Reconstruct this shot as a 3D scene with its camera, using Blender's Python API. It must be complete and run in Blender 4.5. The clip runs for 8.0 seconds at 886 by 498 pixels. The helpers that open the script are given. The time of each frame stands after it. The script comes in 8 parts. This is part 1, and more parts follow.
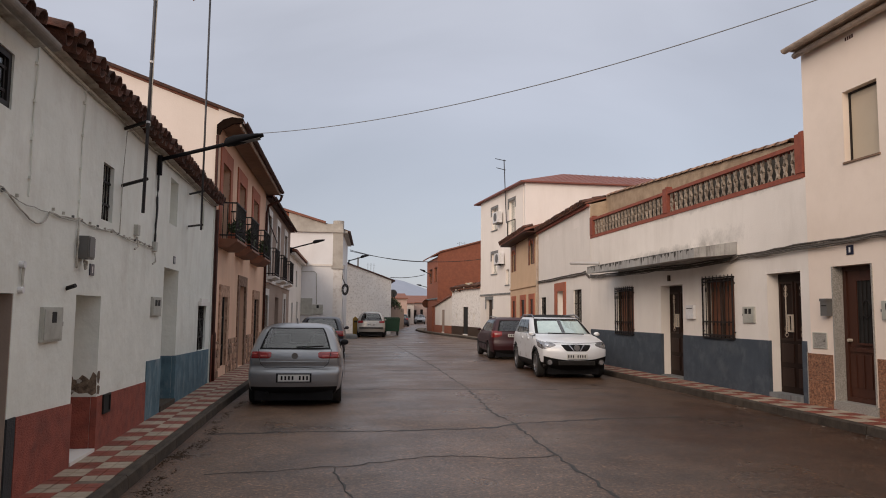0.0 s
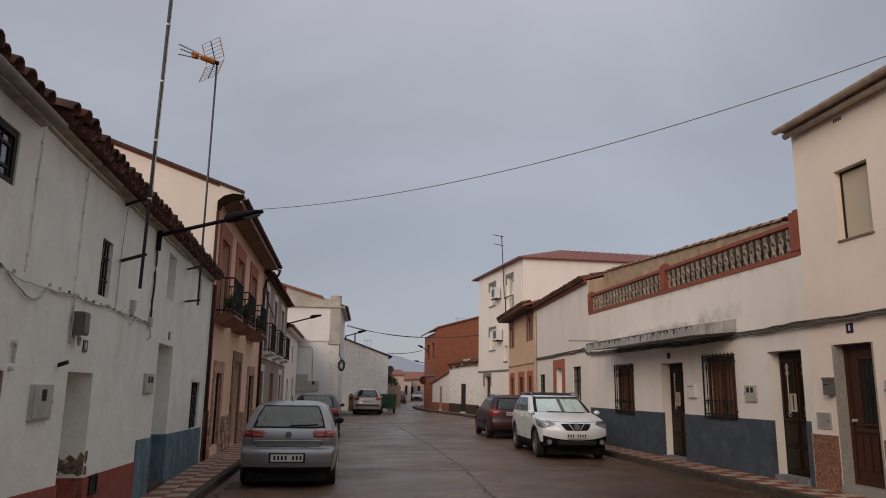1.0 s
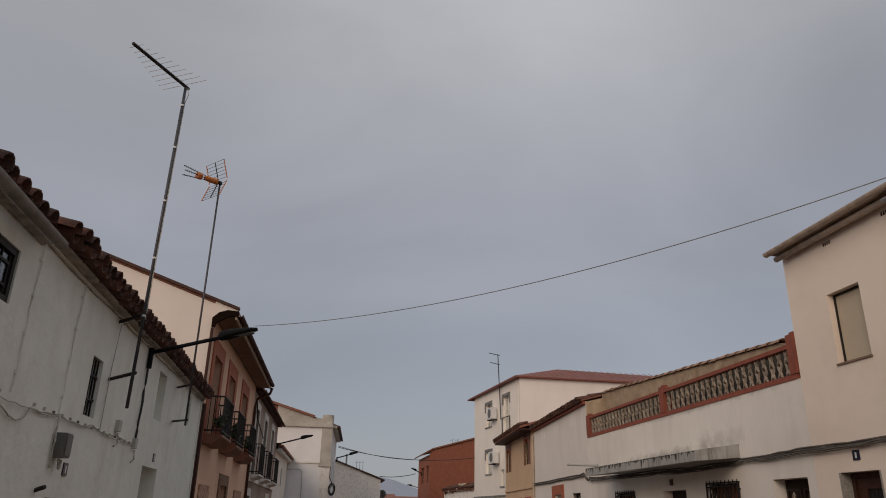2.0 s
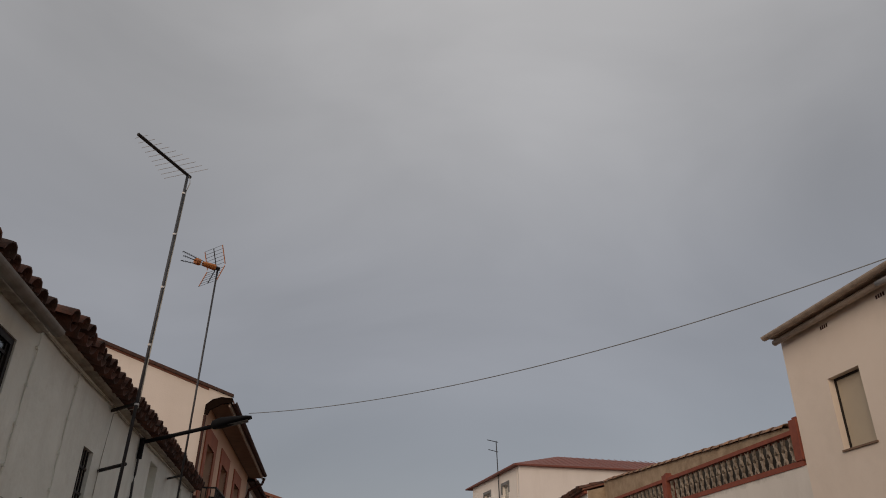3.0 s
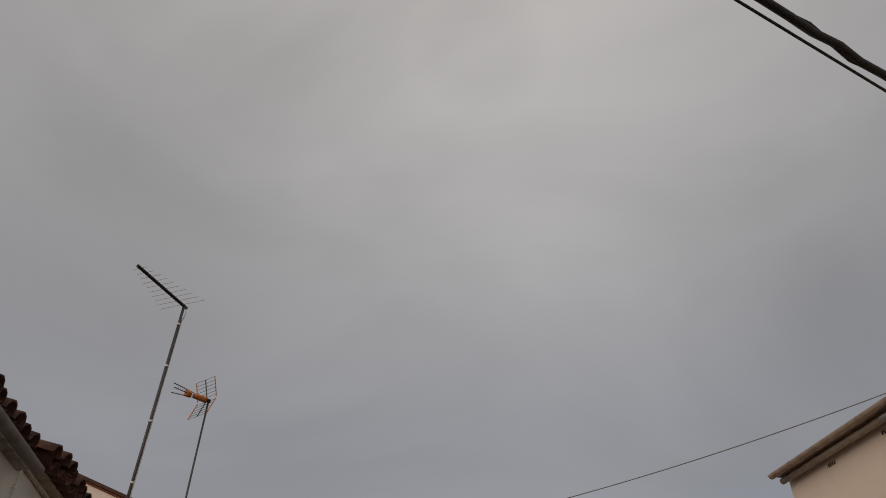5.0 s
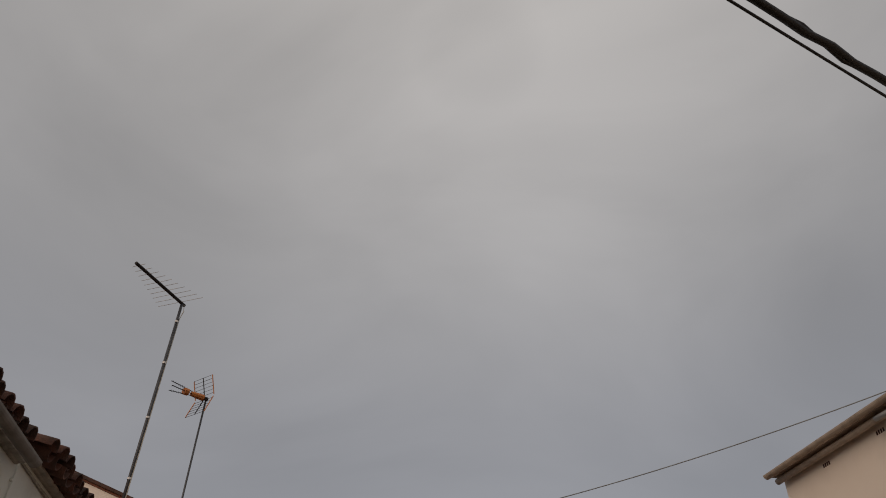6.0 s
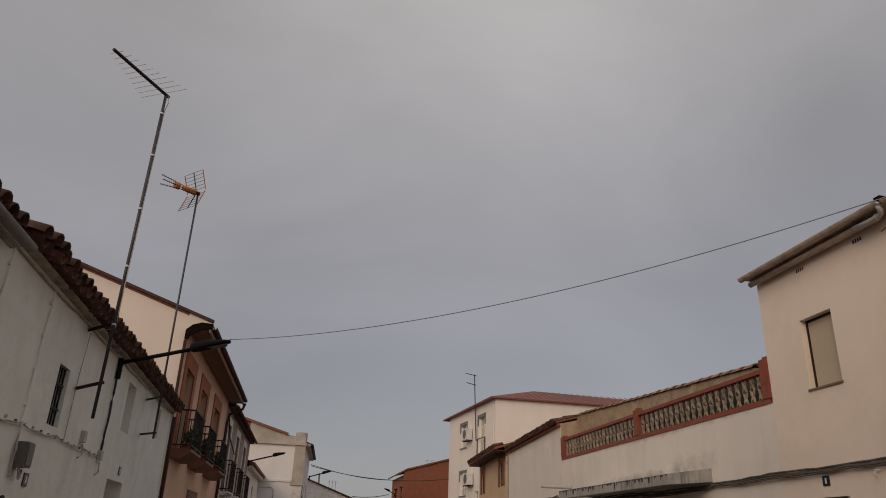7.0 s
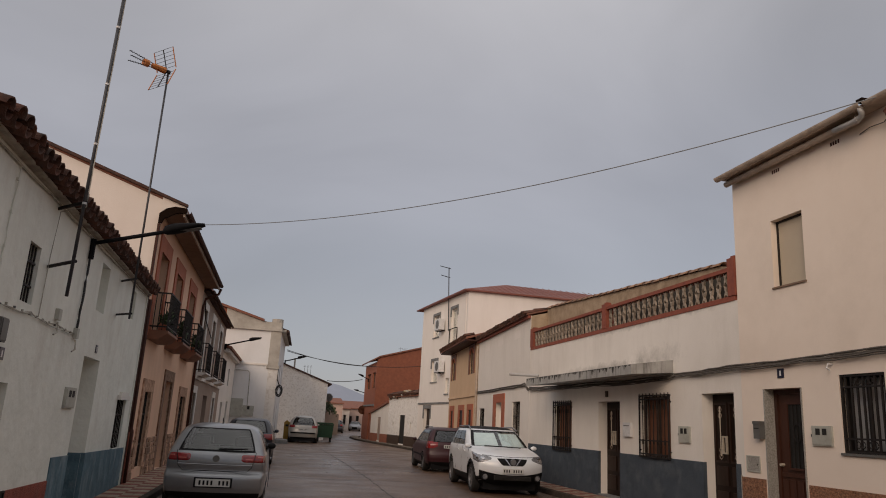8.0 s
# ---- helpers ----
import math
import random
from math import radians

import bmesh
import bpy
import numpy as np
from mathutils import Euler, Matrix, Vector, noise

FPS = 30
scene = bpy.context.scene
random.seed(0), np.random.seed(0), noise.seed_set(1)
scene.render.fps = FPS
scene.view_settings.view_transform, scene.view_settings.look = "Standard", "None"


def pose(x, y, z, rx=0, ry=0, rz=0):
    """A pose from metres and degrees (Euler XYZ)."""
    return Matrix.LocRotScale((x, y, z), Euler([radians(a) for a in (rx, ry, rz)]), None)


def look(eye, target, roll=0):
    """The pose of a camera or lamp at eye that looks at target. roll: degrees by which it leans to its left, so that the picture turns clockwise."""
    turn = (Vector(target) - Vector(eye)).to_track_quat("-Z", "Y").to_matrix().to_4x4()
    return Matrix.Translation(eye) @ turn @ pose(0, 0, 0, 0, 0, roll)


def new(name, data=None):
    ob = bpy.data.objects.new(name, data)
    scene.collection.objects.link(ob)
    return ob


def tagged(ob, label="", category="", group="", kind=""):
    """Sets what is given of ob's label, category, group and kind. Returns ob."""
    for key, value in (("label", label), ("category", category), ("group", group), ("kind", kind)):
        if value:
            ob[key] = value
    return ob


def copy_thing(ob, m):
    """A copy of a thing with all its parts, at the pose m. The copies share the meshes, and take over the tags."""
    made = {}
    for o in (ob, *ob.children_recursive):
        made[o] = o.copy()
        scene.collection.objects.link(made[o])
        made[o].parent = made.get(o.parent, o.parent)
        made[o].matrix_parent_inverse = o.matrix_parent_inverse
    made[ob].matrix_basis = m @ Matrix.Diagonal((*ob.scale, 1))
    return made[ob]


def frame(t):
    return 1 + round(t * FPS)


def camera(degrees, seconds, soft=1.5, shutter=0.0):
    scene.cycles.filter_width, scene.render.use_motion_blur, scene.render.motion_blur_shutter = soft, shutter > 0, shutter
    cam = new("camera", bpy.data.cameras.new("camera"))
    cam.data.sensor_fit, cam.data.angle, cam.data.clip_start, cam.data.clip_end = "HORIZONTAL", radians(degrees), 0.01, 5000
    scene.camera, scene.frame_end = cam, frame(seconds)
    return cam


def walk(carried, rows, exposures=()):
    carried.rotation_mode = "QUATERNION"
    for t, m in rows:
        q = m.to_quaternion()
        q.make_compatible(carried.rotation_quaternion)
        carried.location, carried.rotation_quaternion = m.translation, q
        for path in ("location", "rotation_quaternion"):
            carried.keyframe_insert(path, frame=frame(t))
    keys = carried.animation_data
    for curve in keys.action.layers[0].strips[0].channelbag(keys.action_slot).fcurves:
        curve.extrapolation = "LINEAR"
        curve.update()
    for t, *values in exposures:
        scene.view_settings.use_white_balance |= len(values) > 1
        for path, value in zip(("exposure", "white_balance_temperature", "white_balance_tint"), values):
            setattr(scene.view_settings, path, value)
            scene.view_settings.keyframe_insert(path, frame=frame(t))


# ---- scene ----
cam = camera(63.69, 8.0, soft=1.0)
PATH = [
    (0.0, look((-0.000, 0.000, 1.620), (1.552, 9.838, 2.518), 0.56)),
    (0.5, look((0.000, 0.004, 1.632), (1.539, 9.774, 3.113), 0.62)),
    (1.0, look((0.003, 0.006, 1.640), (1.548, 9.694, 3.579), 0.78)),
    (1.5, look((-0.001, -0.010, 1.655), (1.529, 9.466, 4.460), 1.23)),
    (2.0, look((0.007, -0.003, 1.673), (1.506, 9.239, 5.185), 1.25)),
    (2.2, look((-0.003, -0.011, 1.692), (1.501, 9.151, 5.406), 1.13)),
    (3.5, look((-0.020, -0.044, 1.681), (1.394, 8.453, 6.760), 0.91)),
    (4.0, look((-0.032, -0.051, 1.689), (1.345, 8.193, 7.178), 1.01)),
    (4.5, look((-0.001, -0.061, 1.699), (1.318, 7.940, 7.551), 1.22)),
    (5.8, look((0.002, -0.086, 1.660), (1.300, 7.604, 7.920), 1.01)),
    (6.0, look((0.026, -0.089, 1.634), (1.339, 7.704, 7.762), 1.29)),
    (6.5, look((0.042, -0.021, 1.630), (1.501, 8.422, 6.787), 1.31)),
    (7.0, look((0.046, 0.023, 1.635), (1.793, 9.116, 5.412), 2.14)),
    (7.5, look((0.039, 0.043, 1.612), (2.033, 9.415, 4.474), 2.78)),
    (8.0, look((0.058, 0.085, 1.591), (2.280, 9.538, 3.979), 3.11)),
]
EXPOSURES = [(0.0, 0.17, 6750, 13), (0.7, -0.12, 6750, 13), (1.5, -0.36, 6650, 12), (2.0, -0.50, 6850, 12), (3.5, -0.71, 7100, 11), (4.5, -0.75, 7250, 12), (6.0, -0.74, 7300, 12), (7.0, -0.62, 7350, 14), (8.0, -0.32, 7100, 14)]
walk(cam, PATH, EXPOSURES)

# ---------------------------------------------------------------- sky and light
SUN_AZ, SUN_EL = radians(218), radians(24)   # behind the camera and to the left, veiled by cloud
world = bpy.data.worlds.new("overcast_sky")
scene.world = world
world.use_nodes = True
wn = world.node_tree
wn.nodes.clear()


def wnode(kind, **kw):
    n = wn.nodes.new(kind)
    for k, v in kw.items():
        n.inputs[k].default_value = v
    return n


w_out = wnode("ShaderNodeOutputWorld")
w_sky = wnode("ShaderNodeTexSky")
w_sky.sky_type, w_sky.sun_disc = "NISHITA", False
w_sky.sun_elevation, w_sky.sun_rotation = SUN_EL, SUN_AZ
w_sky_bg = wnode("ShaderNodeBackground", Strength=0.02)
wn.links.new(w_sky.outputs[0], w_sky_bg.inputs[0])
w_co = wnode("ShaderNodeTexCoord")
w_sep = wnode("ShaderNodeSeparateXYZ")
wn.links.new(w_co.outputs["Generated"], w_sep.inputs[0])
w_ramp = wnode("ShaderNodeValToRGB")
cr = w_ramp.color_ramp
cr.elements[0].position, cr.elements[0].color = 0.0, (0.392, 0.427, 0.503, 1)
cr.elements[1].position, cr.elements[1].color = 1.0, (1.06, 1.10, 1.13, 1)
for pos, col in ((0.22, (0.40, 0.436, 0.508, 1)), (0.32, (0.43, 0.46, 0.53, 1)), (0.42, (0.475, 0.505, 0.572, 1)), (0.58, (0.555, 0.58, 0.63, 1)), (0.78, (0.65, 0.67, 0.71, 1)), (0.9, (0.83, 0.85, 0.89, 1))):
    el = cr.elements.new(pos)
    el.color = col
wn.links.new(w_sep.outputs["Z"], w_ramp.inputs[0])
w_map = wnode("ShaderNodeMapping")
w_map.inputs["Scale"].default_value = (1.0, 1.0, 2.2)
w_map.inputs["Location"].default_value = (1.9, 0.6, 0.4)
wn.links.new(w_co.outputs["Generated"], w_map.inputs[0])
w_noise = wnode("ShaderNodeTexNoise", Scale=1.5, Detail=5.0, Roughness=0.48, Distortion=0.6)
wn.links.new(w_map.outputs[0], w_noise.inputs["Vector"])
w_cl = wnode("ShaderNodeMapRange")
w_cl.inputs["From Min"].default_value, w_cl.inputs["From Max"].default_value = 0.3, 0.7
w_cl.inputs["To Min"].default_value, w_cl.inputs["To Max"].default_value = 0.74, 1.0
wn.links.new(w_noise.outputs[0], w_cl.inputs["Value"])
w_bg = wnode("ShaderNodeBackground")
wn.links.new(w_ramp.outputs[0], w_bg.inputs[0])

# broad swells of the cloud deck: one thin and bright, two thick and dull, with frayed edges
w_level = w_cl.outputs[0]
for towards, reach, gain in (((0.165, 0.80, 0.58), 26, 0.13), ((0.51, 0.72, 0.46), 17, -0.11), ((0.141, 0.581, 0.801), 5.5, -0.07)):
    w_dot = wn.nodes.new("ShaderNodeVectorMath")
    w_dot.operation = "DOT_PRODUCT"
    w_dot.inputs[1].default_value = Vector(towards).normalized()
    wn.links.new(w_co.outputs["Generated"], w_dot.inputs[0])
    w_fray = wnode("ShaderNodeMath")
    w_fray.operation = "MULTIPLY_ADD"
    w_fray.inputs[1].default_value = 0.5 * (1 - math.cos(radians(reach)))
    wn.links.new(w_noise.outputs[0], w_fray.inputs[0])
    wn.links.new(w_dot.outputs["Value"], w_fray.inputs[2])
    w_swell = wn.nodes.new("ShaderNodeMapRange")
    w_swell.interpolation_type = "SMOOTHSTEP"
    edge = math.cos(radians(reach))
    w_swell.inputs["From Min"].default_value, w_swell.inputs["From Max"].default_value = edge + 0.25 * (1 - edge), 1 + 0.25 * (1 - edge)
    w_swell.inputs["To Min"].default_value, w_swell.inputs["To Max"].default_value = 1.0, 1.0 + gain
    wn.links.new(w_fray.outputs[0], w_swell.inputs[0])
    w_times = wnode("ShaderNodeMath")
    w_times.operation = "MULTIPLY"
    wn.links.new(w_level, w_times.inputs[0])
    wn.links.new(w_swell.outputs[0], w_times.inputs[1])
    w_level = w_times.outputs[0]
wn.links.new(w_level, w_bg.inputs[1])
w_add = wnode("ShaderNodeAddShader")
wn.links.new(w_bg.outputs[0], w_add.inputs[0])
wn.links.new(w_sky_bg.outputs[0], w_add.inputs[1])
wn.links.new(w_add.outputs[0], w_out.inputs[0])

sun_data = bpy.data.lights.new("veiled_sun", "SUN")
sun_data.energy, sun_data.angle, sun_data.color = 1.85, radians(40), (1.0, 0.82, 0.66)
sun = new("veiled_sun", sun_data)
sun_dir = Vector((math.sin(SUN_AZ) * math.cos(SUN_EL), math.cos(SUN_AZ) * math.cos(SUN_EL), math.sin(SUN_EL)))
sun.matrix_world = look(sun_dir * 60, (0, 0, 0))


# ---------------------------------------------------------------- materials
def surf(name, c1, c2=None, scale=2.0, rough=0.8, rough2=None, metal=0.0, bump=0.0, bscale=60.0, stain=None, stain_amt=0.0,
         stain_scale=0.7, streak=0.0, spec=0.5, coat=0.0, per_piece=0.0, detail=6.0, stretch=(1, 1, 1)):
    """A procedural surface: two colours mixed by coarse and fine noise, stains, vertical streaks and fine relief."""
    m = bpy.data.materials.new(name)
    m.use_nodes = True
    nt = m.node_tree
    b = nt.nodes["Principled BSDF"]
    L = nt.links.new
    geo = nt.nodes.new("ShaderNodeNewGeometry")
    mp = nt.nodes.new("ShaderNodeMapping")
    mp.inputs["Scale"].default_value = stretch
    L(geo.outputs["Position"], mp.inputs[0])
    n1 = nt.nodes.new("ShaderNodeTexNoise")
    n1.inputs["Scale"].default_value, n1.inputs["Detail"].default_value = scale, detail
    n1.inputs["Roughness"].default_value = 0.62
    L(mp.outputs[0], n1.inputs["Vector"])
    mx = nt.nodes.new("ShaderNodeMix")
    mx.data_type = "RGBA"
    c2 = c2 or tuple(v * 0.8 for v in c1)
    mx.inputs[6].default_value, mx.inputs[7].default_value = (*c1, 1), (*c2, 1)
    mr = nt.nodes.new("ShaderNodeMapRange")
    mr.inputs["From Min"].default_value, mr.inputs["From Max"].default_value = 0.32, 0.68
    L(n1.outputs[0], mr.inputs[0])
    L(mr.outputs[0], mx.inputs[0])
    col = mx.outputs[2]
    if stain_amt > 0:
        n2 = nt.nodes.new("ShaderNodeTexNoise")
        n2.inputs["Scale"].default_value, n2.inputs["Detail"].default_value = stain_scale, 8.0
        n2.inputs["Roughness"].default_value = 0.7
        if streak > 0:
            mp2 = nt.nodes.new("ShaderNodeMapping")
            mp2.inputs["Scale"].default_value = (1, 1, streak)
            L(geo.outputs["Position"], mp2.inputs[0])
            L(mp2.outputs[0], n2.inputs["Vector"])
        else:
            L(geo.outputs["Position"], n2.inputs["Vector"])
        r2 = nt.nodes.new("ShaderNodeMapRange")
        r2.inputs["From Min"].default_value, r2.inputs["From Max"].default_value = 0.5, 0.78
        r2.inputs["To Max"].default_value = stain_amt
        L(n2.outputs[0], r2.inputs[0])
        m2 = nt.nodes.new("ShaderNodeMix")
        m2.data_type = "RGBA"
        L(r2.outputs[0], m2.inputs[0])
        L(col, m2.inputs[6])
        m2.inputs[7].default_value = (*stain, 1)
        col = m2.outputs[2]
    if per_piece > 0:
        oi = nt.nodes.new("ShaderNodeObjectInfo")
        r3 = nt.nodes.new("ShaderNodeMapRange")
        r3.inputs["To Min"].default_value, r3.inputs["To Max"].default_value = 1 - per_piece, 1 + per_piece
        L(oi.outputs["Random"], r3.inputs[0])
        hs = nt.nodes.new("ShaderNodeHueSaturation")
        L(r3.outputs[0], hs.inputs["Value"])
        L(col, hs.inputs["Color"])
        col = hs.outputs[0]
    L(col, b.inputs["Base Color"])
    b.inputs["Metallic"].default_value = metal
    b.inputs["Specular IOR Level"].default_value = spec
    b.inputs["Coat Weight"].default_value = coat
    b.inputs["Coat Roughness"].default_value = 0.05
    if rough2 is None:
        b.inputs["Roughness"].default_value = rough
    else:
        n4 = nt.nodes.new("ShaderNodeTexNoise")
        n4.inputs["Scale"].default_value, n4.inputs["Detail"].default_value = scale * 0.6, 5.0
        L(geo.outputs["Position"], n4.inputs["Vector"])
        r4 = nt.nodes.new("ShaderNodeMapRange")
        r4.inputs["From Min"].default_value, r4.inputs["From Max"].default_value = 0.35, 0.65
        r4.inputs["To Min"].default_value, r4.inputs["To Max"].default_value = rough, rough2
        L(n4.outputs[0], r4.inputs[0])
        L(r4.outputs[0], b.inputs["Roughness"])
    if bump > 0:
        n3 = nt.nodes.new("ShaderNodeTexNoise")
        n3.inputs["Scale"].default_value, n3.inputs["Detail"].default_value = bscale, 4.0
        L(geo.outputs["Position"], n3.inputs["Vector"])
        bp = nt.nodes.new("ShaderNodeBump")
        bp.inputs["Strength"].default_value, bp.inputs["Distance"].default_value = bump, 0.02
        L(n3.outputs[0], bp.inputs["Height"])
        L(bp.outputs[0], b.inputs["Normal"])
    return m


def glass(name, tint, rough=0.02):
    m = bpy.data.materials.new(name)
    m.use_nodes = True
    b = m.node_tree.nodes["Principled BSDF"]
    b.inputs["Base Color"].default_value = (*tint, 1)
    b.inputs["Roughness"].default_value = rough
    b.inputs["Transmission Weight"].default_value = 1.0
    b.inputs["IOR"].default_value = 1.45
    return m


DIRT = (0.22, 0.19, 0.15)
M = dict(
    lime=surf("limewash", (0.80, 0.815, 0.755), (0.705, 0.72, 0.66), 1.6, 0.9, bump=0.8, bscale=6, stain=(0.5, 0.46, 0.40), stain_amt=0.55, stain_scale=1.6, streak=0.35),
    warmwhite=surf("warm_white_paint", (0.86, 0.748, 0.650), (0.805, 0.692, 0.595), 0.7, 0.86, bump=0.05, bscale=40, stain=(0.5, 0.42, 0.34), stain_amt=0.25, stain_scale=0.6),
    white=surf("white_paint", (0.82, 0.775, 0.72), (0.76, 0.715, 0.66), 0.9, 0.85, bump=0.12, bscale=40, stain=(0.45, 0.40, 0.34), stain_amt=0.35, stain_scale=0.8, streak=0.25),
    peach=surf("peach_render", (0.77, 0.51, 0.365), (0.70, 0.45, 0.315), 0.8, 0.88, bump=0.12, bscale=45, stain=(0.33, 0.22, 0.16), stain_amt=0.35, streak=0.3),
    brickfar=surf("hazy_red_render", (0.50, 0.37, 0.32), (0.43, 0.31, 0.27), 1.0, 0.9),
    earth=surf("exposed_earth_plaster", (0.26, 0.19, 0.135), (0.075, 0.053, 0.038), 22, 0.95, bump=0.5),
    tansoffit=surf("tan_soffit_board", (0.24, 0.155, 0.105), (0.18, 0.115, 0.078), 4, 0.8, bump=0.15, bscale=30, stain=(0.10, 0.07, 0.05), stain_amt=0.5, stain_scale=2),
    cream=surf("cream_render", (0.77, 0.70, 0.64), (0.71, 0.64, 0.58), 0.8, 0.88, bump=0.12, bscale=45, stain=(0.4, 0.33, 0.26), stain_amt=0.3, streak=0.3),
    blockwhite=surf("block_white_render", (0.85, 0.80, 0.75), (0.80, 0.75, 0.70), 0.5, 0.88, bump=0.1, bscale=30, stain=(0.5, 0.44, 0.38), stain_amt=0.25, streak=0.2),
    orange=surf("ochre_render", (0.66, 0.47, 0.31), (0.60, 0.42, 0.27), 0.8, 0.88, bump=0.12, bscale=45, stain=(0.34, 0.22, 0.14), stain_amt=0.3, streak=0.3),
    brownred=surf("red_brown_paint", (0.43, 0.135, 0.072), (0.34, 0.105, 0.058), 2.0, 0.8, bump=0.15, bscale=60, stain=(0.16, 0.08, 0.06), stain_amt=0.4),
    taupe=surf("taupe_render", (0.34, 0.26, 0.21), (0.29, 0.22, 0.18), 1.2, 0.85, bump=0.12, bscale=50),
    reddado=surf("red_rough_plinth", (0.35, 0.088, 0.058), (0.21, 0.052, 0.036), 7, 0.85, bump=0.9, bscale=70, stain=(0.12, 0.06, 0.05), stain_amt=0.5, stain_scale=2.5),
    bluedado=surf("worn_blue_plinth", (0.105, 0.190, 0.235), (0.060, 0.115, 0.150), 4, 0.85, bump=0.4, bscale=20, stain=(0.30, 0.36, 0.38), stain_amt=0.85, stain_scale=3.2, streak=0.5),
    slatedado=surf("blue_grey_plinth", (0.062, 0.080, 0.102), (0.044, 0.058, 0.076), 3, 0.7, bump=0.6, bscale=80, stain=(0.15, 0.17, 0.185), stain_amt=0.6, stain_scale=3.5),
    blackdado=surf("black_plinth", (0.03, 0.032, 0.035), (0.02, 0.02, 0.022), 5, 0.8, bump=0.6, bscale=60),
    stonetile=surf("mottled_stone_tile", (0.42, 0.20, 0.11), (0.085, 0.032, 0.018), 26, 0.6, bump=0.6, bscale=40, stain=(0.46, 0.29, 0.18), stain_amt=0.7, stain_scale=22, per_piece=0.12, detail=3, stretch=(1, 1, 1.6)),
    rubble=surf("pale_rubble_stone", (0.50, 0.32, 0.22), (0.20, 0.10, 0.062), 11, 0.85, bump=0.7, bscale=35, per_piece=0.5, detail=3),
    mortar=surf("mortar", (0.46, 0.36, 0.28), (0.36, 0.27, 0.20), 8, 0.95, bump=0.3),
    granite=surf("speckled_granite", (0.40, 0.385, 0.35), (0.2, 0.185, 0.165), 55, 0.5, detail=2, stain=(0.55, 0.53, 0.48), stain_amt=0.5, stain_scale=30),
    tile=surf("old_clay_tile", (0.135, 0.052, 0.033), (0.045, 0.027, 0.021), 7, 0.85, bump=0.4, bscale=50, stain=(0.05, 0.045, 0.036), stain_amt=0.8, stain_scale=5, per_piece=0.35),
    tilefar=surf("clay_roof", (0.27, 0.105, 0.065), (0.19, 0.08, 0.055), 4, 0.85, bump=0.3, stain=(0.12, 0.08, 0.06), stain_amt=0.5, stain_scale=2),
    brick=surf("red_brick", (0.31, 0.108, 0.06), (0.235, 0.08, 0.048), 6, 0.88, bump=0.2, per_piece=0.15, stain=(0.2, 0.08, 0.05), stain_amt=0.4, stain_scale=1.2),
    redtrim=surf("red_clay_trim", (0.30, 0.085, 0.05), (0.22, 0.06, 0.04), 6, 0.8, bump=0.3),
    lattice=surf("weathered_terracotta_lattice", (0.45, 0.38, 0.31), (0.19, 0.15, 0.115), 8, 0.9, bump=0.4, stain=(0.1, 0.08, 0.06), stain_amt=0.5, stain_scale=5, per_piece=0.2),
    ochrewall=surf("stained_ochre_wall", (0.45, 0.345, 0.24), (0.31, 0.225, 0.15), 3, 0.92, bump=0.4, bscale=20, stain=(0.2, 0.14, 0.09), stain_amt=0.6, stain_scale=1.5),
    concrete=surf("weathered_concrete", (0.235, 0.24, 0.24), (0.16, 0.165, 0.165), 3, 0.92, bump=0.3, bscale=30, stain=(0.055, 0.055, 0.05), stain_amt=0.85, stain_scale=9, streak=0.1),
    kerb=surf("kerb_concrete", (0.080, 0.063, 0.049), (0.042, 0.033, 0.026), 5, 0.85, bump=0.5, bscale=40, per_piece=0.2, spec=0.25),
    paveR=surf("red_pavement_tile", (0.25, 0.062, 0.036), (0.17, 0.044, 0.027), 9, 0.55, 0.75, bump=0.2, bscale=60, per_piece=0.14, stain=(0.13, 0.07, 0.05), stain_amt=0.5, stain_scale=3),
    paveW=surf("cream_pavement_tile", (0.40, 0.325, 0.245), (0.31, 0.25, 0.185), 9, 0.55, 0.75, bump=0.2, bscale=60, per_piece=0.12, stain=(0.2, 0.15, 0.11), stain_amt=0.55, stain_scale=3),
    joint=surf("pavement_bed", (0.17, 0.135, 0.10), (0.12, 0.095, 0.07), 12, 0.9),
    darkwood=surf("dark_varnished_wood", (0.030, 0.014, 0.009), (0.02, 0.010, 0.007), 6, 0.5, stretch=(1, 1, 0.1), spec=0.3),
    redwood=surf("red_varnished_wood", (0.070, 0.022, 0.011), (0.040, 0.013, 0.007), 6, 0.5, stretch=(1, 1, 0.1)),
    blackdoor=surf("black_metal_door", (0.02, 0.009, 0.006), (0.012, 0.007, 0.005), 4, 0.5, spec=0.2),
    iron=surf("black_iron", (0.012, 0.010, 0.010), (0.02, 0.015, 0.012), 12, 0.6, spec=0.3),
    brass=surf("pale_brass", (0.62, 0.55, 0.45), (0.5, 0.44, 0.36), 10, 0.42, metal=0.25),
    blind=surf("beige_roller_blind", (0.53, 0.45, 0.34), (0.49, 0.41, 0.31), 1.5, 0.6, bump=0.05),
    shutterbrown=surf("brown_blind", (0.20, 0.078, 0.04), (0.15, 0.06, 0.032), 4, 0.6),
    curtain=surf("pale_striped_blind", (0.52, 0.51, 0.50), (0.42, 0.41, 0.41), 3, 0.6),
    # near-black for unlit rooms, slots and hollows, their shade put into the colour
    dark=surf("unlit_hollow_black", (0.02, 0.018, 0.016), (0.012, 0.011, 0.01), 2, 0.8),
    frame=surf("dark_brown_frame", (0.06, 0.035, 0.022), None, 4, 0.5),
    whiteframe=surf("white_surround", (0.74, 0.71, 0.67), (0.68, 0.65, 0.61), 3, 0.8),
    meter=surf("meter_box_grey", (0.45, 0.45, 0.40), (0.36, 0.36, 0.32), 4, 0.6, stain=DIRT, stain_amt=0.4, stain_scale=4),
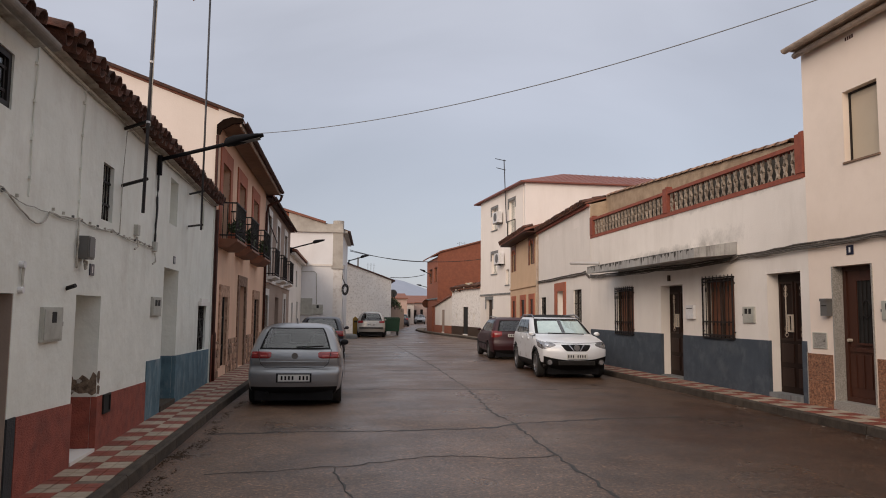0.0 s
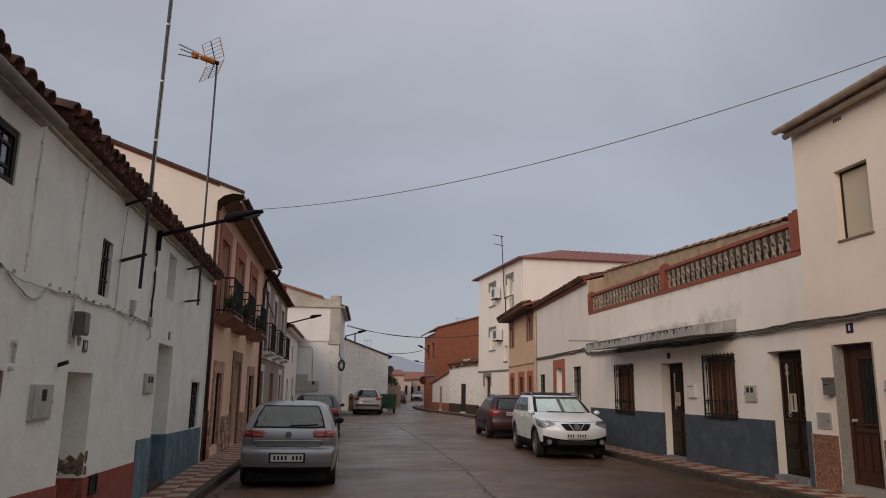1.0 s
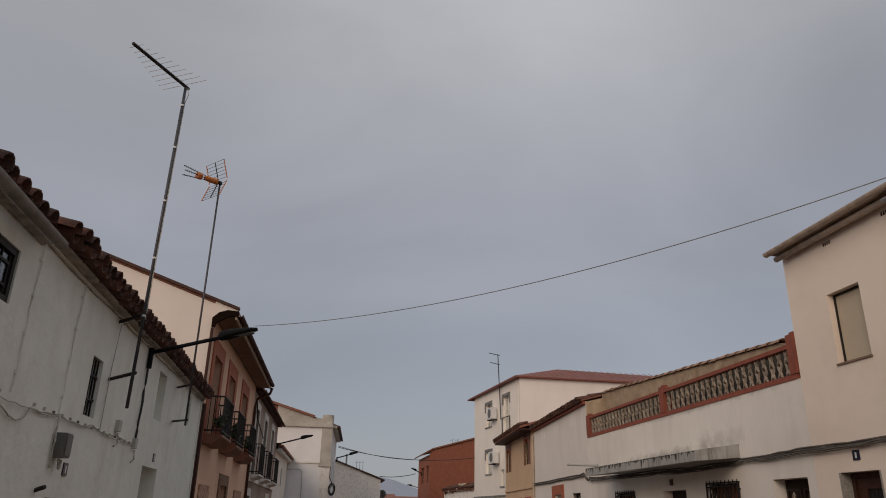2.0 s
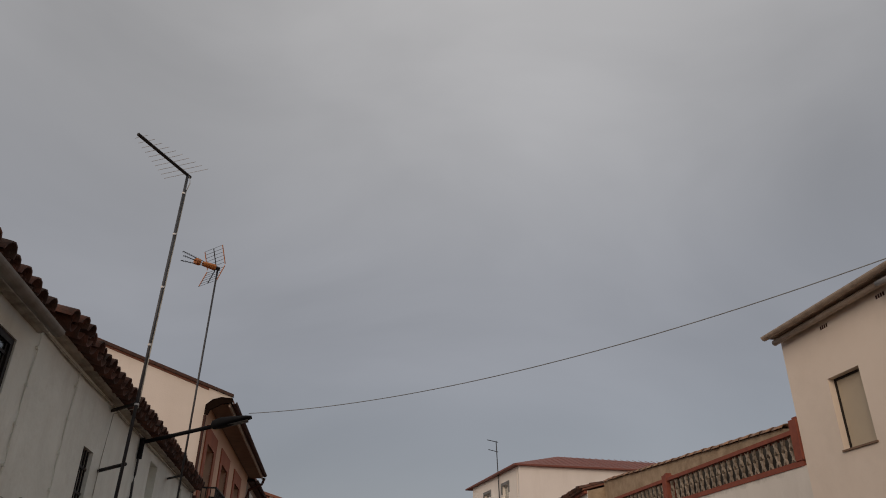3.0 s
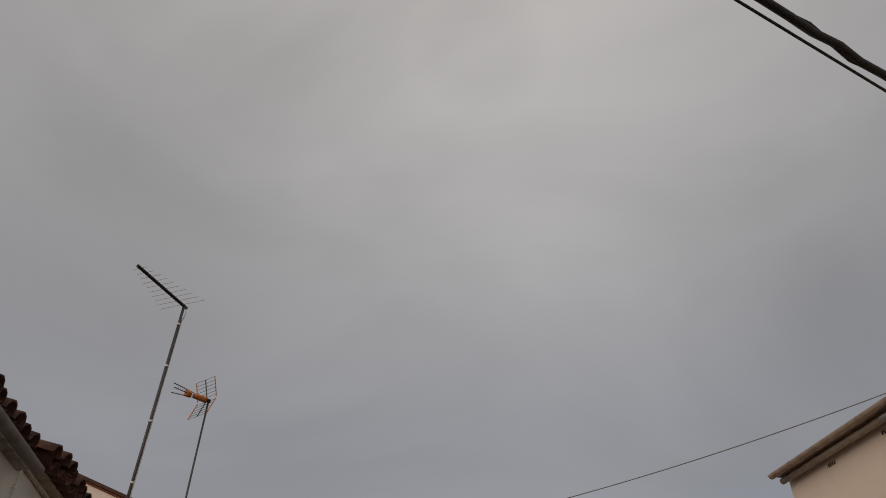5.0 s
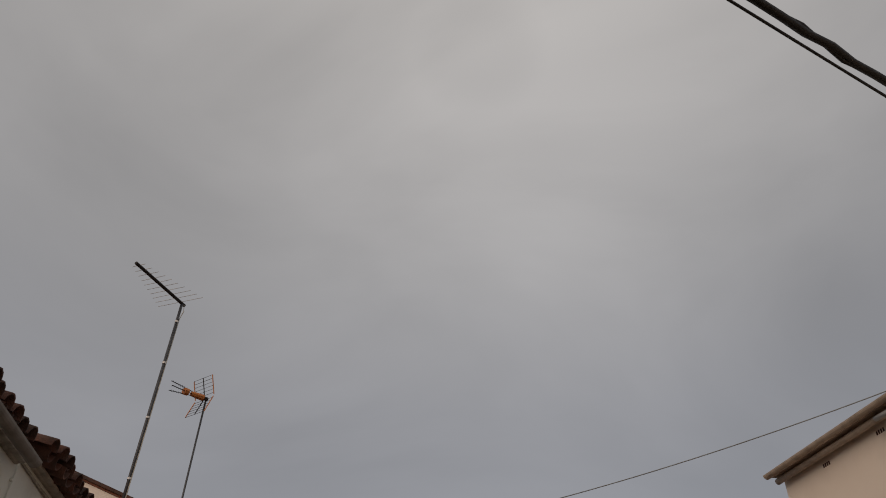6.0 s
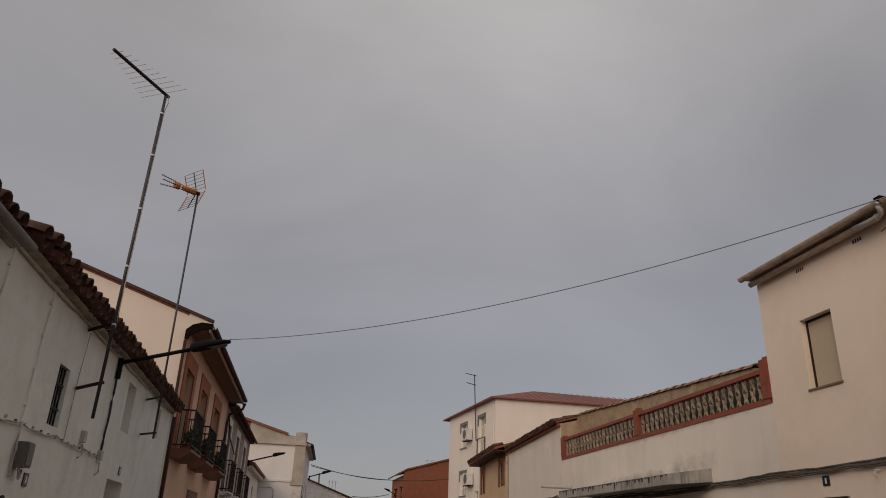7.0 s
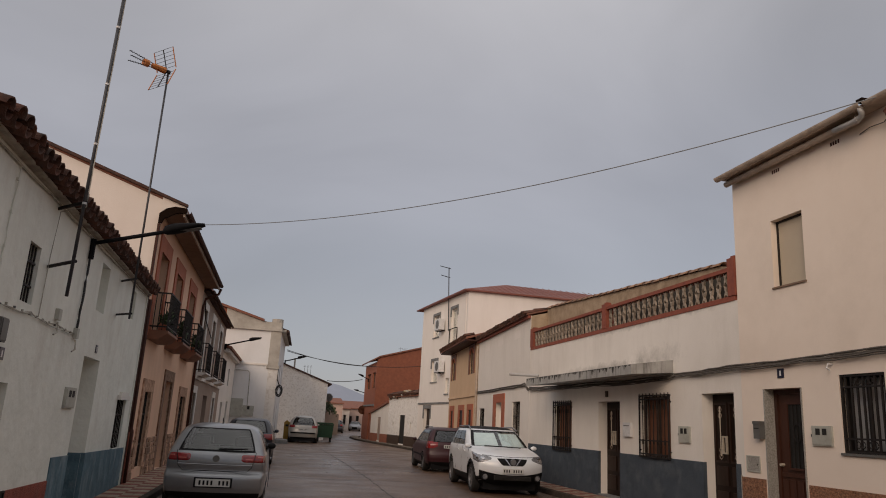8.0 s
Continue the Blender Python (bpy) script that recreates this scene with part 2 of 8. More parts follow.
    meterdark=surf("grey_metal_box", (0.13, 0.13, 0.125), (0.10, 0.10, 0.095), 5, 0.5, stain=(0.2, 0.14, 0.1), stain_amt=0.4, stain_scale=5),
    cable=surf("dusty_cable", (0.13, 0.112, 0.094), (0.06, 0.052, 0.044), 20, 0.7),
    palecable=surf("painted_cable", (0.56, 0.54, 0.48), (0.26, 0.24, 0.20), 9, 0.8),
    blackcable=surf("black_cable", (0.012, 0.012, 0.013), None, 20, 0.55),
    wire=surf("thin_grey_wire", (0.20, 0.21, 0.22), None, 20, 0.5),
    galv=surf("galvanised_tube", (0.075, 0.077, 0.085), (0.045, 0.046, 0.052), 12, 0.5, metal=0.3),
    lampblack=surf("dark_grey_lamp", (0.011, 0.011, 0.013), (0.008, 0.008, 0.009), 10, 0.75, spec=0.1),
    charred=surf("weathered_dark_moulding", (0.016, 0.009, 0.006), (0.009, 0.005, 0.004), 10, 0.95, spec=0.05),
    gutter=surf("grey_gutter", (0.50, 0.40, 0.32), (0.38, 0.30, 0.235), 6, 0.6, stain=(0.08, 0.07, 0.06), stain_amt=0.5, stain_scale=3),
    palegutter=surf("painted_gutter", (0.27, 0.25, 0.225), (0.19, 0.175, 0.155), 6, 0.7, stain=(0.14, 0.12, 0.1), stain_amt=0.5, stain_scale=3),
    pvc=surf("grey_plastic_pipe", (0.42, 0.41, 0.40), (0.36, 0.35, 0.34), 5, 0.5),
    downpipe=surf("brown_downpipe", (0.075, 0.03, 0.022), (0.05, 0.022, 0.017), 5, 0.7, spec=0.2),
    orangeplastic=surf("orange_plastic", (0.55, 0.19, 0.04), (0.45, 0.14, 0.03), 8, 0.5),
    asphalt=surf("damp_asphalt", (0.152, 0.090, 0.056), (0.084, 0.048, 0.029), 0.9, 0.26, 0.52, spec=0.55, bump=0.45, bscale=110, stain=(0.058, 0.038, 0.027), stain_amt=0.8, stain_scale=0.45, detail=9),
    tar=surf("tarred_crack", (0.042, 0.032, 0.026), (0.022, 0.018, 0.015), 14, 0.6, bump=0.3),
    mud=surf("wet_silt", (0.075, 0.052, 0.036), (0.034, 0.023, 0.016), 9, 0.9, bump=0.5, spec=0.12),
    pebble=surf("pale_pebble", (0.42, 0.38, 0.33), (0.24, 0.21, 0.18), 9, 0.8, per_piece=0.3),
    leaf=surf("dark_leaf", (0.045, 0.075, 0.025), (0.03, 0.05, 0.018), 9, 0.6, per_piece=0.3),
    roofmetal=surf("red_sheet_roof", (0.23, 0.075, 0.052), (0.19, 0.062, 0.045), 1.5, 0.6),
    hill=surf("hazy_hill", (0.31, 0.345, 0.42), (0.28, 0.315, 0.385), 0.01, 1.0),
    bingreen=surf("green_plastic", (0.012, 0.06, 0.028), (0.01, 0.045, 0.022), 5, 0.5),
    yellow=surf("yellow_plastic", (0.36, 0.21, 0.025), (0.28, 0.16, 0.02), 5, 0.5),
    sign=surf("dark_blue_enamel", (0.012, 0.016, 0.04), None, 9, 0.3),
    signwhite=surf("white_enamel", (0.75, 0.75, 0.75), None, 9, 0.4),
)

# aggregate in the asphalt: pale and dark grains
nt = M["asphalt"].node_tree
bs = nt.nodes["Principled BSDF"]
old = bs.inputs["Base Color"].links[0].from_socket
vor = nt.nodes.new("ShaderNodeTexVoronoi")
vor.inputs["Scale"].default_value = 48.0
gp = nt.nodes.new("ShaderNodeNewGeometry")
nt.links.new(gp.outputs["Position"], vor.inputs["Vector"])
sep = nt.nodes.new("ShaderNodeSeparateColor")
nt.links.new(vor.outputs["Color"], sep.inputs[0])
grain = nt.nodes.new("ShaderNodeValToRGB")
grain.color_ramp.elements[0].position, grain.color_ramp.elements[0].color = 0.0, (0.55, 0.55, 0.55, 1)
grain.color_ramp.elements[1].position, grain.color_ramp.elements[1].color = 1.0, (2.6, 2.5, 2.4, 1)
for pos, val in ((0.3, 0.8), (0.75, 1.1), (0.9, 1.5)):
    e = grain.color_ramp.elements.new(pos)
    e.color = (val, val, val, 1)
nt.links.new(sep.outputs[0], grain.inputs[0])
mul = nt.nodes.new("ShaderNodeMix")
mul.data_type, mul.blend_type = "RGBA", "MULTIPLY"
mul.inputs[0].default_value = 1.0
nt.links.new(old, mul.inputs[6])
nt.links.new(grain.outputs[0], mul.inputs[7])
nt.links.new(mul.outputs[2], bs.inputs["Base Color"])
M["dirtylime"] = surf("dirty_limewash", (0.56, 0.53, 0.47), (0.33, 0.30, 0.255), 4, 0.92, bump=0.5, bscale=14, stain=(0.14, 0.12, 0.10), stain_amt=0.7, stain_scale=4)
M["pane"] = glass("window_glass", (0.75, 0.8, 0.8))

# damp darker band of road along the right-hand kerb
a_nt = M["asphalt"].node_tree
a_b = a_nt.nodes["Principled BSDF"]
a_geo, a_sep, a_noise, a_add, a_range, a_mix = (a_nt.nodes.new("ShaderNode" + k) for k in ("NewGeometry", "SeparateXYZ", "TexNoise", "Math", "MapRange", "Mix"))
a_mix.data_type, a_mix.blend_type = "RGBA", "MULTIPLY"
a_noise.inputs["Scale"].default_value, a_noise.inputs["Detail"].default_value = 0.8, 6.0
a_add.operation = "MULTIPLY_ADD"
a_add.inputs[1].default_value = 3.0
a_nt.links.new(a_geo.outputs["Position"], a_sep.inputs[0])
a_nt.links.new(a_geo.outputs["Position"], a_noise.inputs["Vector"])
a_nt.links.new(a_noise.outputs[0], a_add.inputs[0])
a_nt.links.new(a_sep.outputs["X"], a_add.inputs[2])
a_range.inputs["From Min"].default_value, a_range.inputs["From Max"].default_value = 3.9, 6.4
a_nt.links.new(a_add.outputs[0], a_range.inputs[0])
a_near, a_side = a_nt.nodes.new("ShaderNodeMapRange"), a_nt.nodes.new("ShaderNodeMath")
a_near.inputs["From Min"].default_value, a_near.inputs["From Max"].default_value = 11.0, 18.0
a_near.inputs["To Min"].default_value, a_near.inputs["To Max"].default_value = 1.0, 0.15
a_nt.links.new(a_sep.outputs["Y"], a_near.inputs[0])
a_side.operation = "MULTIPLY"
a_nt.links.new(a_range.outputs[0], a_side.inputs[0])
a_nt.links.new(a_near.outputs[0], a_side.inputs[1])
a_nt.links.new(a_side.outputs[0], a_mix.inputs[0])
a_nt.links.new(a_b.inputs["Base Color"].links[0].from_socket, a_mix.inputs[6])
a_mix.inputs[7].default_value = (0.45, 0.36, 0.30, 1)
# silty band along the other gutter
a_lft, a_lr, a_lmix = (a_nt.nodes.new("ShaderNode" + k) for k in ("Math", "MapRange", "Mix"))
a_lft.operation = "MULTIPLY_ADD"
a_lft.inputs[1].default_value = 0.9
a_nt.links.new(a_noise.outputs[0], a_lft.inputs[0])
a_nt.links.new(a_sep.outputs["X"], a_lft.inputs[2])
a_lr.inputs["From Min"].default_value, a_lr.inputs["From Max"].default_value = -0.6, -1.3
a_nt.links.new(a_lft.outputs[0], a_lr.inputs[0])
a_lmix.data_type, a_lmix.blend_type = "RGBA", "MULTIPLY"
a_lmix.inputs[7].default_value = (0.66, 0.52, 0.42, 1)
a_nt.links.new(a_lr.outputs[0], a_lmix.inputs[0])
a_nt.links.new(a_mix.outputs[2], a_lmix.inputs[6])
# coarse aggregate
a_grain, a_gr, a_hs = (a_nt.nodes.new("ShaderNode" + k) for k in ("TexNoise", "MapRange", "HueSaturation"))
a_grain.inputs["Scale"].default_value, a_grain.inputs["Detail"].default_value, a_grain.inputs["Roughness"].default_value = 26.0, 5.0, 0.75
a_gr.inputs["From Min"].default_value, a_gr.inputs["From Max"].default_value = 0.35, 0.70
a_gr.inputs["To Min"].default_value, a_gr.inputs["To Max"].default_value = 0.42, 1.9
a_nt.links.new(a_geo.outputs["Position"], a_grain.inputs["Vector"])
a_nt.links.new(a_grain.outputs[0], a_gr.inputs[0])
a_nt.links.new(a_gr.outputs[0], a_hs.inputs["Value"])
a_nt.links.new(a_lmix.outputs[2], a_hs.inputs["Color"])
a_nt.links.new(a_hs.outputs[0], a_b.inputs["Base Color"])
# the muddy side shines less
a_spec = a_nt.nodes.new("ShaderNodeMapRange")
a_spec.inputs["To Min"].default_value, a_spec.inputs["To Max"].default_value = 0.55, 0.22
a_nt.links.new(a_side.outputs[0], a_spec.inputs[0])
a_nt.links.new(a_spec.outputs[0], a_b.inputs["Specular IOR Level"])

# ---------------------------------------------------------------- helpers
ORG = {}


def thing(name, at, label, category, group="", kind=""):
    ob = new(name)
    ob.location = at
    ob.empty_display_size = 0.2
    ORG[ob] = Vector(at)
    return tagged(ob, label, category, group, kind)


def part(name, bm, material, parent=None, label="", smooth=False, bevel=0.0, shadow=True):
    """Links a bmesh (in world metres) as one mesh object under a thing or a part."""
    if bevel > 0:
        bmesh.ops.bevel(bm, geom=[e for e in bm.edges if len(e.link_faces) == 2 and e.calc_face_angle(0) > 0.6], offset=bevel, segments=1, affect="EDGES", clamp_overlap=True)
    bmesh.ops.recalc_face_normals(bm, faces=bm.faces)
    o = ORG.get(parent, Vector((0, 0, 0)))
    bmesh.ops.translate(bm, verts=bm.verts, vec=-o)
    me = bpy.data.meshes.new(name)
    bm.to_mesh(me)
    bm.free()
    me.materials.append(material)
    if smooth:
        for p in me.polygons:
            p.use_smooth = True
    ob = new(name, me)
    if parent is not None:
        ob.parent = parent
        ORG[ob] = o
    ob.visible_shadow = shadow
    return tagged(ob, label)


def BM():
    return bmesh.new()


class Facade:
    """A line in the plan; p(s, o, z): s along it, o out towards the street, z up. side: +1 when the street lies to its right."""

    def __init__(self, a, b, side):
        self.a, d = Vector(a), Vector(b) - Vector(a)
        self.d = d.normalized()
        self.n = Vector((self.d.y, -self.d.x)) * side

    def p(self, s, o, z):
        q = self.a + self.d * s + self.n * o
        return Vector((q.x, q.y, z))


def hexa(bm, c):
    v = [bm.verts.new(p) for p in c]
    for f in ((0, 1, 3, 2), (4, 6, 7, 5), (0, 4, 5, 1), (2, 3, 7, 6), (0, 2, 6, 4), (1, 5, 7, 3)):
        bm.faces.new([v[i] for i in f])


def fbox(bm, F, s0, s1, o0, o1, z0, z1):
    hexa(bm, [F.p(s, o, z) for s in (s0, s1) for o in (o0, o1) for z in (z0, z1)])
    return bm


def wbox(bm, x0, x1, y0, y1, z0, z1):
    hexa(bm, [Vector((x, y, z)) for x in (x0, x1) for y in (y0, y1) for z in (z0, z1)])
    return bm


def prism(bm, pts, off):
    """A flat outline of points, pushed through by the vector off."""
    off = Vector(off)
    a = [bm.verts.new(p) for p in pts]
    b = [bm.verts.new(Vector(p) + off) for p in pts]
    n = len(a)
    bm.faces.new(a)
    bm.faces.new(b[::-1])
    for i in range(n):
        bm.faces.new((a[i], b[i], b[(i + 1) % n], a[(i + 1) % n]))
    return bm


def tube(bm, pts, r, sides=8, r1=None):
    pts = [Vector(p) for p in pts]
    rings = []
    for i, p in enumerate(pts):
        t = (pts[min(i + 1, len(pts) - 1)] - pts[max(i - 1, 0)]).normalized()
        u = t.cross(Vector((0, 0, 1)))
        if u.length < 0.01:
            u = Vector((1, 0, 0))
        u.normalize()
        w = t.cross(u)
        rr = r if r1 is None else r + (r1 - r) * i / (len(pts) - 1)
        rings.append([bm.verts.new(p + (u * math.cos(a) + w * math.sin(a)) * rr) for a in [2 * math.pi * k / sides for k in range(sides)]])
    for A, B in zip(rings, rings[1:]):
        for k in range(sides):
            bm.faces.new((A[k], A[(k + 1) % sides], B[(k + 1) % sides], B[k]))
    bm.faces.new(rings[0])
    bm.faces.new(rings[-1][::-1])
    return bm


def sag(a, b, drop, n=24, wob=0.0, seed=1):
    a, b = Vector(a), Vector(b)
    rnd = random.Random(seed)
    out = []
    for i in range(n + 1):
        t = i / n
        p = a.lerp(b, t)
        p.z -= 4 * drop * t * (1 - t)
        if wob and 0 < i < n:
            p += Vector((rnd.uniform(-wob, wob), rnd.uniform(-wob, wob), rnd.uniform(-wob, wob)))
        out.append(p)
    return out


def pierced(F, s0, s1, z0, z1, thick, holes, top=None):
    """A wall with openings cut through it; holes: (s0, s1, z0, z1). top: height as a function of s, for the upper edge."""
    ss = sorted({s0, s1, *[v for h in holes for v in h[:2] if s0 < v < s1]})
    if top:
        ss = sorted({*ss, *[s0 + (s1 - s0) * k / 12 for k in range(13)]})
    zs = sorted({z0, z1, *[v for h in holes for v in h[2:] if z0 < v < z1]})
    bm = BM()
    vs = {}

    def vert(i, j, back):
        key = (i, j, back)
        if key not in vs:
            z = zs[j] if not (top and j == len(zs) - 1) else top(ss[i])
            vs[key] = bm.verts.new(F.p(ss[i], -thick if back else 0.0, z))
        return vs[key]

    def solid(i, j):
        if not (0 <= i < len(ss) - 1 and 0 <= j < len(zs) - 1):
            return False
        s, z = (ss[i] + ss[i + 1]) / 2, (zs[j] + zs[j + 1]) / 2
        return not any(h[0] < s < h[1] and h[2] < z < h[3] for h in holes)

    for i in range(len(ss) - 1):
        for j in range(len(zs) - 1):
            if not solid(i, j):
                continue
            for k in (0, 1):
                bm.faces.new((vert(i, j, k), vert(i + 1, j, k), vert(i + 1, j + 1, k), vert(i, j + 1, k)))
            for (di, dj), (a, b) in {(-1, 0): ((i, j), (i, j + 1)), (1, 0): ((i + 1, j), (i + 1, j + 1)), (0, -1): ((i, j), (i + 1, j)), (0, 1): ((i, j + 1), (i + 1, j + 1))}.items():
                if not solid(i + di, j + dj):
                    bm.faces.new((vert(*a, 0), vert(*b, 0), vert(*b, 1), vert(*a, 1)))
    return bm


def plinth(F, spans, z0, z1, o=0.012, tops=None):
    bm = BM()
    for a, b in spans:
        fbox(bm, F, a, b, -0.06, o, z0, z1)
    return bm

# ---------------------------------------------------------------- pieces of buildings
def shell(house, F, s0, s1, h, deep, mat, top=None):
    """Side and back walls of a house behind its facade."""
    for s in (s0, s1 - 0.2):
        b = BM()
        fbox(b, F, s, s + 0.2, -deep, -0.302, 0, h)
        part("side_wall", b, mat, house)
    b = BM()
    fbox(b, F, s0 + 0.203, s1 - 0.203, -deep, -deep + 0.2, 0, h)
    part("back_wall", b, mat, house)


def slab_roof(house, F, s0, s1, z, over, rise, deep, mat, thick=0.12, label="", ends=0.1):
    """A pitched roof: up from the eave to a ridge and down at the back."""
    b = BM()
    mid = -deep / 2
    prof = [(over, z), (mid, z + rise), (-deep - 0.2, z), (-deep - 0.2, z + thick), (mid, z + rise + thick), (over, z + thick)]
    prism(b, [F.p(s0 - ends, o, q) for o, q in prof], F.p(s1 + ends, 0, 0) - F.p(s0 - ends, 0, 0))
    return part("roof", b, mat, house, label)


def half_tile(r0, r1, length, up=True, sides=6, thick=0.014):
    bm = BM()
    rows = []
    for y, r in ((0, r0), (length, r1)):
        for rr in (r, r - thick):
            rows.append([bm.verts.new((math.cos(a) * rr, y, math.sin(a) * rr * (1 if up else -1))) for a in [math.pi * k / sides for k in range(sides + 1)]])
    for A, B in ((0, 2), (1, 3), (0, 1), (2, 3)):
        for k in range(sides):
            bm.faces.new((rows[A][k], rows[A][k + 1], rows[B][k + 1], rows[B][k]))
    bmesh.ops.recalc_face_normals(bm, faces=bm.faces)
    me = bpy.data.meshes.new("tile")
    bm.to_mesh(me)
    bm.free()
    me.materials.append(M["tile"])
    for p in me.polygons:
        p.use_smooth = True
    return me


M["paletile"] = surf("sun_bleached_clay_tile", (0.36, 0.22, 0.15), (0.20, 0.115, 0.078), 7, 0.88, bump=0.4, bscale=40, stain=(0.10, 0.075, 0.055), stain_amt=0.6, stain_scale=5, per_piece=0.25)
COVER, CHANNEL = half_tile(0.095, 0.075, 0.44), half_tile(0.085, 0.1, 0.44, up=False)


def eave_tiles(roof, F, s0, s1, z, over, slope, rows=1, pitch=0.205, seed=3, channel=True):
    """Clay tiles along an eave, each one an object: convex covers over concave channels."""
    rnd = random.Random(seed)
    n = int((s1 - s0) / pitch)
    up = Vector((-F.n.x * math.cos(slope), -F.n.y * math.cos(slope), math.sin(slope)))
    along = Vector((F.d.x, F.d.y, 0))
    nor = along.cross(up)
    if nor.z < 0:
        along, nor = -along, -nor
    rot = Matrix((along, up, nor)).transposed()
    for i in range(n):
        for r in range(rows):
            for kind in ((0, 1) if channel else (0,)):
                s = s0 + (i + 0.5 * kind + 0.25) * pitch
                q = F.p(s, over - 0.02 * kind + rnd.uniform(-0.02, 0.02), z) + up * (r * 0.36) + nor * (0.075 if kind == 0 else 0.075) + nor * rnd.uniform(-0.008, 0.012)
                ob = new("tile", COVER if kind == 0 else CHANNEL)
                tilt = Euler((rnd.uniform(-0.03, 0.03) - 0.05, 0, rnd.uniform(-0.05, 0.05))).to_matrix()
                ob.parent = roof
                ob.matrix_basis = Matrix.Translation(q - ORG[roof]) @ (rot @ tilt).to_4x4()


def frame_of(bm, F, s0, s1, z0, z1, o0, o1, w):
    fbox(bm, F, s0, s0 + w, o0, o1, z0, z1)
    fbox(bm, F, s1 - w, s1, o0, o1, z0, z1)
    fbox(bm, F, s0 + w, s1 - w, o0, o1, z0, z0 + w)
    fbox(bm, F, s0 + w, s1 - w, o0, o1, z1 - w, z1)
    return bm


def window(house, F, s0, s1, z0, z1, deep=0.16, back="blind", frame="frame", sill=None, bars=0, glassy=True, rail=0.5, label=""):
    """A window in an opening: frame, pane, a blind or a dark sheet for the unlit room, sill and upright iron bars."""
    w = part("window", frame_of(BM(), F, s0 + 0.002, s1 - 0.002, z0 + 0.002, z1 - 0.002, -deep - 0.05, -deep, 0.05), M[frame], house, label)
    b = BM()
    fbox(b, F, (s0 + s1) / 2 - 0.025, (s0 + s1) / 2 + 0.025, -deep - 0.045, -deep - 0.005, z0 + 0.052, z1 - 0.052)
    part("mullion", b, M[frame], w)
    if glassy:
        part("pane", fbox(BM(), F, s0 + 0.05, s1 - 0.05, -deep - 0.034, -deep - 0.026, z0 + 0.05, z1 - 0.05), M["pane"], w, shadow=False)
    # with back "dark" this is no blind but a sheet painting the room's darkness
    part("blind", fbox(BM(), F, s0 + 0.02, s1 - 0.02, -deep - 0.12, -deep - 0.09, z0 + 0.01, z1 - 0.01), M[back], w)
    if sill:
        part("sill", fbox(BM(), F, s0 - 0.06, s1 + 0.06, -deep + 0.002, 0.05, z0 - 0.05, z0 + 0.012), M[sill], w, bevel=0.006)
    for k in range(bars):
        s = s0 + (s1 - s0) * (k + 0.5) / bars
        part("bar", tube(BM(), [F.p(s, -0.04, z0 + 0.003), F.p(s, -0.04, z1 - 0.003)], 0.011, 6), M["iron"], w)
    if bars:
        for q in (0.3, 0.7):
            z = z0 + (z1 - z0) * q
            part("crossbar", fbox(BM(), F, s0 + 0.004, s1 - 0.004, -0.05, -0.03, z - 0.012, z + 0.012), M["iron"], w)
    return w


def cage(house, F, s0, s1, z0, z1, out=0.12, n=8, spikes=True):
    """A wrought-iron grille standing out from the wall."""
    g = part("grille", frame_of(BM(), F, s0, s1, z0, z1, out - 0.012, out + 0.012, 0.03), M["iron"], house, "black wrought-iron window grille")
    for k in range(n + 1):
        s = s0 + 0.015 + (s1 - s0 - 0.03) * k / n
        b = BM()
        tube(b, [F.p(s, out, z0), F.p(s, out, z1 + (0.035 if spikes else 0))], 0.012, 6)
        for zz in (z0 + (z1 - z0) * 0.25, z0 + (z1 - z0) * 0.8):
            tube(b, [F.p(s, out, zz - 0.05), F.p(s, out, zz), F.p(s, out, zz + 0.05)], 0.022, 6)
        part("bar", b, M["iron"], g)
    for q in (0.06, 0.27, 0.93):
        z = z0 + (z1 - z0) * q
        part("crossbar", fbox(BM(), F, s0, s1, out - 0.014, out + 0.014, z - 0.014, z + 0.014), M["iron"], g)
    for s in (s0, s1):
        for z in (z0 + 0.15, z1 - 0.15):
            part("wall_tie", fbox(BM(), F, s - 0.012, s + 0.012, -0.03, out, z - 0.012, z + 0.012), M["iron"], g)
    for zz in (z0 + 0.02, z1 - 0.02):
        part("hoop", fbox(BM(), F, s0, s0 + 0.02, 0.002, out, zz - 0.015, zz + 0.015), M["iron"], g)
        part("hoop", fbox(BM(), F, s1 - 0.02, s1, 0.002, out, zz - 0.015, zz + 0.015), M["iron"], g)
    return g


def meter_box(F, s0, s1, z0, z1, mat="meter", label="grey plastic electricity meter box on the wall", windows=1, out=0.03):
    t = thing("meter_box", F.p((s0 + s1) / 2, 0, z0), label, "meter box")
    part("body", fbox(BM(), F, s0, s1, -0.02, out, z0, z1), M[mat], t, bevel=0.008)
    part("door", fbox(BM(), F, s0 + 0.02, s1 - 0.02, out - 0.005, out + 0.008, z0 + 0.02, z1 - 0.02), M[mat], t, bevel=0.004)
    for k in range(windows):
        w = (s1 - s0) * 0.22
        c = s0 + (s1 - s0) * ((k + 1) / (windows + 1))
        part("reading_window", fbox(BM(), F, c - w / 2, c + w / 2, out, out + 0.012, z1 - 0.04 - (z1 - z0) * 0.32, z1 - 0.04), M["dark"], t)
    part("latch", fbox(BM(), F, s1 - 0.004, s1 + 0.02, 0.004, out, (z0 + z1) / 2 - 0.02, (z0 + z1) / 2 + 0.02), M["meterdark"], t)
    return t


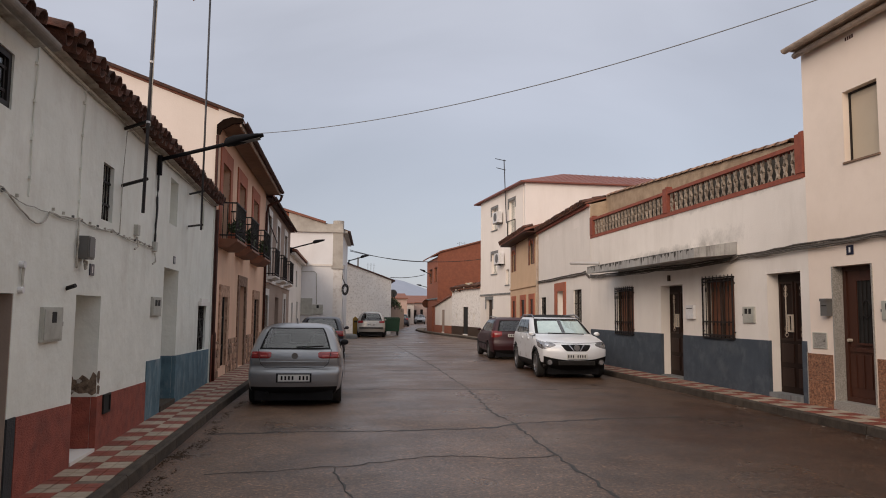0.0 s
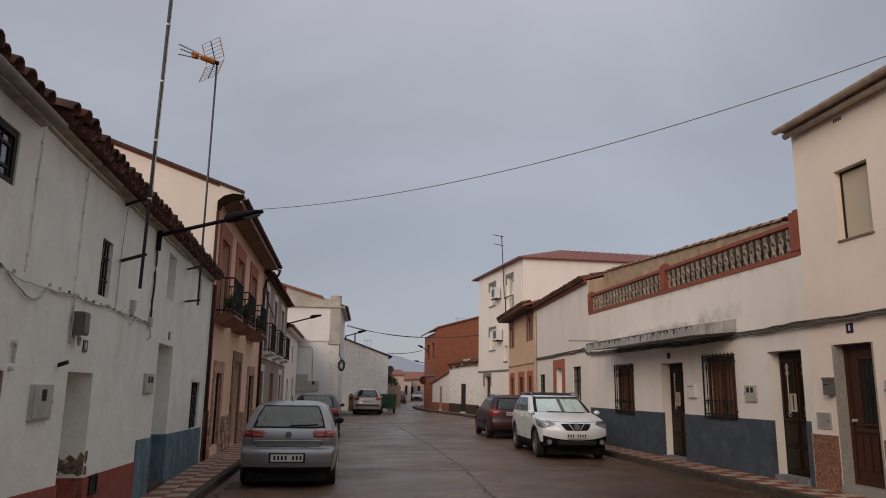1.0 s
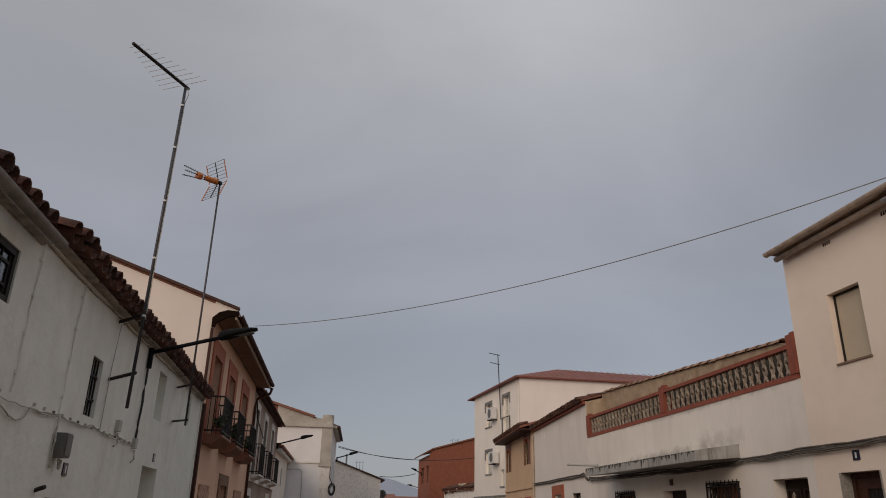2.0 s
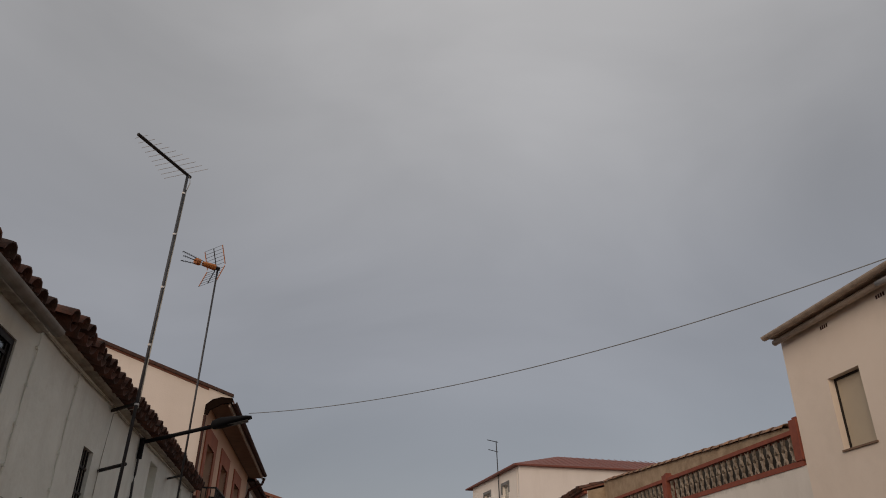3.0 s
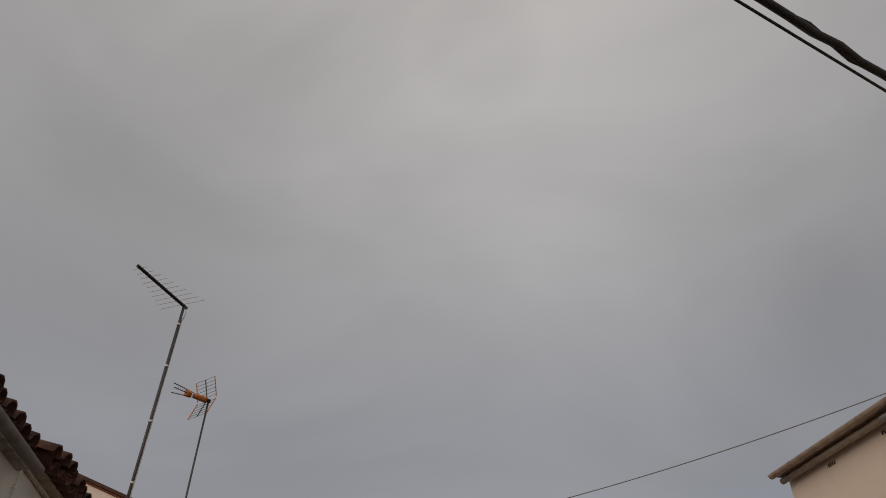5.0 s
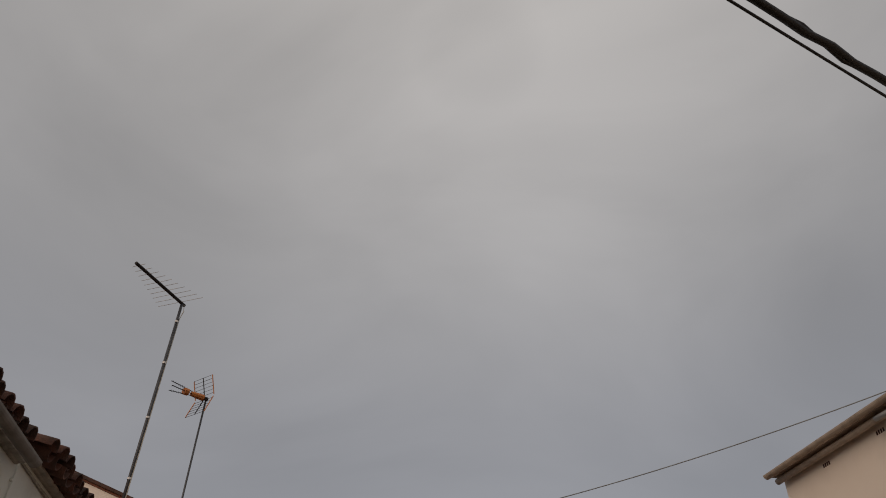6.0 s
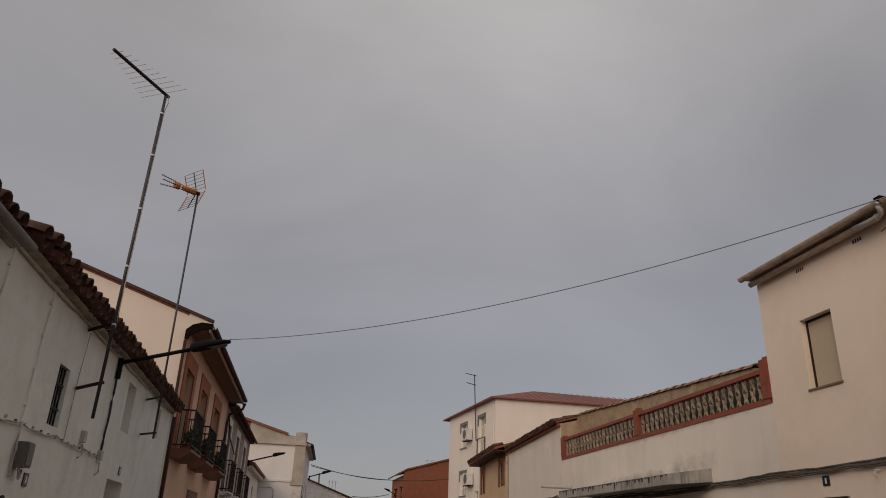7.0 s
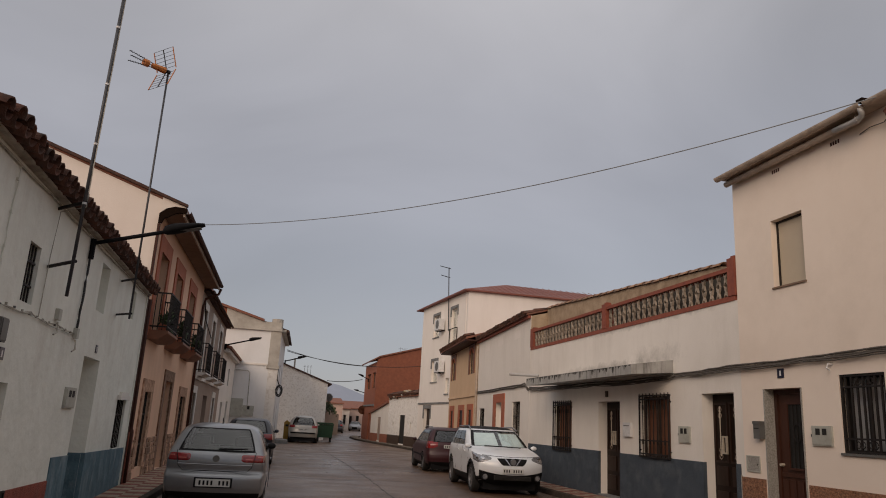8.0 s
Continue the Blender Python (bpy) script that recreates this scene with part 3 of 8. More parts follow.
def along(F, pts, o, n_sub=6, wob=0.01, seed=5):
    """A slack line clipped along a facade; pts: (s, z)."""
    rnd = random.Random(seed)
    out = []
    for (s0, z0), (s1, z1) in zip(pts, pts[1:]):
        for k in range(n_sub):
            t = k / n_sub
            out.append(F.p(s0 + (s1 - s0) * t, o + rnd.uniform(0, 0.01), z0 + (z1 - z0) * t - 0.02 * math.sin(math.pi * t) + rnd.uniform(-wob, wob)))
    out.append(F.p(pts[-1][0], o, pts[-1][1]))
    return out


def lying_tube(name, pts, r, mat, label, category, sides=8):
    t = thing(name, pts[0], label, category)
    part("strand", tube(BM(), pts, r, sides), M[mat], t, smooth=True)
    return t


# ---------------------------------------------------------------- ground, road, pavements
LF = Facade((-2.37, 0), (-2.5, 17), 1)          # white houses
LO = Facade((-2.48, 15.8), (-2.25, 25.6), 1)    # orange and taupe houses
RF = Facade((8.1, 0), (8.25, 20), -1)           # tall white house and the parapet house
RW = Facade((8.26, 21.85), (8.26 + math.sin(radians(5)), 21.85 + math.cos(radians(5))), -1)
BF = Facade((10.45, 37.5), (9.7, 45.6), -1)     # three-storey block
RU = Facade((9.72, 45.62), (8.96, 52.3), -1)    # low walls beyond it

g = BM()
xs = [-1500, -300, -60, -20, -8, -4, *[-2 + 0.5 * k for k in range(25)], 14, 24, 60, 300, 1500]
ys = [-1500, -300, -60, -20, *[-8 + 1.0 * k for k in range(90)], 100, 140, 300, 1500]
grid = [[g.verts.new((x, y, 0.0)) for y in ys] for x in xs]
for i in range(len(xs) - 1):
    for j in range(len(ys) - 1):
        g.faces.new((grid[i][j], grid[i + 1][j], grid[i + 1][j + 1], grid[i][j + 1]))
ground = part("road", g, M["asphalt"])
tagged(ground, "damp brown-grey asphalt village street, cracked and patched", "road", kind="structure")


def line_at(pts, y):
    for (x0, y0), (x1, y1) in zip(pts, pts[1:]):
        if y0 <= y <= y1:
            return x0 + (x1 - x0) * (y - y0) / (y1 - y0)
    return pts[-1][0]


KL = [(-1.82, -9), (-1.76, 7), (-1.72, 12), (-1.62, 16), (-1.42, 26), (-1.0, 36), (-0.6, 43)]
WL = [(-2.30, -9), (-2.37, 0), (-2.49, 15.8), (-2.25, 25.6), (-2.0, 36), (-1.8, 43)]
KR = [(7.38, -9), (7.36, 8), (7.38, 18), (7.55, 23), (8.2, 30), (9.0, 37), (8.9, 45), (8.1, 52.5), (7.6, 60), (7.9, 66), (9.5, 75)]
WR = [(8.03, -9), (8.1, 0), (8.25, 20), (8.26, 21.85), (8.97, 30), (9.6, 37.2), (10.0, 42), (9.70, 45.6), (8.96, 52.3), (8.1, 60), (8.4, 66), (10, 75)]


def pavement(name, kerb, wall, y0, y1, sgn, label):
    bm = BM()
    n = 60
    rows = []
    for k in range(n + 1):
        y = y0 + (y1 - y0) * k / n
        a, b = line_at(kerb, y) + sgn * 0.1, line_at(wall, y) + sgn * 0.25
        rows.append([bm.verts.new(p) for p in ((a, y, -0.02), (a, y, 0.118), (b, y, 0.118), (b, y, -0.02))])
    for A, B in zip(rows, rows[1:]):
        for k in range(4):
            bm.faces.new((A[k], A[(k + 1) % 4], B[(k + 1) % 4], B[k]))
    bm.faces.new(rows[0])
    bm.faces.new(rows[-1][::-1])
    ob = part(name, bm, M["joint"])
    ORG[ob] = Vector((0, 0, 0))
    return tagged(ob, label, "pavement", kind="structure")


pave_left = pavement("pavement_left", KL, WL, -8, 43.5, -1, "narrow pavement of red and cream chequered tiles")
pave_right = pavement("pavement_right", KR, WR, -8, 72, 1, "narrow pavement of red and cream chequered tiles")

# ---------------------------------------------------------------- white houses with the red and the blue plinth
def gutter_run(house, F, s0, s1, z, o, r=0.06, mat="gutter", name="gutter"):
    bm = BM()
    sides = 10
    rings = []
    for s in (s0, s1):
        outer = [F.p(s, o + math.cos(a) * r, z + math.sin(a) * r) for a in [math.pi + math.pi * k / sides for k in range(sides + 1)]]
        inner = [F.p(s, o + math.cos(a) * (r - 0.008), z + math.sin(a) * (r - 0.008)) for a in [2 * math.pi - math.pi * k / sides for k in range(sides + 1)]]
        rings.append([bm.verts.new(p) for p in outer + inner])
    n = len(rings[0])
    for k in range(n):
        bm.faces.new((rings[0][k], rings[0][(k + 1) % n], rings[1][(k + 1) % n], rings[1][k]))
    bm.faces.new(rings[0])
    bm.faces.new(rings[1][::-1])
    return part(name, bm, M[mat], house, smooth=False)


def recess(house, F, s0, s1, z0, z1, deep, mat, name="door", label=""):
    return part(name, fbox(BM(), F, s0, s1, -deep - 0.06, -deep, z0, z1), M[mat], house, label, bevel=0.004)


def soffit(F, s0, s1, z):
    b = BM()
    prof = [(0.0, z), (0.022, z), (0.036, z + 0.01), (0.08, z + 0.014), (0.09, z + 0.03), (0.0, z + 0.03)]
    prism(b, [F.p(s0 + 0.001, o, q) for o, q in prof], F.p(s1 - 0.001, 0, 0) - F.p(s0 + 0.001, 0, 0))
    return b


# the house beside the camera
h = thing("house", LF.p(2, -2, 0), "whitewashed house with black plinth and iron-barred window", "house")
part("wall", pierced(LF, -0.6, 6.08, 0, 3.76, 0.6, [(5.0, 5.73, 3.12, 3.55), (5.05, 5.98, 0.13, 1.74), (2.2, 3.1, 0.13, 2.0)]), M["lime"], h)
part("plinth", plinth(LF, [(3.1, 5.053), (5.977, 6.13)], 0, 0.78), M["blackdado"], h)
window(h, LF, 5.0, 5.73, 3.12, 3.55, 0.015, "dark", "iron", bars=5)
# lining added over the pale jamb, the recess's shade put into its taupe
part("door_reveal", fbox(BM(), LF, 5.965, 5.979, -0.449, -0.004, 0.13, 1.738), M["taupe"], h)
recess(h, LF, 5.05, 5.98, 0.12, 1.74, 0.45, "darkwood")
recess(h, LF, 2.2, 3.1, 0.12, 2.0, 0.45, "darkwood")
shell(h, LF, -0.6, 6.08, 3.76, 7, M["lime"])
rf = slab_roof(h, LF, -0.6, 6.08, 3.765, -0.05, 1.2, 7, M["tilefar"], ends=0.0)
eave_tiles(rf, LF, 1.0, 6.05, 3.765, 0.15, 0.30, 1, seed=2)
gutter_run(h, LF, -0.6, 5.95, 3.725, 0.20, 0.055, "palegutter")
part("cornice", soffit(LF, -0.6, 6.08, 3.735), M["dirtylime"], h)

# red plinth
h = thing("house", LF.p(8, -2, 0), "old whitewashed house with rough red plinth and clay tile roof", "house")
part("wall", pierced(LF, 6.08, 10.30, 0, 3.87, 0.6, [(8.04, 8.43, 2.59, 3.21), (7.4, 8.18, 0.13, 1.765)]), M["lime"], h)
b = BM()
prism(b, [LF.p(6.14, 0.014, 0), LF.p(7.403, 0.014, 0), LF.p(7.403, 0.014, 0.725), LF.p(6.14, 0.014, 0.775)], LF.p(0, -0.05, 0) - LF.p(0, 0.014, 0))
prism(b, [LF.p(8.177, 0.014, 0), LF.p(10.30, 0.014, 0), LF.p(10.30, 0.014, 0.655), LF.p(8.177, 0.014, 0.70)], LF.p(0, -0.05, 0) - LF.p(0, 0.014, 0))
part("plinth", b, M["reddado"], h)
part("reveal_plinth", fbox(BM(), LF, 8.165, 8.175, -0.55, -0.051, 0.13, 0.70), M["reddado"], h)
part("reveal_plinth", fbox(BM(), LF, 7.405, 7.415, -0.55, -0.051, 0.13, 0.72), M["reddado"], h)
part("blocked_doorway", fbox(BM(), LF, 7.41, 8.17, -0.56, -0.50, 0.701, 1.765), M["lime"], h)
part("blocked_doorway", fbox(BM(), LF, 7.42, 8.16, -0.56, -0.49, 0.13, 0.70), M["reddado"], h)
part("doorstep", fbox(BM(), LF, 7.42, 8.16, -0.48, 0.02, 0.10, 0.165), M["whiteframe"], h, bevel=0.01)
window(h, LF, 8.04, 8.43, 2.59, 3.21, 0.14, "dark", bars=4)
v = part("wall_vent", frame_of(BM(), LF, 8.36, 8.62, 0.49, 0.70, 0.015, 0.035, 0.02), M["iron"], h, "black cast-iron vent in the plinth")
part("grating", fbox(BM(), LF, 8.38, 8.60, 0.0145, 0.02, 0.51, 0.68), M["dark"], v)
shell(h, LF, 6.08, 10.30, 3.74, 7, M["lime"])
rf = slab_roof(h, LF, 6.08, 10.30, 3.875, -0.05, 1.2, 7, M["tilefar"], ends=0.0)
eave_tiles(rf, LF, 6.1, 10.30, 3.84, 0.22, 0.30, 2, seed=4)
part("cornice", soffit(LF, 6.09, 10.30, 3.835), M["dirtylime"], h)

# blue plinth
h = thing("house", LF.p(13, -2, 0), "old whitewashed house with worn blue plinth and clay tile roof", "house")
part("wall", pierced(LF, 10.30, 15.74, 0, 3.88, 0.6, [(11.38, 11.95, 2.96, 3.67), (14.2, 14.5, 3.2, 3.71), (11.18, 12.25, 0.13, 2.27), (14.25, 15.15, 0.85, 1.72)]), M["lime"], h)
b = BM()
for a, c in ((10.31, 11.183), (12.247, 15.62)):
    t0, t1 = 0.93 - (a - 10.3) * 0.019, 0.93 - (c - 10.3) * 0.019
    prism(b, [LF.p(a, 0.014, 0), LF.p(c, 0.014, 0), LF.p(c, 0.014, t1), LF.p(a, 0.014, t0)], LF.p(0, -0.05, 0) - LF.p(0, 0.014, 0))
part("plinth", b, M["bluedado"], h)
part("reveal_plinth", fbox(BM(), LF, 11.176, 11.19, -0.55, -0.051, 0.13, 0.91), M["bluedado"], h)
part("reveal_plinth", fbox(BM(), LF, 12.24, 12.245, -0.55, -0.051, 0.13, 0.89), M["bluedado"], h)
part("blocked_doorway", fbox(BM(), LF, 11.19, 12.24, -0.56, -0.515, 0.9, 2.27), M["lime"], h)
part("blocked_doorway", fbox(BM(), LF, 11.19, 12.24, -0.56, -0.51, 0.13, 0.9), M["bluedado"], h)
part("doorstep", fbox(BM(), LF, 11.20, 12.23, -0.5, 0.03, 0.10, 0.21), M["kerb"], h, bevel=0.01)
part("niche_back", fbox(BM(), LF, 11.37, 11.96, -0.45, -0.38, 2.95, 3.68), M["lime"], h, "plastered-up window recess")
part("niche_back", fbox(BM(), LF, 14.19, 14.51, -0.45, -0.3, 3.19, 3.72), M["lime"], h)
window(h, LF, 14.25, 15.15, 0.85, 1.72, 0.12, "dark", bars=6)
part("window_hood", fbox(BM(), LF, 14.18, 15.22, 0.001, 0.07, 1.72, 1.80), M["whiteframe"], h, bevel=0.02)
part("window_hood", fbox(BM(), LF, 14.35, 15.05, 0.001, 0.05, 1.80, 1.86), M["whiteframe"], h, bevel=0.02)
shell(h, LF, 10.30, 15.74, 3.78, 7, M["lime"])
rf = slab_roof(h, LF, 10.30, 15.74, 3.885, -0.05, 1.2, 7, M["tilefar"], ends=0.0)
eave_tiles(rf, LF, 10.30, 15.70, 3.86, 0.22, 0.30, 2, seed=5)
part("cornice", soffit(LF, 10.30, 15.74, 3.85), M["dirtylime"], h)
part("broken_edge", fbox(BM(), LF, 15.66, 15.74, 0.0, 0.03, 0, 3.83), M["lime"], h)

# a plain taller house closes the street behind the camera
h = thing("house", LF.p(-5, -2, 0), "plain tall whitewashed house front", "house")
part("wall", pierced(LF, -9, -0.62, 0, 6.6, 0.3, []), M["lime"], h)
shell(h, LF, -9, -0.62, 6.6, 7, M["lime"])
slab_roof(h, LF, -9, -0.62, 6.6, 0.3, 1.2, 7, M["tilefar"])

# ---------------------------------------------------------------- orange house with balconies
def balcony(house, F, s0, s1, z, out, hgt=0.98, slab_mat="brownred", slab_h=0.16, n=12, plants=0, group=""):
    bal = part("balcony", BM_slab(F, s0, s1, z, out, slab_h), M[slab_mat], house, "iron balcony on a moulded slab", bevel=0.012)
    bars = []
    for k in range(n + 1):
        bars.append((s0 + 0.03 + (s1 - s0 - 0.06) * k / n, out - 0.04))
    for k in range(1, 4):
        bars += [(s0 + 0.03, (out - 0.04) * k / 4), (s1 - 0.03, (out - 0.04) * k / 4)]
    for s, o in bars:
        part("baluster", fbox(BM(), F, s - 0.008, s + 0.008, o - 0.008, o + 0.008, z, z + hgt), M["iron"], bal)
    for zz in (z + 0.08, z + hgt):
        b = BM()
        fbox(b, F, s0 + 0.01, s1 - 0.01, out - 0.06, out - 0.02, zz - 0.015, zz + 0.015)
        fbox(b, F, s0 + 0.01, s0 + 0.05, 0.0, out - 0.061, zz - 0.015, zz + 0.015)
        fbox(b, F, s1 - 0.05, s1 - 0.01, 0.0, out - 0.061, zz - 0.015, zz + 0.015)
        part("handrail", b, M["iron"], bal)
    return bal


def BM_slab(F, s0, s1, z, out, hgt):
    b = BM()
    prof = [(0.0, z - hgt), (out * 0.55, z - hgt), (out - 0.12, z - hgt * 0.75), (out - 0.02, z - hgt * 0.35), (out, z - 0.05), (out, z), (0.0, z)]
    prism(b, [F.p(s0, o, q) for o, q in prof], F.p(s1, 0, 0) - F.p(s0, 0, 0))
    return b


def leaves(name, parent, centre, size, count, mat="leaf", leaf=0.06, seed=1, label=""):
    rnd = random.Random(seed)
    bm = BM()
    for _ in range(count):
        c = Vector(centre) + Vector([rnd.gauss(0, 0.4) * s for s in size])
        e = Euler((rnd.uniform(0, 6), rnd.uniform(0, 6), rnd.uniform(0, 6))).to_matrix()
        l = leaf * rnd.uniform(0.6, 1.4)
        pts = [(-l, 0, 0), (0, -l * 0.35, l * 0.1), (l, 0, 0), (0, l * 0.35, l * 0.1)]
        bm.faces.new([bm.verts.new(c + e @ Vector(p)) for p in pts])
    return tagged(part(name, bm, M[mat], parent), label, kind="stuff")


def surround(house, F, s0, s1, z0, z1, w, mat, out=0.03, top=None):
    b = BM()
    fbox(b, F, s0 - w, s0, -0.02, out, z0, z1 + (top or w))
    fbox(b, F, s1, s1 + w, -0.02, out, z0, z1 + (top or w))
    fbox(b, F, s0, s1, -0.02, out, z1, z1 + (top or w))
    return part("surround", b, M[mat], house)


OE = 9.35
h = thing("house", LO.p(5, -2, 0), "cream two-storey house with red-brown window surrounds and balconies", "house")
ups = [(0.70, 1.75), (3.20, 4.30), (6.05, 7.25)]
gnd = [(1.1, 1.85, 0.35, 1.95), (3.8, 4.9, 0.13, 2.30), (6.85, 7.95, 0.3, 2.0)]
part("wall", pierced(LO, 0.0, OE, 0, 5.75, 0.3, [(a, c, 3.10, 4.98) for a, c in ups] + gnd), M["peach"], h)
for a, c in ups:
    surround(h, LO, a, c, 3.10, 4.98, 0.3, "brownred", 0.03, 0.34)
    window(h, LO, a, c, 3.11, 4.98, 0.2, "shutterbrown", "frame")
for a, c, z0, z1 in gnd:
    surround(h, LO, a, c, z0, z1, 0.27, "rubble", 0.035)
    if z0 > 0.2:
        window(h, LO, a, c, z0, z1, 0.2, "dark", "frame", bars=6)
    else:
        recess(h, LO, a, c, z0, z1, 0.2, "redwood", "door")
for a, c in ups:
    balcony(h, LO, a - 0.28, c + 0.18, 3.22, 0.42, 0.80, "shutterbrown", 0.19, 16)
shell(h, LO, 0.0, OE, 5.75, 8, M["cream"])
gb = BM()
prism(gb, [LO.p(0.0, 0.02, 3.4), LO.p(0.0, -8, 3.4), LO.p(0, -8, 5.87), LO.p(0, -4, 7.405), LO.p(0, 0.02, 5.955)], LO.p(-0.02, 0, 0) - LO.p(0, 0, 0))
part("gable_wall", gb, M["cream"], h)
gb = BM()
prism(gb, [LO.p(OE + 0.01, -0.3, 5.2), LO.p(OE + 0.01, -8, 5.2), LO.p(OE + 0.01, -8, 5.7), LO.p(OE + 0.01, -4, 7.3), LO.p(OE + 0.01, -0.3, 5.75)], LO.p(0.02, 0, 0) - LO.p(0, 0, 0))
part("gable_wall", gb, M["cream"], h)
rf = slab_roof(h, LO, 0.0, OE, 5.79, 0.5, 1.62, 8, M["tilefar"], 0.06, ends=0.03)
part("soffit", fbox(BM(), LO, -0.05, OE + 0.05, 0.032, 0.46, 5.66, 5.78), M["tansoffit"], h)
ve = BM()
prism(ve, [LO.p(-0.065, o, z) for o, z in ((-0.01, 5.42), (0.06, 5.42), (0.10, 5.53), (0.2, 5.58), (0.32, 5.66), (0.53, 5.70), (0.54, 5.79), (0.30, 5.81), (0.12, 5.75), (-0.01, 5.63))], LO.p(-0.125, 0, 0) - LO.p(-0.065, 0, 0))
part("gable_return", prism(BM(), [LO.p(-0.052, o, z) for o, z in ((0.0, 5.60), (0.12, 5.72), (0.30, 5.78), (0.50, 5.77), (0.50, 5.835), (0.0, 6.01))], LO.p(0.02, 0, 0) - LO.p(0, 0, 0)), M["cream"], h)
part("verge", prism(BM(), [LO.p(-0.115, o, z) for o, z in ((0.54, 5.825), (0.54, 5.885), (-4.0, 7.515), (-4.0, 7.445))], LO.p(0.08, 0, 0) - LO.p(0, 0, 0)), M["tile"], h, "dark clay verge along the gable")
part("verge_end", ve, M["charred"], h, "dark moulded end of the eave", bevel=0.01)
part("fascia", fbox(BM(), LO, -0.06, OE + 0.05, 0.462, 0.50, 5.62, 5.80), M["gutter"], h)
gutter_run(h, LO, -0.06, OE - 0.1, 5.74, 0.56, 0.065, "downpipe")
part("edge_post", fbox(BM(), LO, -0.10, -0.022, -0.02, 0.03, 0, 5.41), M["downpipe"], h)
part("corner_block", fbox(BM(), LO, -0.02, 0.42, 0.0, 0.045, 0.1, 1.12), M["redtrim"], h, bevel=0.01)
b = BM()
tube(b, [LO.p(OE - 0.15, 0.56, 5.64), LO.p(OE - 0.15, 0.5, 5.45), LO.p(OE - 0.15, 0.1, 5.25), LO.p(OE - 0.15, 0.06, 5.0), LO.p(OE - 0.15, 0.06, 0.2)], 0.045, 8)
part("downpipe", b, M["downpipe"], h, smooth=True)
b = BM()
tube(b, [LF.p(15.86, 0.05, 3.8), LF.p(15.86, 0.05, 1.2), LF.p(15.86, 0.07, 1.15), LF.p(15.86, 0.07, 0.15)], 0.045, 8)
part("downpipe", b, M["downpipe"], h, smooth=True)
part("plinth", plinth(LO, [(-0.1, 0.883), (2.067, 3.583), (5.117, 6.633), (8.167, 9.1)], 0, 0.95, 0.01), M["mortar"], h)
for i, (a, c) in enumerate(ups):
    b = part("planter", fbox(BM(), LO, a - 0.12, a + 0.6, 0.2, 0.34, 3.222, 3.36), M["brownred"], h, "planter with plants on the balcony")
    leaves("plant", b, LO.p(a + 0.25, 0.28, 3.50), (0.14, 0.32, 0.22), 160, leaf=0.07, seed=i + 9)

# ---------------------------------------------------------------- taupe house with white surrounds
TE = 20.3
h = thing("house", LO.p(15, -2, 0), "taupe two-storey house with white window surrounds and narrow balconies", "house")
ups = [(10.3, 11.3), (13.5, 14.7), (17.0, 18.3)]
gnd = [(9.9, 10.8), (13.5, 15.0), (17.2, 18.2)]
part("wall", pierced(LO, OE + 0.03, TE, 0, 5.65, 0.3, [(a, c, 2.85, 5.1) for a, c in ups] + [(a, c, 0.13, 2.2) for a, c in gnd]), M["taupe"], h)
for a, c in ups:
    surround(h, LO, a, c, 2.86, 5.1, 0.24, "whiteframe", 0.03)
    window(h, LO, a, c, 2.86, 5.1, 0.18, "dark", "whiteframe")
    balcony(h, LO, a - 0.35, c + 0.35, 2.88, 0.35, 0.98, "whiteframe", 0.12, 15)
for i, (a, c) in enumerate(gnd):
    if i != 1:
        surround(h, LO, a, c, 0.13, 2.2, 0.24, "whiteframe", 0.03)
    recess(h, LO, a, c, 0.13, 2.2, 0.16, "blackdoor" if i != 1 else "redwood")
part("string_course", fbox(BM(), LO, OE + 0.03, TE, 0.0, 0.05, 2.66, 2.78), M["whiteframe"], h)
shell(h, LO, OE + 0.03, TE, 5.65, 8, M["taupe"])
slab_roof(h, LO, OE + 0.03, TE, 5.62, 0.24, 1.5, 8, M["tilefar"], 0.1, ends=0.0)
part("soffit", fbox(BM(), LO, OE + 0.05, TE, 0.0, 0.2, 5.55, 5.61), M["downpipe"], h)
gutter_run(h, LO, OE + 0.05, TE, 5.62, 0.29, 0.05, "downpipe")
b = BM()
tube(b, [LO.p(OE + 0.3, 0.06, 5.3), LO.p(OE + 1.0, 0.05, 4.75), LO.p(OE + 3.8, 0.05, 4.35)], 0.02, 6)
part("sloping_pipe", b, M["iron"], h)

# small white house further along
LS = Facade(LO.p(TE, 0, 0).xy, (-1.75, 44.5), 1)
h = thing("house", LS.p(4, -2, 0), "low white house with arched doorway and tiled eave", "house")
part("wall", pierced(LS, 0.05, 8.4, 0, 4.6, 0.3, [(1.6, 2.6, 0.13, 2.1), (5.0, 6.0, 0.13, 2.2), (4.2, 5.0, 3.0, 3.9)]), M["white"], h)
for a, c in ((1.6, 2.6), (5.0, 6.0)):
    recess(h, LS, a, c, 0.13, 2.2, 0.15, "blackdoor")
# near-black panel painting the unlit room behind the opening
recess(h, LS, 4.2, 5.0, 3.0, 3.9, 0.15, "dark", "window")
shell(h, LS, 0.05, 8.4, 4.6, 7, M["white"])
part("cornice", fbox(BM(), LS, 0.05, 8.4, 0.0, 0.25, 4.45, 4.6), M["whiteframe"], h, bevel=0.04)
slab_roof(h, LS, 0.05, 8.4, 4.6, 0.35, 1.0, 7, M["tilefar"])

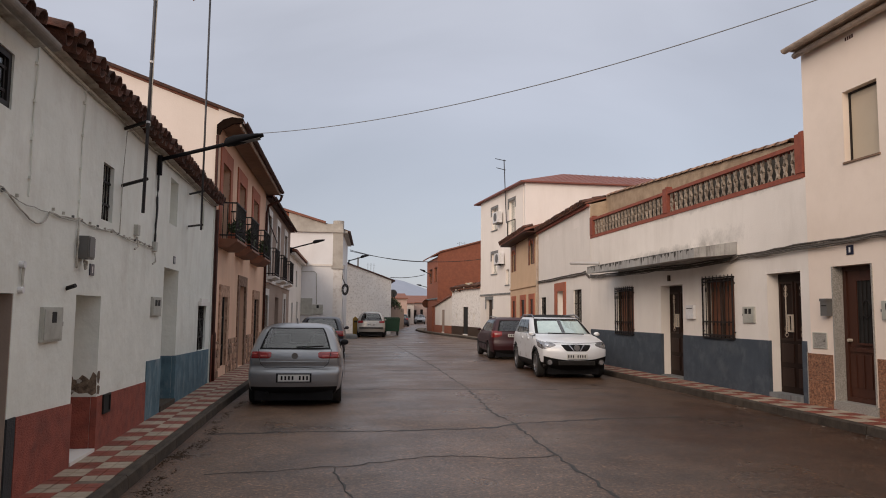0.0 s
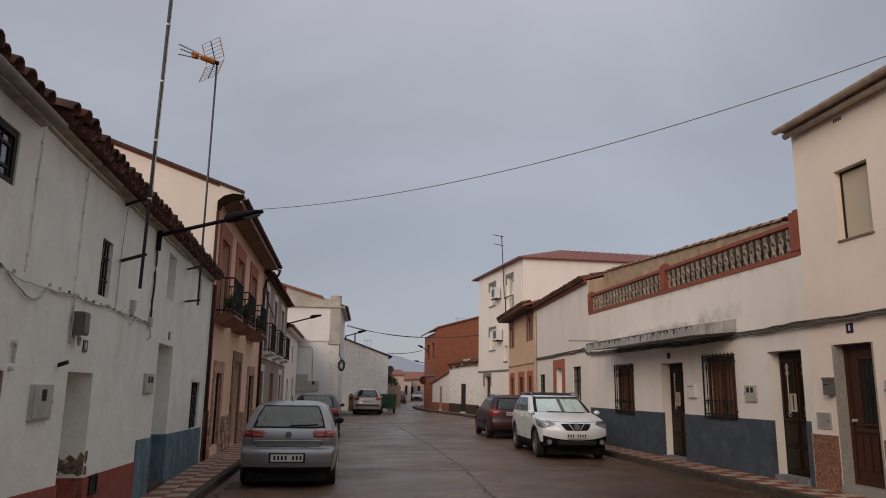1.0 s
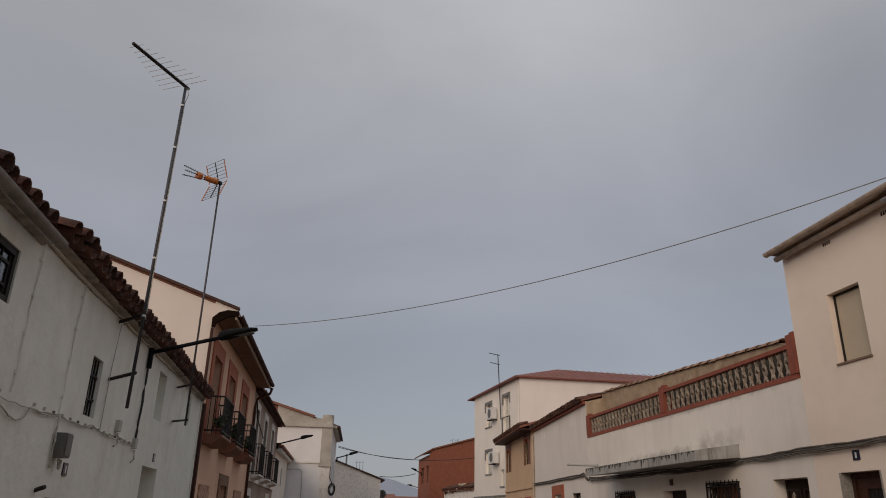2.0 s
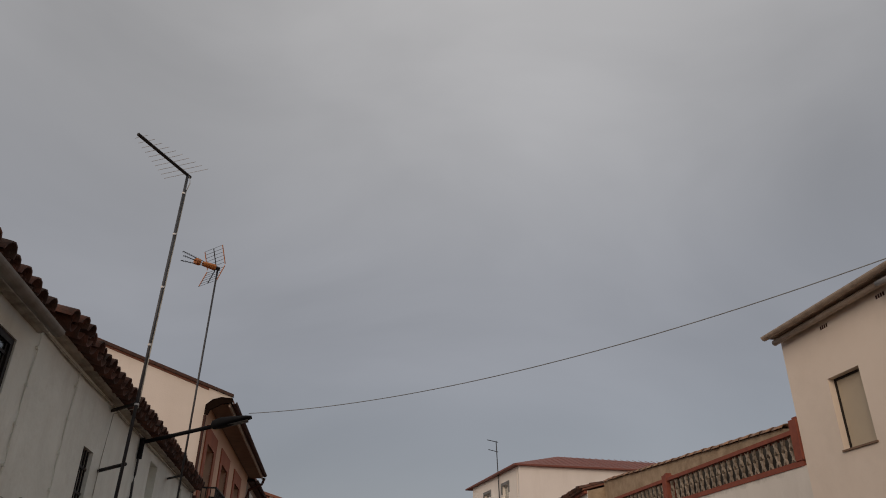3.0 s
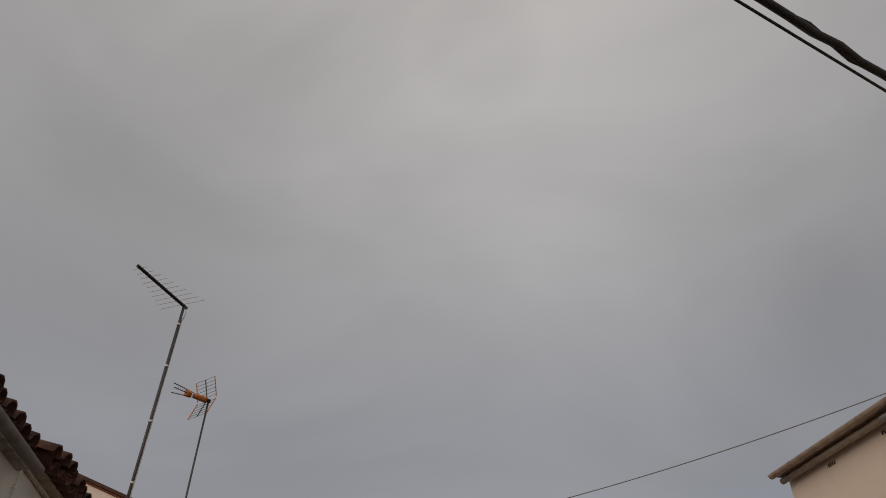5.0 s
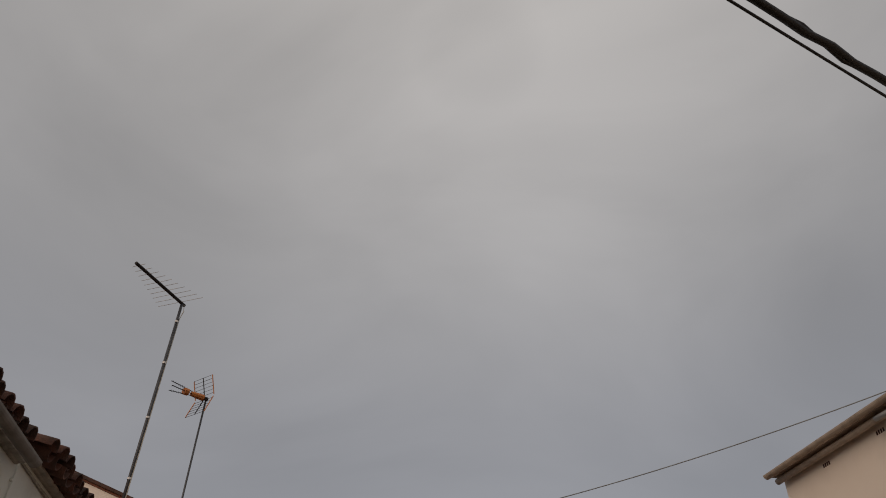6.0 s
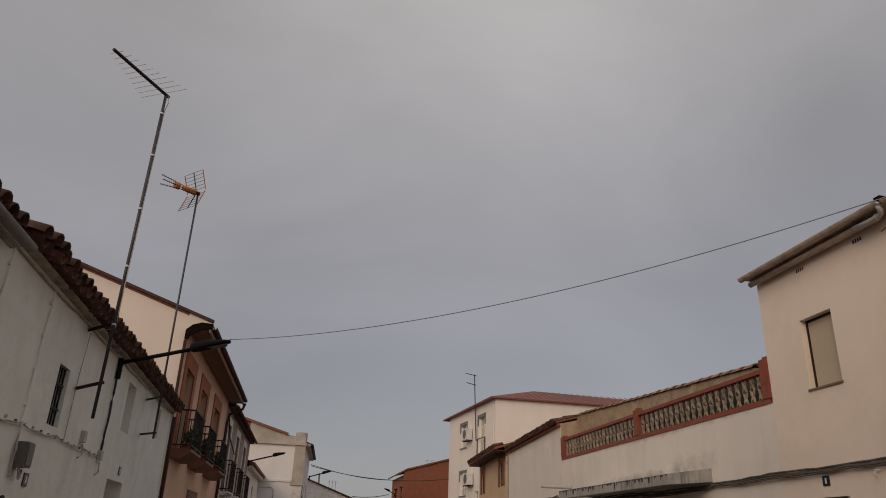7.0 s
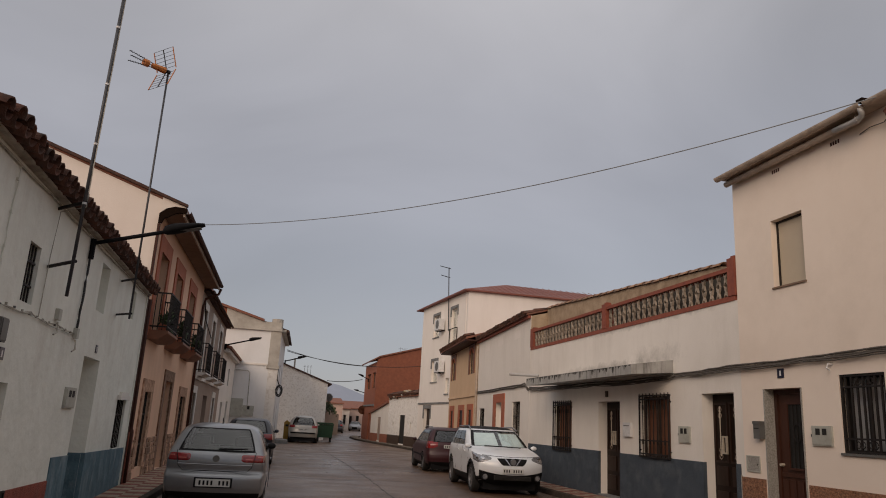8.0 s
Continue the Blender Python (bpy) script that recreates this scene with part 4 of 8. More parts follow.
M["coldwhite"] = surf("cold_white_plaster", (0.80, 0.80, 0.80), (0.73, 0.73, 0.73), 0.7, 0.9, bump=0.3, bscale=3, stain=(0.55, 0.53, 0.50), stain_amt=0.4, stain_scale=0.6, streak=0.4)
M["flakedwhite"] = surf("flaking_white_plaster", (0.78, 0.76, 0.73), (0.68, 0.65, 0.61), 1.5, 0.9, bump=0.4, bscale=8, stain=(0.30, 0.23, 0.17), stain_amt=0.8, stain_scale=2.2)
M["stainedwhite"] = surf("stained_plaster", (0.50, 0.47, 0.42), (0.36, 0.33, 0.29), 1.4, 0.9, bump=0.4, bscale=6, stain=(0.26, 0.22, 0.18), stain_amt=0.6, stain_scale=1.3, streak=0.6)
# ---------------------------------------------------------------- white corner house across the end of the row
h = thing("house", (-0.5, 46, 0), "tall white corner house with cornice, stained corner pilaster and tiled roof", "house")
WF = Facade((-2.6, 44.6), (0.72, 44.6), 1)
WS = Facade((0.72, 44.6), (1.25, 54.0), 1)
part("wall", pierced(WF, 0.0, 3.32, 0, 6.6, 0.3, []), M["coldwhite"], h)
part("wall", pierced(WS, 0.32, 9.3, 0, 6.6, 0.3, [(1.2, 2.2, 0.2, 2.5), (3.4, 4.3, 3.0, 4.8), (4.2, 5.1, 0.2, 2.5), (7.0, 8.0, 3.0, 4.8)]), M["coldwhite"], h)
for a, c, z0, z1 in ((1.2, 2.2, 0.2, 2.5), (4.2, 5.1, 0.2, 2.5)):
    recess(h, WS, a, c, z0, z1, 0.15, "redwood")
for a, c in ((3.4, 4.3), (7.0, 8.0)):
    recess(h, WS, a, c, 3.0, 4.8, 0.15, "dark", "window")
part("pilaster", fbox(BM(), WF, 2.72, 3.34, -0.2, 0.06, 4.5, 6.55), M["stainedwhite"], h, "weather-stained corner pilaster", bevel=0.02)
part("pilaster", fbox(BM(), WF, 2.78, 3.345, -0.2, 0.045, 0.0, 4.3), M["flakedwhite"], h, "flaking corner pilaster", bevel=0.02)
part("cornice", fbox(BM(), WF, 0.0, 3.36, -0.1, 0.14, 6.55, 6.72), M["stainedwhite"], h, bevel=0.03)
part("cornice", fbox(BM(), WS, 0.3, 9.3, -0.1, 0.28, 6.56, 6.72), M["stainedwhite"], h, bevel=0.03)
part("string_course", fbox(BM(), WF, 0.0, 2.66, -0.1, 0.05, 4.46, 4.58), M["white"], h, bevel=0.02)
part("capital", fbox(BM(), WF, 2.66, 3.40, -0.1, 0.12, 4.30, 4.50), M["stainedwhite"], h, bevel=0.03)
pp = BM()
prism(pp, [WF.p(0, -0.02, 6.7), WF.p(3.3, -0.02, 6.7), WF.p(3.3, -0.02, 7.1), WF.p(2.2, -0.02, 7.1), WF.p(0.0, -0.02, 7.75)], (0, 0.3, 0))
part("parapet", pp, M["stainedwhite"], h, "stained parapet gable")
tb = BM()
tube(tb, [(0.45, 44.95, 6.7), (0.45, 44.95, 7.32)], 0.34, 14)
part("corner_drum", tb, M["stainedwhite"], h, smooth=False)
rb = BM()
prism(rb, [(-9.0, 44.5, 9.6), (-0.35, 44.5, 7.1), (-0.35, 44.5, 7.24), (-9.0, 44.5, 9.75)], (0, 10, 0))
part("roof", rb, M["tilefar"], h)
rb = BM()
prism(rb, [(0.55, 44.9, 6.72), (1.2, 44.9, 6.62), (1.2, 44.9, 6.70), (-0.4, 44.9, 7.2)], (0.5, 9, 0))
part("eave", rb, M["tile"], h)
gw = BM()
prism(gw, [(-9.0, 44.7, 0), (-2.6, 44.7, 0), (-2.6, 44.7, 7.7), (-9.0, 44.7, 9.55)], (0, 0.2, 0))
part("side_wall", gw, M["brick"], h)
for a, c, z0, z1, lab in ((0.72, 1.55, 1.42, 2.46, "large grey metal electricity cabinet on the wall"), (1.56, 2.20, 1.5, 2.08, "smaller grey metal cabinet on the wall")):
    meter_box(WF, a, c, z0, z1, "meter", lab, 0 if a < 1 else 1, out=0.12)
lying_tube("wall_cable", [WF.p(0.72, 0.03, 2.46), WF.p(0.72, 0.03, 3.95), WF.p(0.9, 0.03, 4.1), WF.p(1.6, 0.03, 4.12), WF.p(1.75, 0.03, 4.0), WF.p(1.8, 0.03, 2.1)], 0.018, "palecable", "pale cable clipped to the white wall", "cable")
# coiled cable at the corner
cc = thing("cable_coil", (0.95, 44.3, 2.6), "coil of spare black cable hung on the corner", "cable coil")
for k in range(7):
    pts = [Vector((0.92 + math.sin(k * 2.3) * 0.03 + math.sin(a) * (0.20 - 0.012 * k), 44.48 - 0.02 * k, 3.02 + math.sin(k * 1.7) * 0.03 + math.cos(a) * (0.34 - 0.02 * k))) for a in [2 * math.pi * q / 18 for q in range(19)]]
    part("loop", tube(BM(), pts, 0.02, 5), M["blackcable"], cc)
lying_tube("wall_cable", [(0.78, 44.52, 4.4), (0.76, 44.5, 3.7), (0.95, 44.45, 3.3)], 0.03, "blackcable", "black cable running down the corner", "cable")

# ---------------------------------------------------------------- flaking white stone house with a lean gable
SG = Facade((1.0, 56.0), (4.75, 56.0), 1)
h = thing("house", (3, 58, 0), "white-painted rubble-stone house with flaking gable wall", "house")
sb = BM()
prism(sb, [SG.p(0, 0, 0), SG.p(3.75, 0, 0), SG.p(3.75, 0, 4.15), SG.p(-0.3, 0, 5.62)], (0, 0.4, 0))
M["flaking"] = surf("flaking_white_stone", (0.88, 0.86, 0.83), (0.80, 0.77, 0.73), 2.6, 0.92, bump=0.45, bscale=6, stain=(0.20, 0.16, 0.125), stain_amt=0.75, stain_scale=7)
part("wall", sb, M["flaking"], h)
part("side_wall", wbox(BM(), 4.45, 4.75, 56.4, 66, 0, 4.1), M["white"], h)
rb = BM()
prism(rb, [(0.5, 55.85, 5.68), (5.05, 55.85, 4.08), (5.05, 55.85, 4.17), (0.5, 55.85, 5.79)], (0.2, 10, 0))
part("roof", rb, M["tile"], h)
part("chimney", wbox(BM(), 2.1, 2.22, 57, 57.12, 4.9, 6.0), M["concrete"], h)
for x in (3.1, 3.35, 3.6):
    a = thing("roof_aerial", (x, 60, 5.2), "thin metal aerial mast on the roof", "aerial")
    part("mast", tube(BM(), [(x, 60, 4.5), (x, 60, 5.75)], 0.014, 5), M["galv"], a)
    part("crossbar", tube(BM(), [(x - 0.1, 60, 5.6), (x + 0.1, 60, 5.6)], 0.01, 5), M["galv"], a)

def dish(at, r, mat, label):
    """A round shallow dish on a wall bracket, turned towards the street."""
    x, y, z = at
    t = thing("satellite_dish", at, label, "satellite dish")
    b = BM()
    rings = []
    for q in (0.15, 0.45, 0.75, 1.0):
        rings.append([b.verts.new((x + r * q * math.cos(a), y - 0.10 * r * q * q, z + r * q * math.sin(a))) for a in [2 * math.pi * k / 18 for k in range(18)]])
    for A, B in zip(rings, rings[1:]):
        for k in range(18):
            b.faces.new((A[k], A[(k + 1) % 18], B[(k + 1) % 18], B[k]))
    b.faces.new(rings[0])
    bmesh.ops.solidify(b, geom=b.faces[:], thickness=0.015)
    part("reflector", b, M[mat], t, smooth=True)
    part("feed_arm", tube(BM(), [(x, y - 0.02, z - r), (x + 0.02, y - r * 0.9, z - 0.02)], 0.012, 5), M["iron"], t)
    part("bracket", tube(BM(), [(x, y + 0.02, z), (x, y + 0.15, z), (x - 0.05, y + 0.2, z - 0.05)], 0.02, 6), M["iron"], t)
    return t


dish((4.92, 56.1, 3.15), 0.3, "meterdark", "grey satellite dish on the corner of the stone house")
dish((8.42, 62.6, 2.45), 0.36, "shutterbrown", "rust-brown satellite dish on the brick house")

# garden wall, hedge and distant street
gb = BM()
prism(gb, [(4.85, 59.8, 0), (8.2, 79.5, 0), (8.2, 79.5, 2.0), (4.85, 59.8, 2.55)], (-0.2, 0.03, 0))
tagged(part("garden_wall", gb, M["taupe"]), "low brown garden wall beside the street", "wall", kind="structure")
far_specs = [((7.9, 95), (10.2, 95), 3.5, "brickfar", "far house with brick-red gable wall"), ((9.9, 105), (12.3, 105), 3.0, "cream", "far cream house with tiled roof"),
             ((12.2, 112), (15.2, 112), 3.2, "brickfar", "far low house with red walls"), ((13.5, 135), (24.0, 133), 4.2, "cream", "far pale house at the street's end")]
for a, c, hgt, mt, lab in far_specs:
    FF = Facade(a, c, 1)
    w = (Vector(c) - Vector(a)).length
    h = thing("house", (*a, 0), lab, "house")
    part("wall", pierced(FF, 0, w, 0, hgt, 0.3, [(w * 0.3, w * 0.45, 0.1, 2.1), (w * 0.65, w * 0.8, 1.0, 2.2)]), M[mt], h)
    recess(h, FF, w * 0.3, w * 0.45, 0.1, 2.1, 0.2, "darkwood")
    recess(h, FF, w * 0.65, w * 0.8, 1.0, 2.2, 0.2, "dark", "window")
    shell(h, FF, 0, w, hgt, 8, M[mt])
    slab_roof(h, FF, 0, w, hgt, 0.3, 0.7, 8, M["tilefar"])
hd = thing("hedge", (6.0, 70, 0), "dark green bushes hanging over the garden wall", "bush")
part("stem", tube(BM(), [(6.0, 70, 0), (6.1, 70, 1.8)], 0.06, 6, 0.03), M["frame"], hd)
for i in range(7):
    leaves("foliage", hd, (5.0 + 0.34 * i, 62 + i * 2.2, 2.45 - 0.06 * i + 0.18 * (i % 2)), (0.42, 1.2, 0.42), 420, leaf=0.14, seed=40 + i)

mt = BM()
prev = None
rnd = random.Random(8)
ridge = []
for k in range(61):
    x = -2600 + 5200 * k / 60
    base = 62 + 72 * math.exp(-((x - 190) / 200) ** 2) + 12 * math.sin(k * 0.7) + rnd.uniform(-4, 4)
    ridge.append((x, base))
for x, z in ridge:
    cur = (mt.verts.new((x, 2300, -5)), mt.verts.new((x, 2400, z * 0.6)), mt.verts.new((x, 2550, z)))
    if prev:
        mt.faces.new((prev[0], cur[0], cur[1], prev[1]))
        mt.faces.new((prev[1], cur[1], cur[2], prev[2]))
    prev = cur
tagged(part("backdrop", mt, M["hill"], smooth=True), "hazy blue-grey hills far beyond the village", "hills", kind="structure")

# ---------------------------------------------------------------- tall white house on the other side
h = thing("house", RF.p(5, -2, 0), "tall white house with beige roller blind and stone-tiled plinth", "house")
part("wall", pierced(RF, -9, 11.20, 0, 6.32, 0.3, [(9.46, 10.21, 4.11, 5.27), (9.72, 10.62, 0.13, 2.45), (8.13, 8.95, 1.5, 2.6), (4.5, 5.4, 0.13, 2.4)]), M["warmwhite"], h)
w = part("window", frame_of(BM(), RF, 9.462, 10.208, 4.112, 5.268, -0.16, -0.11, 0.035), M["iron"], h, "window with lowered beige roller blind")
for k in range(24):
    z = 4.14 + 1.11 * k / 24
    part("slat", fbox(BM(), RF, 9.49, 10.18, -0.15, -0.128 - 0.0008 * (k % 2), z, z + 0.0462), M["blind"], w)
part("sill", fbox(BM(), RF, 9.44, 10.23, -0.11, 0.025, 4.082, 4.112), M["tansoffit"], w, bevel=0.006)
# granite-lined doorway
db = BM()
fbox(db, RF, 10.595, 10.623, -0.24, 0.012, 0.13, 2.45)
fbox(db, RF, 9.717, 9.745, -0.24, 0.012, 0.13, 2.45)
part("door_jamb", db, M["granite"], h, "speckled granite door jamb")
part("doorstep", fbox(BM(), RF, 9.69, 10.65, -0.24, 0.03, 0.10, 0.27), M["granite"], h, bevel=0.008)
d = part("door", fbox(BM(), RF, 9.748, 10.592, -0.26, -0.20, 0.272, 2.448), M["redwood"], h, "red-brown varnished wooden door with barred glass panel")
part("door_frame", frame_of(BM(), RF, 9.748, 10.592, 0.272, 2.446, -0.199, -0.17, 0.07), M["redwood"], d, bevel=0.008)
part("door_glass", fbox(BM(), RF, 9.86, 10.30, -0.199, -0.19, 1.20, 2.22), M["dark"], d)
part("glass_moulding", frame_of(BM(), RF, 9.84, 10.32, 1.18, 2.24, -0.199, -0.165, 0.035), M["redwood"], d, bevel=0.006)
for k in range(5):
    s = 9.90 + 0.09 * k
    part("bar", tube(BM(), [RF.p(s, -0.175, 1.2), RF.p(s, -0.175, 2.22)], 0.009, 6), M["iron"], d)
part("ornament", tube(BM(), [RF.p(10.08 + 0.09 * math.cos(a), -0.172, 1.75 + 0.14 * math.sin(a)) for a in [2 * math.pi * q / 14 for q in range(15)]], 0.01, 5), M["iron"], d)
for k in range(4):
    s = 9.86 + 0.17 * k
    part("panel", fbox(BM(), RF, s, s + 0.13, -0.199, -0.185, 0.5, 1.02), M["redwood"], d, bevel=0.01)
part("panel", fbox(BM(), RF, 9.85, 10.5, -0.199, -0.178, 1.07, 1.13), M["redwood"], d, bevel=0.01)
part("door_knob", tube(BM(), [RF.p(10.47, -0.20, 1.25), RF.p(10.47, -0.13, 1.25)], 0.025, 8), M["brass"], d)
recess(h, RF, 4.5, 5.4, 0.13, 2.4, 0.2, "redwood")
# barred window with pale blind
w = window(h, RF, 8.13, 8.95, 1.5, 2.6, 0.10, "curtain", "iron", glassy=False)
part("sill", fbox(BM(), RF, 8.10, 8.98, -0.09, 0.03, 1.465, 1.50), M["meterdark"], w, bevel=0.006)
part("grille_frame", frame_of(BM(), RF, 8.134, 8.946, 1.504, 2.596, -0.05, -0.015, 0.032), M["iron"], w)
for k in range(7):
    s = 8.225 + 0.63 * k / 6
    part("bar", fbox(BM(), RF, s - 0.013, s + 0.013, -0.045, -0.02, 1.536, 2.564), M["iron"], w)
for z in (1.70, 2.42):
    part("crossbar", fbox(BM(), RF, 8.166, 8.914, -0.05, -0.015, z - 0.013, z + 0.013), M["iron"], w)
for z in (1.62, 2.49):
    for s in (8.43, 8.65):
        for sg in (-1, 1):
            part("scroll", tube(BM(), [RF.p(s + sg * (0.012 + 0.04 * (1 + math.cos(a)) * 0.8), -0.02, z + 0.045 * math.sin(a)) for a in [1.9 * math.pi * q / 12 for q in range(13)]], 0.008, 5), M["iron"], w)
shell(h, RF, -9, 11.20, 6.32, 8, M["warmwhite"])
slab_roof(h, RF, -9, 11.20, 6.325, 0.25, 1.5, 8, M["tilefar"], 0.025, ends=0.02)
part("soffit_board", fbox(BM(), RF, -9, 11.20, 0.0, 0.22, 6.30, 6.322), M["gutter"], h)
gutter_run(h, RF, 7.80, 11.25, 6.345, 0.29, 0.07)
gutter_run(h, RF, -9, 7.74, 6.335, 0.28, 0.065)
part("gutter_joint", fbox(BM(), RF, 7.72, 7.83, 0.22, 0.35, 6.35, 6.395), M["charred"], h, "dark debris over the gutter joint", bevel=0.015)
b = BM()
tube(b, [RF.p(11.20, 0.13, 6.235), RF.p(9.5, 0.13, 6.228), RF.p(8.05, 0.13, 6.22), RF.p(7.98, 0.18, 6.235)], 0.055, 10)
part("overflow_pipe", b, M["gutter"], h, smooth=True)
b = BM()
tube(b, [RF.p(7.84, 0.29, 6.30), RF.p(7.82, 0.28, 6.22), RF.p(7.85, 0.25, 6.175), RF.p(7.93, 0.23, 6.165), RF.p(8.12, 0.22, 6.17), RF.p(8.42, 0.22, 6.185)], 0.04, 10)
part("pipe_collar", tube(BM(), [RF.p(7.93, 0.23, 6.165), RF.p(7.97, 0.228, 6.166)], 0.05, 10), M["pvc"], h)
part("elbow_pipe", b, M["pvc"], h, smooth=True)
for s in (8.65, 10.0):
    for k in range(4):
        part("vent_slot", fbox(BM(), RF, s - 0.09 + 0.05 * k, s - 0.06 + 0.05 * k, -0.02, 0.006, 6.085, 6.145), M["downpipe"], h)

# cable anchor under the eave
ca = thing("cable_anchor", RF.p(7.45, 0.0, 6.1), "brown ceramic insulator on an iron hook under the eave", "insulator")
part("hook", tube(BM(), [RF.p(7.62, -0.02, 6.16), RF.p(7.55, 0.10, 6.17), RF.p(7.46, 0.16, 6.14)], 0.012, 6), M["iron"], ca)
ib = BM()
tube(ib, [RF.p(7.46, 0.16, 6.16), RF.p(7.46, 0.16, 6.11)], 0.05, 12, 0.085)
tube(ib, [RF.p(7.46, 0.16, 6.109), RF.p(7.46, 0.16, 6.05), RF.p(7.46, 0.16, 6.02)], 0.075, 12, 0.045)
part("insulator", ib, M["shutterbrown"], ca, smooth=True)
lying_tube("wall_cable", [RF.p(7.46, 0.16, 6.06), RF.p(7.65, 0.08, 6.03), RF.p(7.95, 0.03, 6.08), RF.p(8.15, 0.02, 6.05)], 0.007, "blackcable", "thin dark cable looped below the eave", "cable", 5)

# ---------------------------------------------------------------- parapet house
h = thing("house", RF.p(16, -2, 0), "white single-storey house with blue-grey plinth, concrete canopy and lattice parapet", "house")
HOLES = [(11.43, 12.42, 0.13, 2.425), (13.55, 14.74, 1.17, 2.42), (15.76, 16.90, 0.13, 2.355), (18.55, 19.75, 1.10, 2.36)]
def mildew(base, name, patches, colour=(0.17, 0.155, 0.135)):
    """A copy of a painted surface with blotches of grey mildew where rain splashes it: (centre, half length, half height, strength)."""
    m = base.copy()
    m.name = name
    nt = m.node_tree
    L = nt.links.new
    b = nt.nodes["Principled BSDF"]
    col = b.inputs["Base Color"].links[0].from_socket
    geo = nt.nodes.new("ShaderNodeNewGeometry")
    nz = nt.nodes.new("ShaderNodeTexNoise")
    nz.inputs["Scale"].default_value, nz.inputs["Detail"].default_value = 3.5, 9.0
    nz.inputs["Roughness"].default_value = 0.72
    L(geo.outputs["Position"], nz.inputs["Vector"])
    for c, lx, lz, amt in patches:
        sub = nt.nodes.new("ShaderNodeVectorMath")
        sub.operation = "SUBTRACT"
        L(geo.outputs["Position"], sub.inputs[0])
        sub.inputs[1].default_value = c
        scl = nt.nodes.new("ShaderNodeVectorMath")
        scl.operation = "MULTIPLY"
        L(sub.outputs[0], scl.inputs[0])
        scl.inputs[1].default_value = (1, 1 / lx, 1 / lz)
        ln = nt.nodes.new("ShaderNodeVectorMath")
        ln.operation = "LENGTH"
        L(scl.outputs[0], ln.inputs[0])
        df = nt.nodes.new("ShaderNodeMath")
        df.operation = "MULTIPLY_ADD"
        L(ln.outputs["Value"], df.inputs[0])
        df.inputs[1].default_value = -0.36
        L(nz.outputs[0], df.inputs[2])
        mr = nt.nodes.new("ShaderNodeMapRange")
        mr.inputs["From Min"].default_value, mr.inputs["From Max"].default_value = 0.16, 0.5
        mr.inputs["To Max"].default_value = amt
        L(df.outputs[0], mr.inputs[0])
        mx = nt.nodes.new("ShaderNodeMix")
        mx.data_type = "RGBA"
        L(mr.outputs[0], mx.inputs[0])
        L(col, mx.inputs[6])
        mx.inputs[7].default_value = (*colour, 1)
        col = mx.outputs[2]
    L(col, b.inputs["Base Color"])
    return m


M["mildewed"] = mildew(M["white"], "mildewed_white_paint", ((RF.p(14.2, 0, 3.24), 1.3, 0.30, 0.36), (RF.p(16.6, 0, 3.16), 2.8, 0.16, 0.5), (RF.p(15.6, 0, 4.06), 4.5, 0.10, 0.45)))
part("wall", pierced(RF, 11.202, 21.88, 0, 4.06, 0.3, HOLES), M["mildewed"], h)
shell(h, RF, 11.21, 21.88, 4.06, 8, M["white"])
fl = BM()
fbox(fl, RF, 11.41, 21.67, -7.7, -0.31, 3.9, 4.05)
part("roof_terrace", fl, M["concrete"], h)
b = plinth(RF, [(12.417, 13.0), (13.0, 15.763), (16.897, 21.88)], 0, 1.17)
part("plinth", b, M["slatedado"], h)
part("plinth", plinth(RF, [(11.30, 11.433)], 0, 1.20), M["slatedado"], h)
for a, c, z0, z1, stepz in ((11.43, 12.42, 0.22, 2.425, 0.22), (15.76, 16.90, 0.17, 2.355, 0.17)):
    part("doorstep", fbox(BM(), RF, a + 0.003, c - 0.003, -0.27, 0.02, 0.10, stepz), M["concrete"], h, bevel=0.008)
    d = part("door", fbox(BM(), RF, a + 0.01, c - 0.01, -0.28, -0.23, stepz + 0.004, z1 - 0.004), M["blackdoor"], h, "dark brown double door with brass grilles and pull handle")
    mid = (a + c) / 2
    for lo, hi in ((a + 0.06, mid - 0.03), (mid + 0.03, c - 0.06)):
        part("upper_panel", frame_of(BM(), RF, lo, hi, 1.18, z1 - 0.16, -0.229, -0.205, 0.035), M["darkwood"], d, bevel=0.006)
        for k in range(2):
            part("lower_panel", fbox(BM(), RF, lo + 0.03, hi - 0.03, -0.229, -0.21, stepz + 0.12 + 0.44 * k, stepz + 0.46 + 0.44 * k), M["darkwood"], d, bevel=0.012)
        cs = (lo + hi) / 2
        part("brass_rod", tube(BM(), [RF.p(cs, -0.2, 1.3), RF.p(cs, -0.2, z1 - 0.22)], 0.011, 6), M["brass"], d)
        for zc in (1.35, z1 - 0.34):
            for sg in (-1, 1):
                pts = [RF.p(cs + sg * 0.05 * math.sin(q), -0.2, zc + 0.11 * (q / math.pi - 1)) for q in [2 * math.pi * k / 12 for k in range(13)]]
                part("brass_scroll", tube(BM(), pts, 0.0045, 5), M["gutter"], d)
    part("pull_handle", frame_of(BM(), RF, mid + 0.02, mid + 0.16, 1.34, 1.66, -0.205, -0.17, 0.028), M["brass"], d, "pale brass rectangular pull handle")
for a, c, z0, z1 in (HOLES[1], HOLES[3]):
    window(h, RF, a, c, z0, z1, 0.06, "shutterbrown", "frame", glassy=False)
    cage(h, RF, a - 0.02, c + 0.02, z0 - 0.03, z1 + 0.03, 0.05, 8)
M["canopyslab"] = surf("streaked_concrete", (0.42, 0.415, 0.40), (0.31, 0.305, 0.29), 3, 0.92, bump=0.3, bscale=30, stain=(0.045, 0.042, 0.036), stain_amt=1.0, stain_scale=9, streak=0.10)
